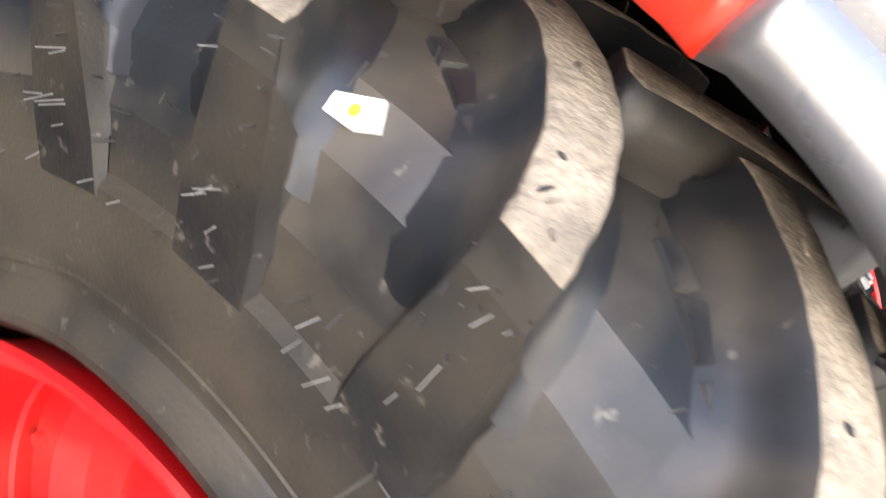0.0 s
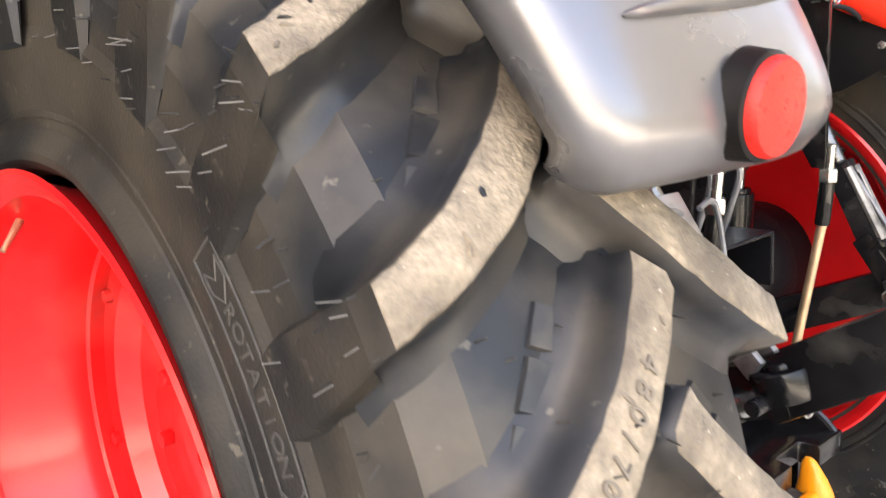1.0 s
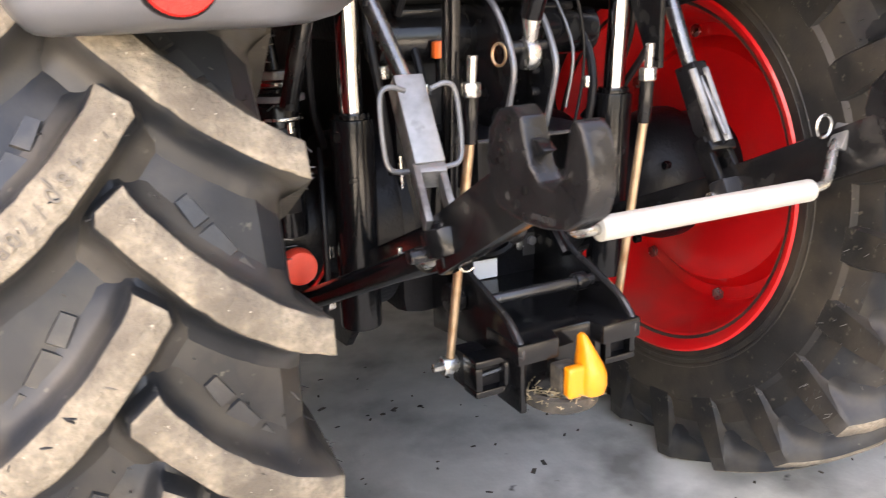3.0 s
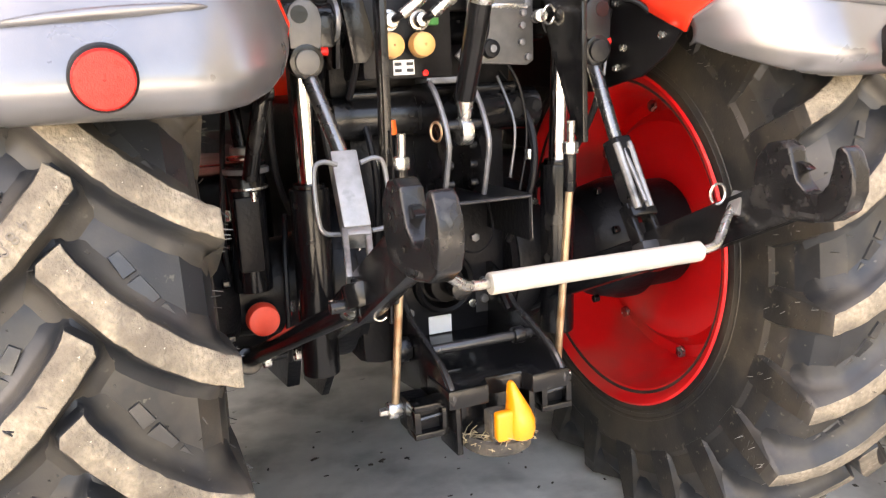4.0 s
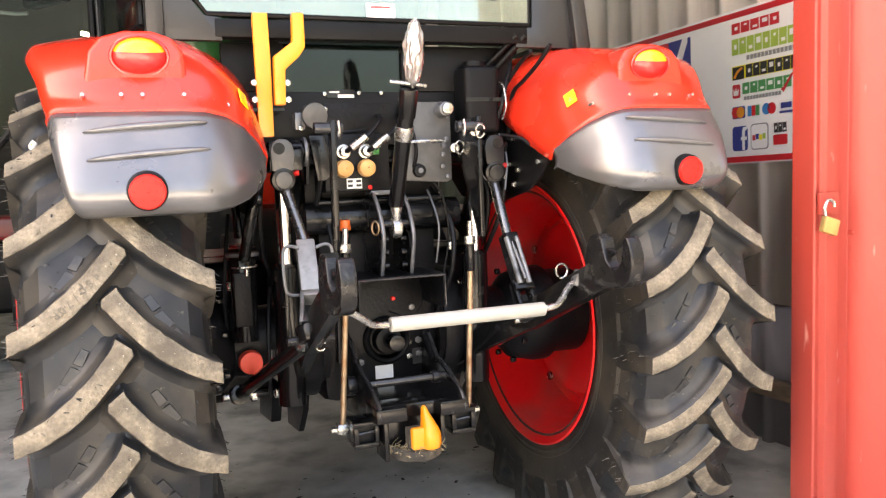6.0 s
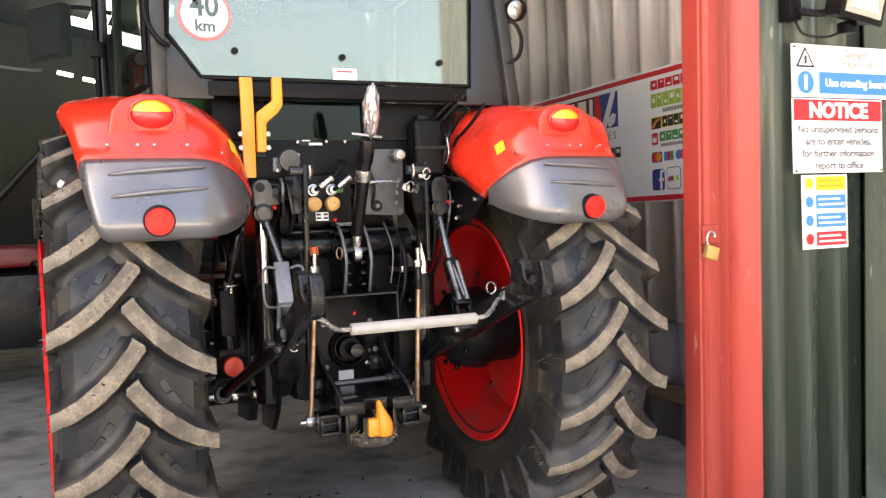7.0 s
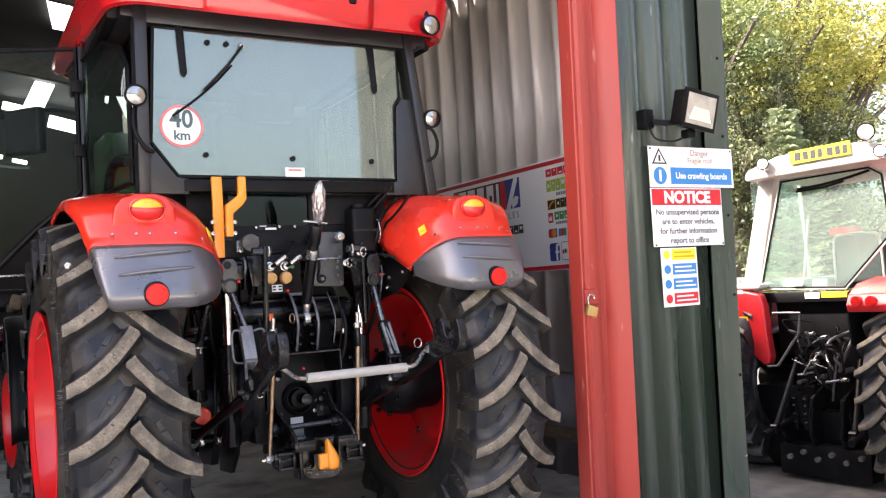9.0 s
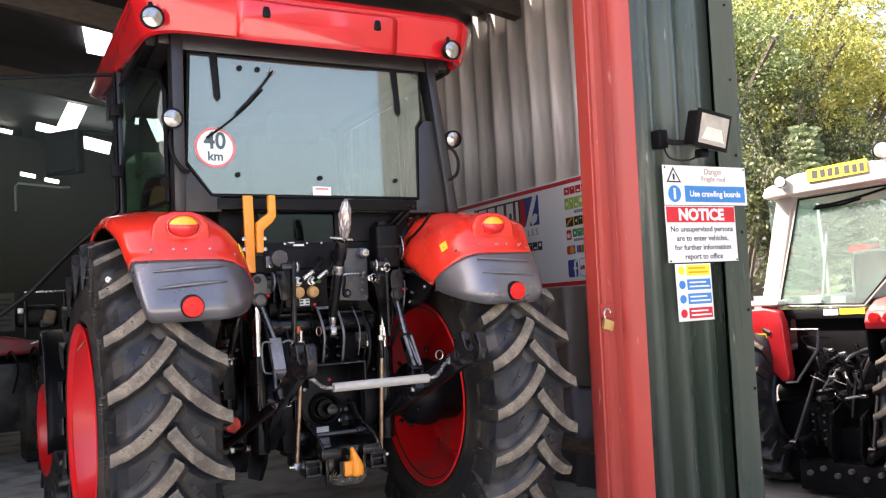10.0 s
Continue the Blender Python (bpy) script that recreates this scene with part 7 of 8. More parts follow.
FM = Matrix.Translation((1.70, -0.98, 1.975)) @ fl_turn.to_4x4()


def on_lamp(name, bm, m, label=""):
    bmesh.ops.transform(bm, matrix=FM, verts=bm.verts)
    return part(name, bm, m, fl, label)


on_lamp("lamp_rim", box((0, -0.04, 0), (0.225, 0.012, 0.18), bev=0.004), BLACKPLASTIC)
on_lamp("lamp_glass", box((0, -0.0475, 0), (0.185, 0.004, 0.14)), REFLECTOR)
on_lamp("reflector", prism([(-0.075, -0.05), (0.075, -0.05), (0.05, 0.01), (-0.05, 0.01)], "y", -0.051, -0.0495), LAMPWHITE)
for k in range(5):
    on_lamp("fin", box((-0.06 + 0.03 * k, 0.045, 0), (0.006, 0.03, 0.12)), BLACKPLASTIC)
part("sensor", box((1.69, -0.95, 1.87), (0.05, 0.05, 0.045), None, 0.01), BLACKPLASTIC, fl)
part("bracket", tube([(1.70, -0.93, 1.95), (1.62, -0.90, 1.93), (1.54, -0.84, 1.95)], 0.014, 8), BLACKPLASTIC, fl)
part("mount", box((1.535, -0.835, 1.955), (0.06, 0.06, 0.09), bev=0.008), BLACKPLASTIC, fl)
part("flex", tube([(1.55, -0.84, 1.93), (1.56, -0.87, 1.86), (1.62, -0.92, 1.84), (1.68, -0.94, 1.86)], 0.005, 8), HOSE, fl)


# ---- a machine stored in the dark of the shed ----
POSTER = mat("faded poster paper", (0.13, 0.13, 0.115), 0.8, var=0.1, scale=10, bump=0.0)
OLDRED = mat("dull red paint", (0.22, 0.012, 0.014), 0.3, var=0.2, scale=6, bump=0.1, dirt=(0.1, 0.03, 0.03), amount=0.3)
store = empty("stored_tractor", "small black and red tractor parked in the dark shed", "tractor")
part("bonnet", prism([(-2.3, 0.96), (-1.02, 0.99), (-0.96, 1.03), (-0.98, 1.09), (-1.3, 1.15), (-2.3, 1.16)], "y", 4.30, 5.6, 0.03, seg=3), OLDRED, store, "dull red bonnet")
part("engine", box((-1.6, 5.0, 0.68), (1.2, 1.0, 0.56), bev=0.05, seg=3), DARKCAST, store)
part("rear_housing", box((-1.32, 4.50, 0.62), (0.5, 0.3, 0.6), bev=0.04), BLACK, store)
part("seat_pan", box((-1.02, 4.75, 1.32), (0.36, 0.40, 0.20), bev=0.06, seg=3), HOSE, store)
part("seat_cushion", box((-0.93, 4.36, 1.30), (0.10, 0.08, 0.13), Euler((0, radians(14), 0)).to_matrix(), 0.03, seg=3), TIMBER, store, "worn brown cushion")
part("grab_bar", tube([(-1.00, 4.34, 1.165), (-0.90, 4.33, 1.178), (-0.78, 4.33, 1.19)], 0.008, 8), ZINC, store)
part("bonnet_badge", box((-1.06, 4.29, 1.085), (0.06, 0.01, 0.012), Euler((0, radians(-16), 0)).to_matrix()), ZINC, store)
part("top_rail", box((-0.95, 4.5, 1.535), (0.36, 0.05, 0.02), bev=0.006), ZINC, store, "pale top rail")
for x in (-1.12, -0.80):
    part("rail_post", rod((x, 4.5, 1.08), (x, 4.5, 1.53), 0.018, seg=10), BLACK, store)
part("work_lamp", box((-1.16, 4.44, 1.37), (0.05, 0.05, 0.05), bev=0.012), LAMPWHITE, store, "small white lamp")
part("control_box", box((-0.96, 4.42, 1.25), (0.11, 0.08, 0.10), bev=0.025, seg=3), BLACK, store, "small black box")
for k in range(3):
    x = -1.28 + 0.18 * k
    part("hose", tube([(x, 4.35, 0.95), (x + 0.04, 4.22, 1.02 + 0.03 * (k % 3)), (x + 0.09, 4.26, 0.86), (x + 0.05, 4.34, 0.66)], 0.010, 8), HOSE, store)
for x in (-1.95, -1.05):
    part("wheel", lathe([(-0.11, 0.24), (-0.12, 0.42), (-0.08, 0.47), (0.08, 0.47), (0.12, 0.42), (0.11, 0.24)], 40, center=(x, 4.75, 0.47)), SIDEWALL, store)
sheet_ob = part("wall_poster", box((-1.30, 8.98, 1.45), (0.30, 0.02, 0.52)), POSTER)
tagged(sheet_ob, "pale printed poster on the dark back wall", "poster")
for k in range(6):
    part("print_bar", box((-1.30, 8.967, 1.62 - 0.07 * k), (0.22 - 0.04 * (k % 2), 0.004, 0.022)), INK, sheet_ob)
# made-up machine shape that supplies the green patch in the cab side window
green = empty("green_machine", "added green machine shape standing in for a green patch behind the cab", "farm machine")
part("hood", prism([(5.4, 1.9), (5.5, 2.9), (5.7, 3.1), (6.6, 3.15), (6.6, 1.9)], "x", 0.0, 0.34, 0.10, seg=3), GREEN, green)
part("lever", tube([(-0.02, 5.4, 2.75), (0.08, 5.32, 2.85), (0.2, 5.3, 2.8)], 0.03, 8), BLACK, green)
part("body", box((0.25, 6.1, 1.15), (0.7, 1.0, 1.48), bev=0.08, seg=3), BLACK, green)
for y in (5.75, 6.45):
    part("wheel", lathe([(-0.12, 0.2), (-0.13, 0.36), (-0.09, 0.40), (0.09, 0.40), (0.13, 0.36), (0.12, 0.2)], 32, center=(-0.24, y, 0.40)), SIDEWALL, green)


# crumbs of mud and straw on the concrete round the tyres
rr = random.Random(77)
verts, faces = [], []
for k in range(260):
    x, y = rr.uniform(-1.6, 1.5), rr.uniform(-0.9, 0.9)
    s = rr.choice((0.003, 0.004, 0.004, 0.007))
    a = rr.uniform(0, 3.14)
    u, w = Vector((math.cos(a), math.sin(a), 0)) * s * rr.uniform(0.8, 2.6), Vector((-math.sin(a), math.cos(a), 0)) * s
    c, i = Vector((x, y, 0.0)), len(verts)
    verts += [c - u - w, c + u - w * 0.6, c + u * 0.8 + w, c - u * 0.9 + w * 0.8, c + Vector((rr.uniform(-.3, .3) * s, 0, s * 0.8))]
    faces += [(i, i + 1, i + 4), (i + 1, i + 2, i + 4), (i + 2, i + 3, i + 4), (i + 3, i, i + 4)]
me = bpy.data.meshes.new("floor_debris")
me.from_pydata([tuple(v) for v in verts], [], faces)
me.materials.append(RUST)
tagged(new("floor_debris", me), "crumbs of dried mud scattered on the concrete floor", "debris", kind="stuff")

# ---- the second tractor in the yard ----
MF_TURN = -80.0
MFM = pose(5.125 + 0.24 * math.cos(radians(MF_TURN)), 1.104 + 0.24 * math.sin(radians(MF_TURN)), -0.60, 0, 0, MF_TURN)
second = empty("parked_tractor", "red tractor with a pale cab roof parked in the yard", "tractor")
second.matrix_world = MFM
OFFRED = mat("older red paint", (0.55, 0.02, 0.025), 0.35, var=0.12, scale=5, bump=0.04, coat=0.3)
PALE = mat("pale grey cab paint", (0.50, 0.48, 0.44), 0.4, var=0.08, scale=6, bump=0.04)
PLATEYELLOW = mat("yellow plate", (0.80, 0.66, 0.03), 0.4, var=0.04, bump=0.0)
CLEARGLASS = filmed_glass("yard cab glass", (0.80, 0.93, 0.88), (0.60, 0.68, 0.64), 0.10, 0.09)


def mp(name, bm, m, label="", parent=None):
    return part(name, bm, m, parent or second, label)


eave = [(-0.60, 2.61), (-0.625, 2.65), (-0.59, 2.71), (-0.30, 2.80), (0.30, 2.82), (0.66, 2.76), (0.715, 2.70), (0.70, 2.62), (0.5, 2.64), (-0.5, 2.62)]
roof2 = mp("roof", prism(eave, "y", -0.17, 1.4, 0.03, seg=3), PALE, "pale grey cab roof")
pl = mp("number_plate", box((0.09, -0.182, 2.768), (0.52, 0.02, 0.11), Euler((0, radians(-1.5), 0)).to_matrix()), PLATEYELLOW, "yellow plate with dark bars", roof2)
for x, w in ((-0.185, 0.065), (-0.115, 0.055), (-0.05, 0.055), (0.01, 0.05), (0.095, 0.06), (0.16, 0.05), (0.22, 0.05)):
    mp("plate_bar", box((x + 0.09, -0.1935, 2.765), (w * 0.8, 0.002, 0.07)), INK, "", pl)
for x, z, r in ((-0.40, 2.745, 0.052), (0.60, 2.70, 0.05), (0.50, 2.87, 0.07)):
    lamp2 = round_lamp((x, -0.23, z), (0.30, -1, -0.08), roof2, r)
    lamp2.children[0].data.materials[0] = LAMPWHITE if z < 2.8 else REFLECTOR
    mp("lamp_foot", box((x, -0.19, z - r * 0.7), (0.05, 0.08, 0.05), bev=0.01), PALE, "", roof2)
pane2 = [(-0.37, 2.60), (0.42, 2.62), (0.52, 2.55), (0.56, 2.05), (0.14, 1.61), (-0.64, 1.63)]
g2 = mp("rear_window", prism(pane2, "y", -0.003, 0.003), CLEARGLASS, "clear rear window")
mp("window_seal", tube([(x, 0, z) for x, z in pane2 + pane2[:1]], 0.011, 8, smooth=False), PALE, "", g2)
mp("inner_seal", tube([(x * 0.97, -0.008, 2.1 + (z - 2.1) * 0.97) for x, z in pane2 + pane2[:1]], 0.009, 8, smooth=False), BLACKPLASTIC, "", g2)
mp("wiper", tube([(-0.2, -0.03, 2.50), (0.0, -0.035, 2.51), (0.25, -0.035, 2.545), (0.42, -0.03, 2.58)], 0.012, 6), BLACKPLASTIC, "", g2)
mp("wiper_blade", tube([(-0.22, -0.02, 2.48), (0.02, -0.02, 2.49), (0.2, -0.02, 2.52)], 0.010, 6), BLACKPLASTIC, "", g2)
for s in (-1, 1):
    mp("pillar", prism([(s * 0.66, 1.60), (s * 0.82, 1.60), (s * 0.56, 2.66), (s * 0.41, 2.66)] if s < 0 else [(0.60, 1.60), (0.72, 1.60), (0.62, 2.66), (0.55, 2.66)], "y", -0.01, 0.07, 0.01), PALE)
    mp("side_pillar", prism([(1.1, 1.55), (1.13, 1.55), (1.03, 2.66), (1.0, 2.66)], "x", s * 0.70, s * 0.73, 0.008), PALE)
    mp("side_window", prism([(0.08, 1.60), (1.1, 1.60), (1.0, 2.63), (0.08, 2.63)], "x", s * 0.70, s * 0.706), CLEARGLASS)
# left fender panel and the fender over the near wheel
lf = mp("left_fender", prism([(-0.94, 1.60), (-0.70, 1.62), (-0.565, 1.59), (-0.535, 1.48), (-0.52, 1.25), (-0.50, 1.03), (-0.52, 0.955), (-0.58, 0.95), (-0.68, 1.05), (-0.79, 1.22), (-0.89, 1.42)], "y", -0.16, -0.05, 0.025, seg=4), OFFRED, "curved red fender panel")
mp("warning_label", box((-0.74, -0.164, 1.36), (0.10, 0.004, 0.06)), YELLOWLABEL, "", lf)
mp("fender_top", box((-0.74, 0.3, 1.66), (0.36, 0.9, 0.05), bev=0.02, seg=3), PALE, "", lf)
prof = [(-0.55, 1.44), (-0.57, 1.49), (-0.52, 1.58), (-0.35, 1.66), (0.0, 1.70), (0.5, 1.68), (0.5, 1.64), (0.0, 1.65), (-0.32, 1.61), (-0.46, 1.54), (-0.51, 1.48), (-0.51, 1.44)]
rfd = mp("right_fender", prism(prof, "x", 0.39, 1.0, 0.012), OFFRED, "red fender over the near wheel")
mp("fender_cheek", prism([(-0.50, 1.60), (-0.53, 1.40), (-0.50, 1.18), (-0.2, 1.05), (0.4, 1.1), (0.5, 1.64), (0.0, 1.65), (-0.35, 1.62)], "x", 0.375, 0.39, 0.004), BLACKPLASTIC, "", rfd)
for x in (0.47, 0.58):
    mp("lamp_lens", rod((x, -0.54, 1.525), (x, -0.58, 1.525), 0.042, seg=20, bev=0.006), LENSRED, "", rfd)
for s in (-1, 1):
    tb = lathe([(a, r) for a, r in CARCASS[::-1]] + [(-a, r) for a, r in CARCASS[1:]] + [(-0.2, 0.45), (0.2, 0.45)], 64)
    t2 = mp("rear_tyre", tb, RUBBER, "black rear tyre")
    t2.location = (0.68 if s > 0 else -0.86, 0.05 if s > 0 else 0.28, 0.775)
    for side in (1, -1):
        for k in range(23):
            ang = k * PITCH + (PITCH / 2 if side > 0 else 0)
            lug = new("tread_lug", lugs[side])
            lug.parent = t2
            lug.matrix_basis = pose(0, 0, 0.03 if abs((ang + 95 + 180) % 360 - 180) < 12 else 0, -ang, 0, 0)
    r2 = mp("rear_rim", lathe([(s * a, r) for a, r in ((0.2, 0.46), (0.19, 0.42), (0.05, 0.38), (0.02, 0.1), (0.0, 0.1), (0.0, 0.40), (-0.19, 0.43), (-0.2, 0.46))], 48), OFFRED if s > 0 else DARKCAST)
    r2.location = t2.location
seat2 = mp("seat", box((0.07, 0.50, 1.86), (0.44, 0.12, 0.46), Euler((radians(-8), 0, 0)).to_matrix(), 0.05, seg=3), SEATCLOTH, "grey seat seen through the window")
mp("seat_base", box((0.07, 0.68, 1.66), (0.48, 0.45, 0.12), None, 0.04, seg=3), SEATCLOTH, "", seat2)
mp("seat_piping", tube([(-0.14, 0.43, 1.68), (-0.13, 0.42, 2.02), (-0.06, 0.41, 2.08), (0.20, 0.41, 2.08), (0.27, 0.42, 2.02), (0.28, 0.43, 1.68)], 0.012, 6), PALE, "", seat2)
mp("red_band", box((-0.28, 1.0, 2.14), (0.30, 0.02, 0.07)), OFFRED, "red strip inside the cab")
mp("grab_rail", rod((-0.42, 0.4, 1.70), (-0.33, 0.4, 2.3), 0.012, seg=10), PALE)
mp("wheel_arch", box((-0.44, 0.45, 1.66), (0.34, 0.7, 0.10), None, 0.03, seg=3), PALE)
mp("switch_box", box((-0.10, 0.06, 1.66), (0.14, 0.05, 0.08), None, 0.015), PALE)
mp("window_latch", box((-0.27, -0.02, 1.66), (0.10, 0.03, 0.03), None, 0.008), PALE)
mp("sill", box((-0.02, 0.0, 1.55), (1.26, 0.06, 0.09), bev=0.01), BLACKPLASTIC)
mp("yellow_strip", box((0.13, -0.034, 1.565), (0.38, 0.004, 0.05)), YELLOWLABEL)
mp("white_strip", box((-0.14, -0.034, 1.56), (0.13, 0.004, 0.05)), WHITE)
mp("rear_panel", box((-0.06, 0.10, 1.30), (0.95, 0.06, 0.55), bev=0.02), BLACKPLASTIC, "black rear panel below the window")
mp("rear_housing", box((0, 0.35, 0.85), (0.8, 0.6, 0.7), bev=0.06), DARKCAST, "black rear axle housing")
mp("hitch_frame", box((-0.05, 0.0, 0.42), (0.72, 0.22, 0.30), bev=0.02), DARKCAST, "black hitch frame")
for x in (-0.36, -0.12, 0.14, 0.34):
    mp("hitch_plate", prism([(-0.32, 0.40), (-0.26, 0.70), (-0.05, 0.78), (0.0, 0.30), (-0.2, 0.24)], "x", x, x + 0.03, 0.006), SATIN)
mp("lower_hitch", box((-0.02, -0.12, 0.17), (0.78, 0.34, 0.26), bev=0.03), DARKCAST, "black lower hitch")
for k in range(6):
    mp("hitch_bolt", rod((-0.3 + 0.12 * k, -0.28, 0.2 + 0.05 * (k % 2)), (-0.3 + 0.12 * k, -0.33, 0.2 + 0.05 * (k % 2)), 0.022, seg=10), GREYSTEEL)
mp("side_guard", box((-0.62, 0.35, 0.40), (0.3, 0.7, 0.72), bev=0.05), DARKCAST)
mp("under_guard", box((-0.1, 0.5, 0.28), (1.0, 0.5, 0.3), bev=0.03), DARKCAST)
mp("axle", rod((-0.9, 0.42, 0.775), (0.7, 0.42, 0.775), 0.12, seg=20), DARKCAST)
mp("bonnet", box((0, 2.2, 1.45), (0.8, 1.9, 0.6), bev=0.1, seg=3), OFFRED)
for s in (-1, 1):
    ft = mp("front_tyre", lathe([(a * 0.8, r * 0.72) for a, r in CARCASS[::-1]] + [(-a * 0.8, r * 0.72) for a, r in CARCASS[1:]] + [(-0.15, 0.31), (0.15, 0.31)], 48), RUBBER, "black front tyre")
    ft.location = (s * 0.72, 2.5, 0.55)
    for side in (1, -1):
        for k in range(18):
            lug = new("tread_lug", lugs[side])
            lug.parent = ft
            lug.matrix_basis = pose(0, 0, 0, -k * 20 - (10 if side > 0 else 0), 0, 0) @ Matrix.Diagonal((0.8, 0.72, 0.72, 1))
mp("front_axle", rod((-0.65, 2.5, 0.55), (0.65, 2.5, 0.55), 0.08, seg=16), DARKCAST)
mp("engine", box((0, 1.9, 0.85), (0.55, 1.7, 0.75), bev=0.05), DARKCAST, "black engine block")
mp("lever_tube", tube([(-0.45, -0.16, 1.42), (-0.19, -0.18, 1.42), (-0.20, -0.2, 1.25), (-0.40, -0.22, 0.96), (-0.50, -0.22, 0.95)], 0.011, 8, smooth=False), GREYSTEEL, "bent steel tube")
for k in range(16):
    rr = random.Random(k)
    a = Vector((rr.uniform(-0.35, 0.25), 0.05, rr.uniform(0.75, 1.35)))
    b = a + Vector((rr.uniform(-0.15, 0.15), -0.18, rr.uniform(-0.45, 0.1)))
    mp("hydraulic_hose", tube([a, (a + b) / 2 + Vector((rr.uniform(-0.1, 0.1), -0.12, 0.06)), b], rr.choice((0.007, 0.010, 0.014)), 8), (HOSE, SATIN, GREYSTEEL, HOSE)[k % 4])
for k in range(9):
    mp("coupling", rod((-0.3 + 0.07 * k, 0.08, 0.80 + 0.06 * (k * 5 % 7)), (-0.3 + 0.07 * k, -0.07, 0.80 + 0.06 * (k * 5 % 7)), 0.022, seg=14, bev=0.003), (GREYSTEEL, SATIN, ZINC)[k % 3])
for s in (-1, 1):
    mp("lift_link", rod((s * 0.27, -0.12, 1.02), (s * 0.33, -0.46, 0.47), 0.022, seg=14), DARKCAST)
    mp("lower_arm", rod((s * 0.30, 0.1, 0.55), (s * 0.36, -0.60, 0.42), 0.030, seg=14), DARKCAST)
    mp("link_eye", rod((s * 0.30, -0.47, 0.46), (s * 0.36, -0.47, 0.46), 0.045, seg=18, bev=0.006), SATIN)
for k in range(14):
    # a knot of thin pipes and couplings in the middle
    rr = random.Random(200 + k)
    a = Vector((rr.uniform(-0.16, 0.16), -0.16, rr.uniform(0.82, 1.22)))
    b = a + Vector((rr.uniform(-0.13, 0.13), rr.uniform(-0.1, 0.05), rr.uniform(-0.2, 0.16)))
    mp("thin_pipe", tube([a, (a + b) / 2 + Vector((rr.uniform(-0.06, 0.06), -0.07, rr.uniform(-0.05, 0.08))), b], rr.choice((0.006, 0.008, 0.011)), 8), (GREYSTEEL, ZINC, HOSE)[k % 3])
    if k % 3 == 0:
        mp("pipe_coupling", rod(b, b + Vector((0.07, -0.03, 0.01)), 0.02, 0.017, seg=14, bev=0.003), ZINC)
for x in (-0.30, -0.20, 0.16):
    mp("hitch_upright", box((x, -0.16, 0.56), (0.05, 0.05, 0.30), None, 0.01), SATIN)
    for z in (0.48, 0.55, 0.62, 0.68):
        mp("upright_bolt", rod((x, -0.185, z), (x, -0.20, z), 0.010, seg=8), ZINC)
mp("ram", rod((0.02, -0.12, 0.75), (0.05, -0.2, 1.15), 0.03, seg=16), SATIN)
mp("hitch_box", box((-0.25, -0.10, 0.62), (0.26, 0.14, 0.34), bev=0.02), SATIN)
mir2 = mp("mirror", box((-0.86, 0.5, 2.12), (0.10, 0.05, 0.28), None, 0.02), BLACKPLASTIC, "black mirror")
mp("mirror_arm", tube([(-0.70, 0.6, 2.3), (-0.80, 0.52, 2.32), (-0.86, 0.5, 2.22)], 0.012, 8), BLACKPLASTIC, "", mir2)

# ---- trees beyond the yard ----
BARK = mat("grey brown bark", (0.10, 0.085, 0.07), 0.9, var=0.3, scale=10, bump=0.8, fine=25)


def leaf_mat(name, c0, c1):
    m = bpy.data.materials.new(name)
    m.use_nodes = True
    n, l = m.node_tree.nodes, m.node_tree.links
    b = n["Principled BSDF"]
    g = n.new("ShaderNodeNewGeometry")
    x = n.new("ShaderNodeMix")
    x.data_type = "RGBA"
    x.inputs[6].default_value, x.inputs[7].default_value = (*c0, 1), (*c1, 1)
    l.new(g.outputs["Random Per Island"], x.inputs[0])
    l.new(x.outputs[2], b.inputs["Base Color"])
    b.inputs["Roughness"].default_value = 0.55
    tl, ad = n.new("ShaderNodeBsdfTranslucent"), n.new("ShaderNodeMixShader")
    ad.inputs[0].default_value = 0.4
    l.new(x.outputs[2], tl.inputs[0])
    l.new(b.outputs[0], ad.inputs[1]), l.new(tl.outputs[0], ad.inputs[2])
    l.new(ad.outputs[0], n["Material Output"].inputs[0])
    return m


LEAFGREEN = leaf_mat("green leaves", (0.05, 0.085, 0.028), (0.21, 0.27, 0.09))
LEAFDEEP = leaf_mat("dark green leaves", (0.03, 0.045, 0.016), (0.13, 0.155, 0.06))
# lime and yellow are raised above leaf tone: sunlight is in the colour
LEAFLIME = leaf_mat("lime leaves with sunlight in colour", (0.16, 0.20, 0.045), (0.50, 0.50, 0.14))
LEAFYELLOW = leaf_mat("brightened yellowing leaves", (0.30, 0.31, 0.06), (0.78, 0.72, 0.22))
LEAFDARK = leaf_mat("dark needles", (0.14, 0.20, 0.10), (0.40, 0.48, 0.26))


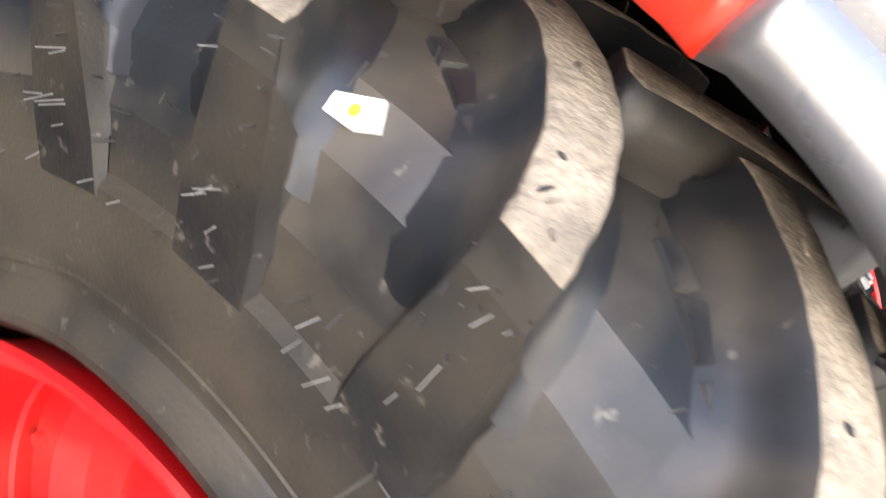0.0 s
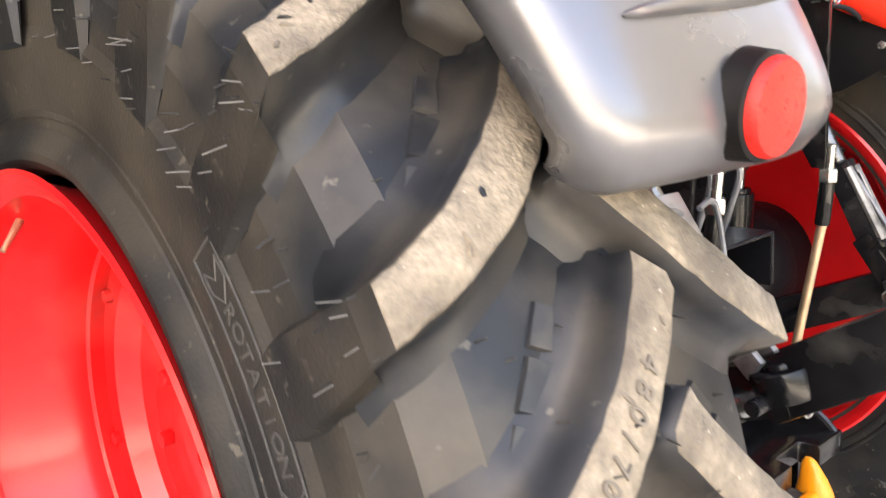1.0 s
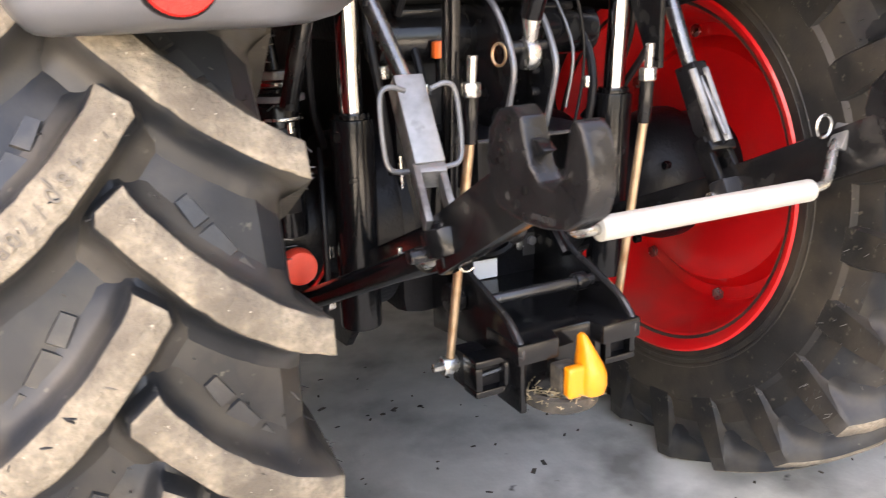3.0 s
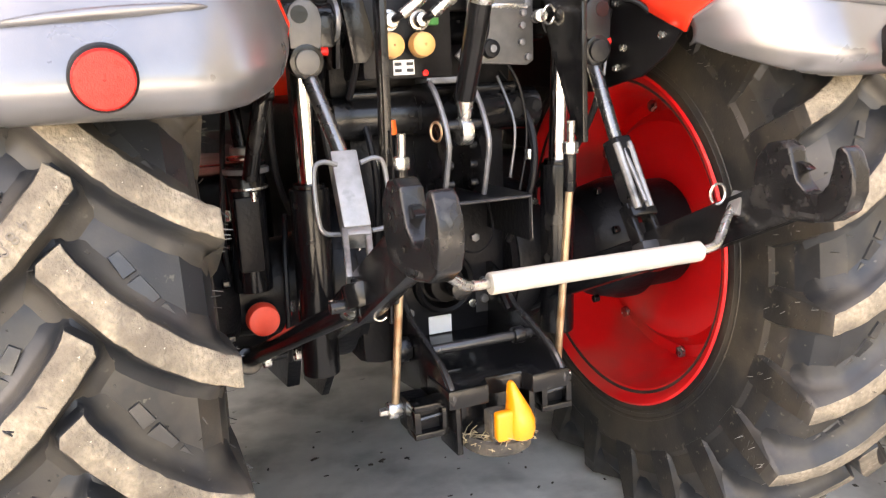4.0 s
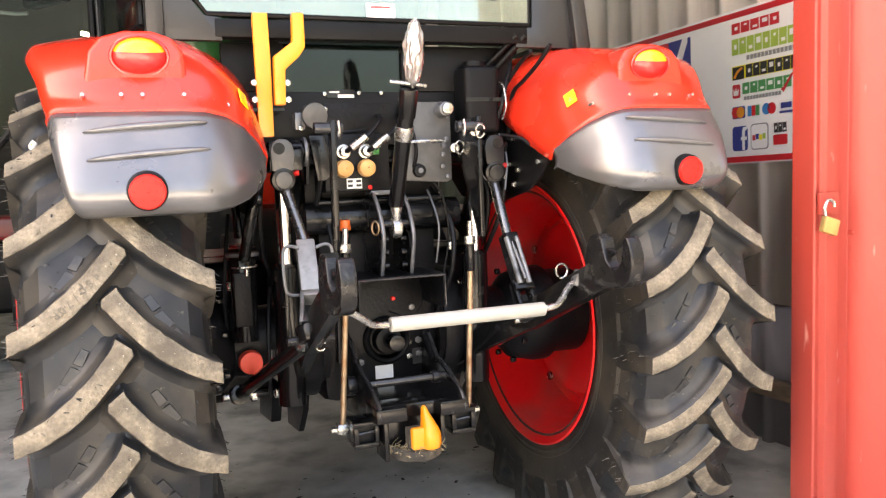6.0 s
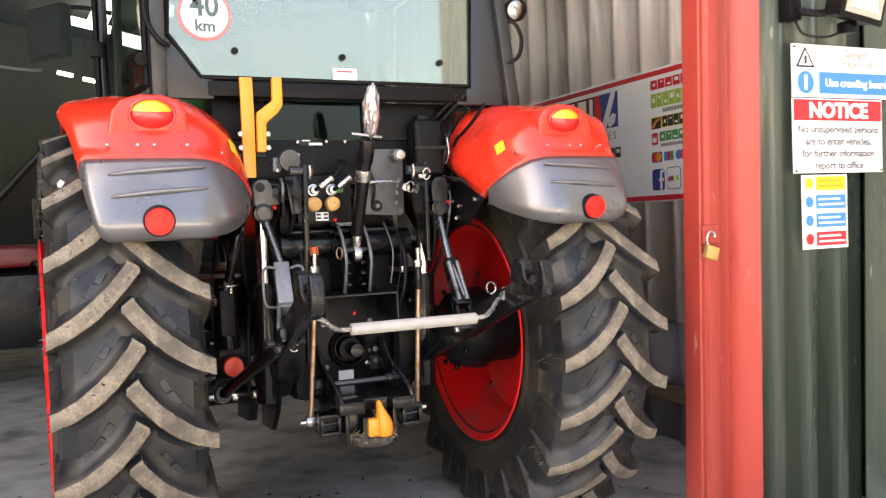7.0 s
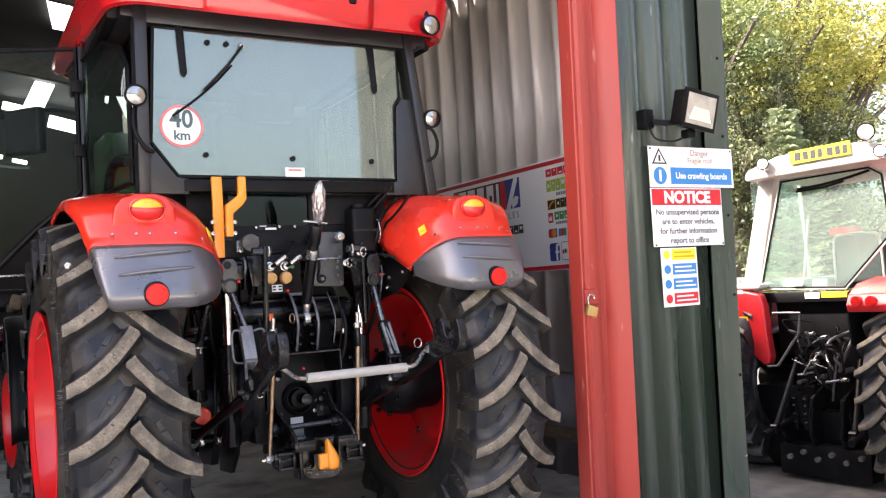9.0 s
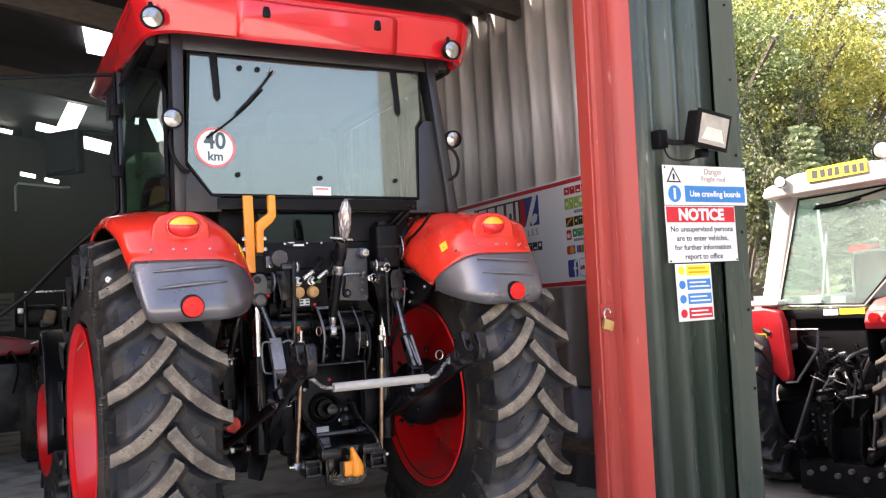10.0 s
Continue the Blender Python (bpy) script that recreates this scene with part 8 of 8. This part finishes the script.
def tree(at, height, spread, leaf, seed, label, count=5200, size=0.15):
    rr = random.Random(seed)
    t = empty("tree", label, "tree", "trees beyond the yard", at=at)
    wood = rod((0, 0, 0), (0.1, 0, height * 0.55), height * 0.022, height * 0.012, seg=10)
    tips = []
    for k in range(16):
        z0 = height * rr.uniform(0.22, 0.58)
        a = rr.uniform(0, 2 * math.pi)
        d = spread * rr.uniform(0.45, 1.0)
        tip = Vector((d * math.cos(a), d * math.sin(a), z0 + height * rr.uniform(0.1, 0.42)))
        tube([(0.05, 0, z0), tip * 0.5 + Vector((0, 0, z0 * 0.5)), tip], height * 0.006, 5, 3, bm=wood)
        tips.append(tip)
        tips.append(tip * 0.6 + Vector((0, 0, z0 * 0.45)))
    part("trunk", wood, BARK, t)
    tips += [Vector((rr.uniform(-.3, .3) * spread, rr.uniform(-.3, .3) * spread, height * rr.uniform(0.75, 0.97))) for _ in range(6)]
    rad = spread * 0.36
    tips = [c + Vector((rr.gauss(0, 1), rr.gauss(0, 1), rr.gauss(0, 0.8))) * rad * 0.5 for c in tips for _ in range(9)]
    verts, faces = [], []
    for _ in range(count):
        c = rr.choice(tips)
        p = c + Vector((rr.gauss(0, 1), rr.gauss(0, 1), rr.gauss(0, 0.6))) * rad * 0.22
        nn = (Vector((rr.gauss(0, 1), rr.gauss(0, 1), rr.gauss(0, 1))).normalized() + Vector((-0.35, -0.5, 0.55))).normalized()
        u = nn.cross(Vector((rr.gauss(0, 1), rr.gauss(0, 1), rr.gauss(0, 1)))).normalized()
        v = nn.cross(u)
        s = size * rr.uniform(0.5, 1.3)
        k = len(verts)
        verts += [p - u * s, p + v * s * 0.5, p + u * s, p - v * s * 0.5]
        faces.append((k, k + 1, k + 2, k + 3))
    me = bpy.data.meshes.new("crown")
    me.from_pydata([tuple(v) for v in verts], [], faces)
    me.materials.append(leaf)
    crown = new("crown", me)
    crown.parent = t
    return t


def conifer(at, height, spread, seed, label):
    rr = random.Random(seed)
    t = empty("tree", label, "tree", "trees beyond the yard", at=at)
    part("trunk", rod((0, 0, 0), (0, 0, height), height * 0.018, 0.01, seg=8), BARK, t)
    verts, faces = [], []
    for k in range(120):
        f = (k + 0.5) / 120
        z = height * (0.08 + 0.92 * f)
        L = spread * (1 - f) ** 0.85 * rr.uniform(0.8, 1.1) + 0.1
        a = k * 2.4 + rr.uniform(-.3, .3)
        w = Vector((math.cos(a), math.sin(a), 0.15))
        side = Vector((-math.sin(a), math.cos(a), 0))
        for j in range(26):
            q = (j + 1) / 26
            p = Vector((0, 0, z)) + w * L * q
            for e in (-1, 1):
                d = (side * e + w * 0.7 + Vector((0, 0, rr.uniform(-.4, .1)))).normalized() * (0.26 * (1 - q) + 0.10)
                n = Vector((0, 0, 0.03))
                i = len(verts)
                verts += [p, p + d * 0.5 + n, p + d, p + d * 0.5 - n]
                faces.append((i, i + 1, i + 2, i + 3))
    me = bpy.data.meshes.new("crown")
    me.from_pydata([tuple(v) for v in verts], [], faces)
    me.materials.append(LEAFDARK)
    crown = new("crown", me)
    crown.parent = t
    return t


tree((15.2, 11.9, -0.6), 10.5, 3.2, LEAFGREEN, 1, "dark green broadleaf tree behind the yard", 24000, 0.055)
tree((17.9, 11.9, -0.6), 11.0, 3.0, LEAFLIME, 2, "broadleaf tree with sunlight put into its lime green leaves", 30000, 0.055)
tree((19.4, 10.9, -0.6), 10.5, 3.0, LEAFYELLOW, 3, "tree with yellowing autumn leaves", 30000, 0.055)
tree((17.0, 16.0, -0.6), 13.0, 4.2, LEAFGREEN, 4, "tall green broadleaf tree", 14000, 0.10)
tree((12.2, 13.0, -0.6), 9.5, 3.2, LEAFGREEN, 5, "dark green broadleaf tree behind the yard", 16000, 0.08)
tree((24.0, 16.5, -0.6), 14.0, 4.5, LEAFGREEN, 6, "tall green broadleaf tree", 11000, 0.12)
conifer((13.9, 7.9, -0.6), 5.2, 1.6, 7, "young spruce with pale tips")
tree((13.0, 9.0, -0.6), 6.4, 1.7, LEAFDEEP, 8, "small dark green tree below the taller ones", 14000, 0.05)
tree((16.3, 10.2, -0.6), 7.6, 1.8, LEAFDEEP, 10, "small dark green tree below the taller ones", 16000, 0.05)
tree((17.5, 9.2, -0.6), 4.6, 2.2, LEAFGREEN, 9, "leafy shrub below the trees", 9000, 0.06)
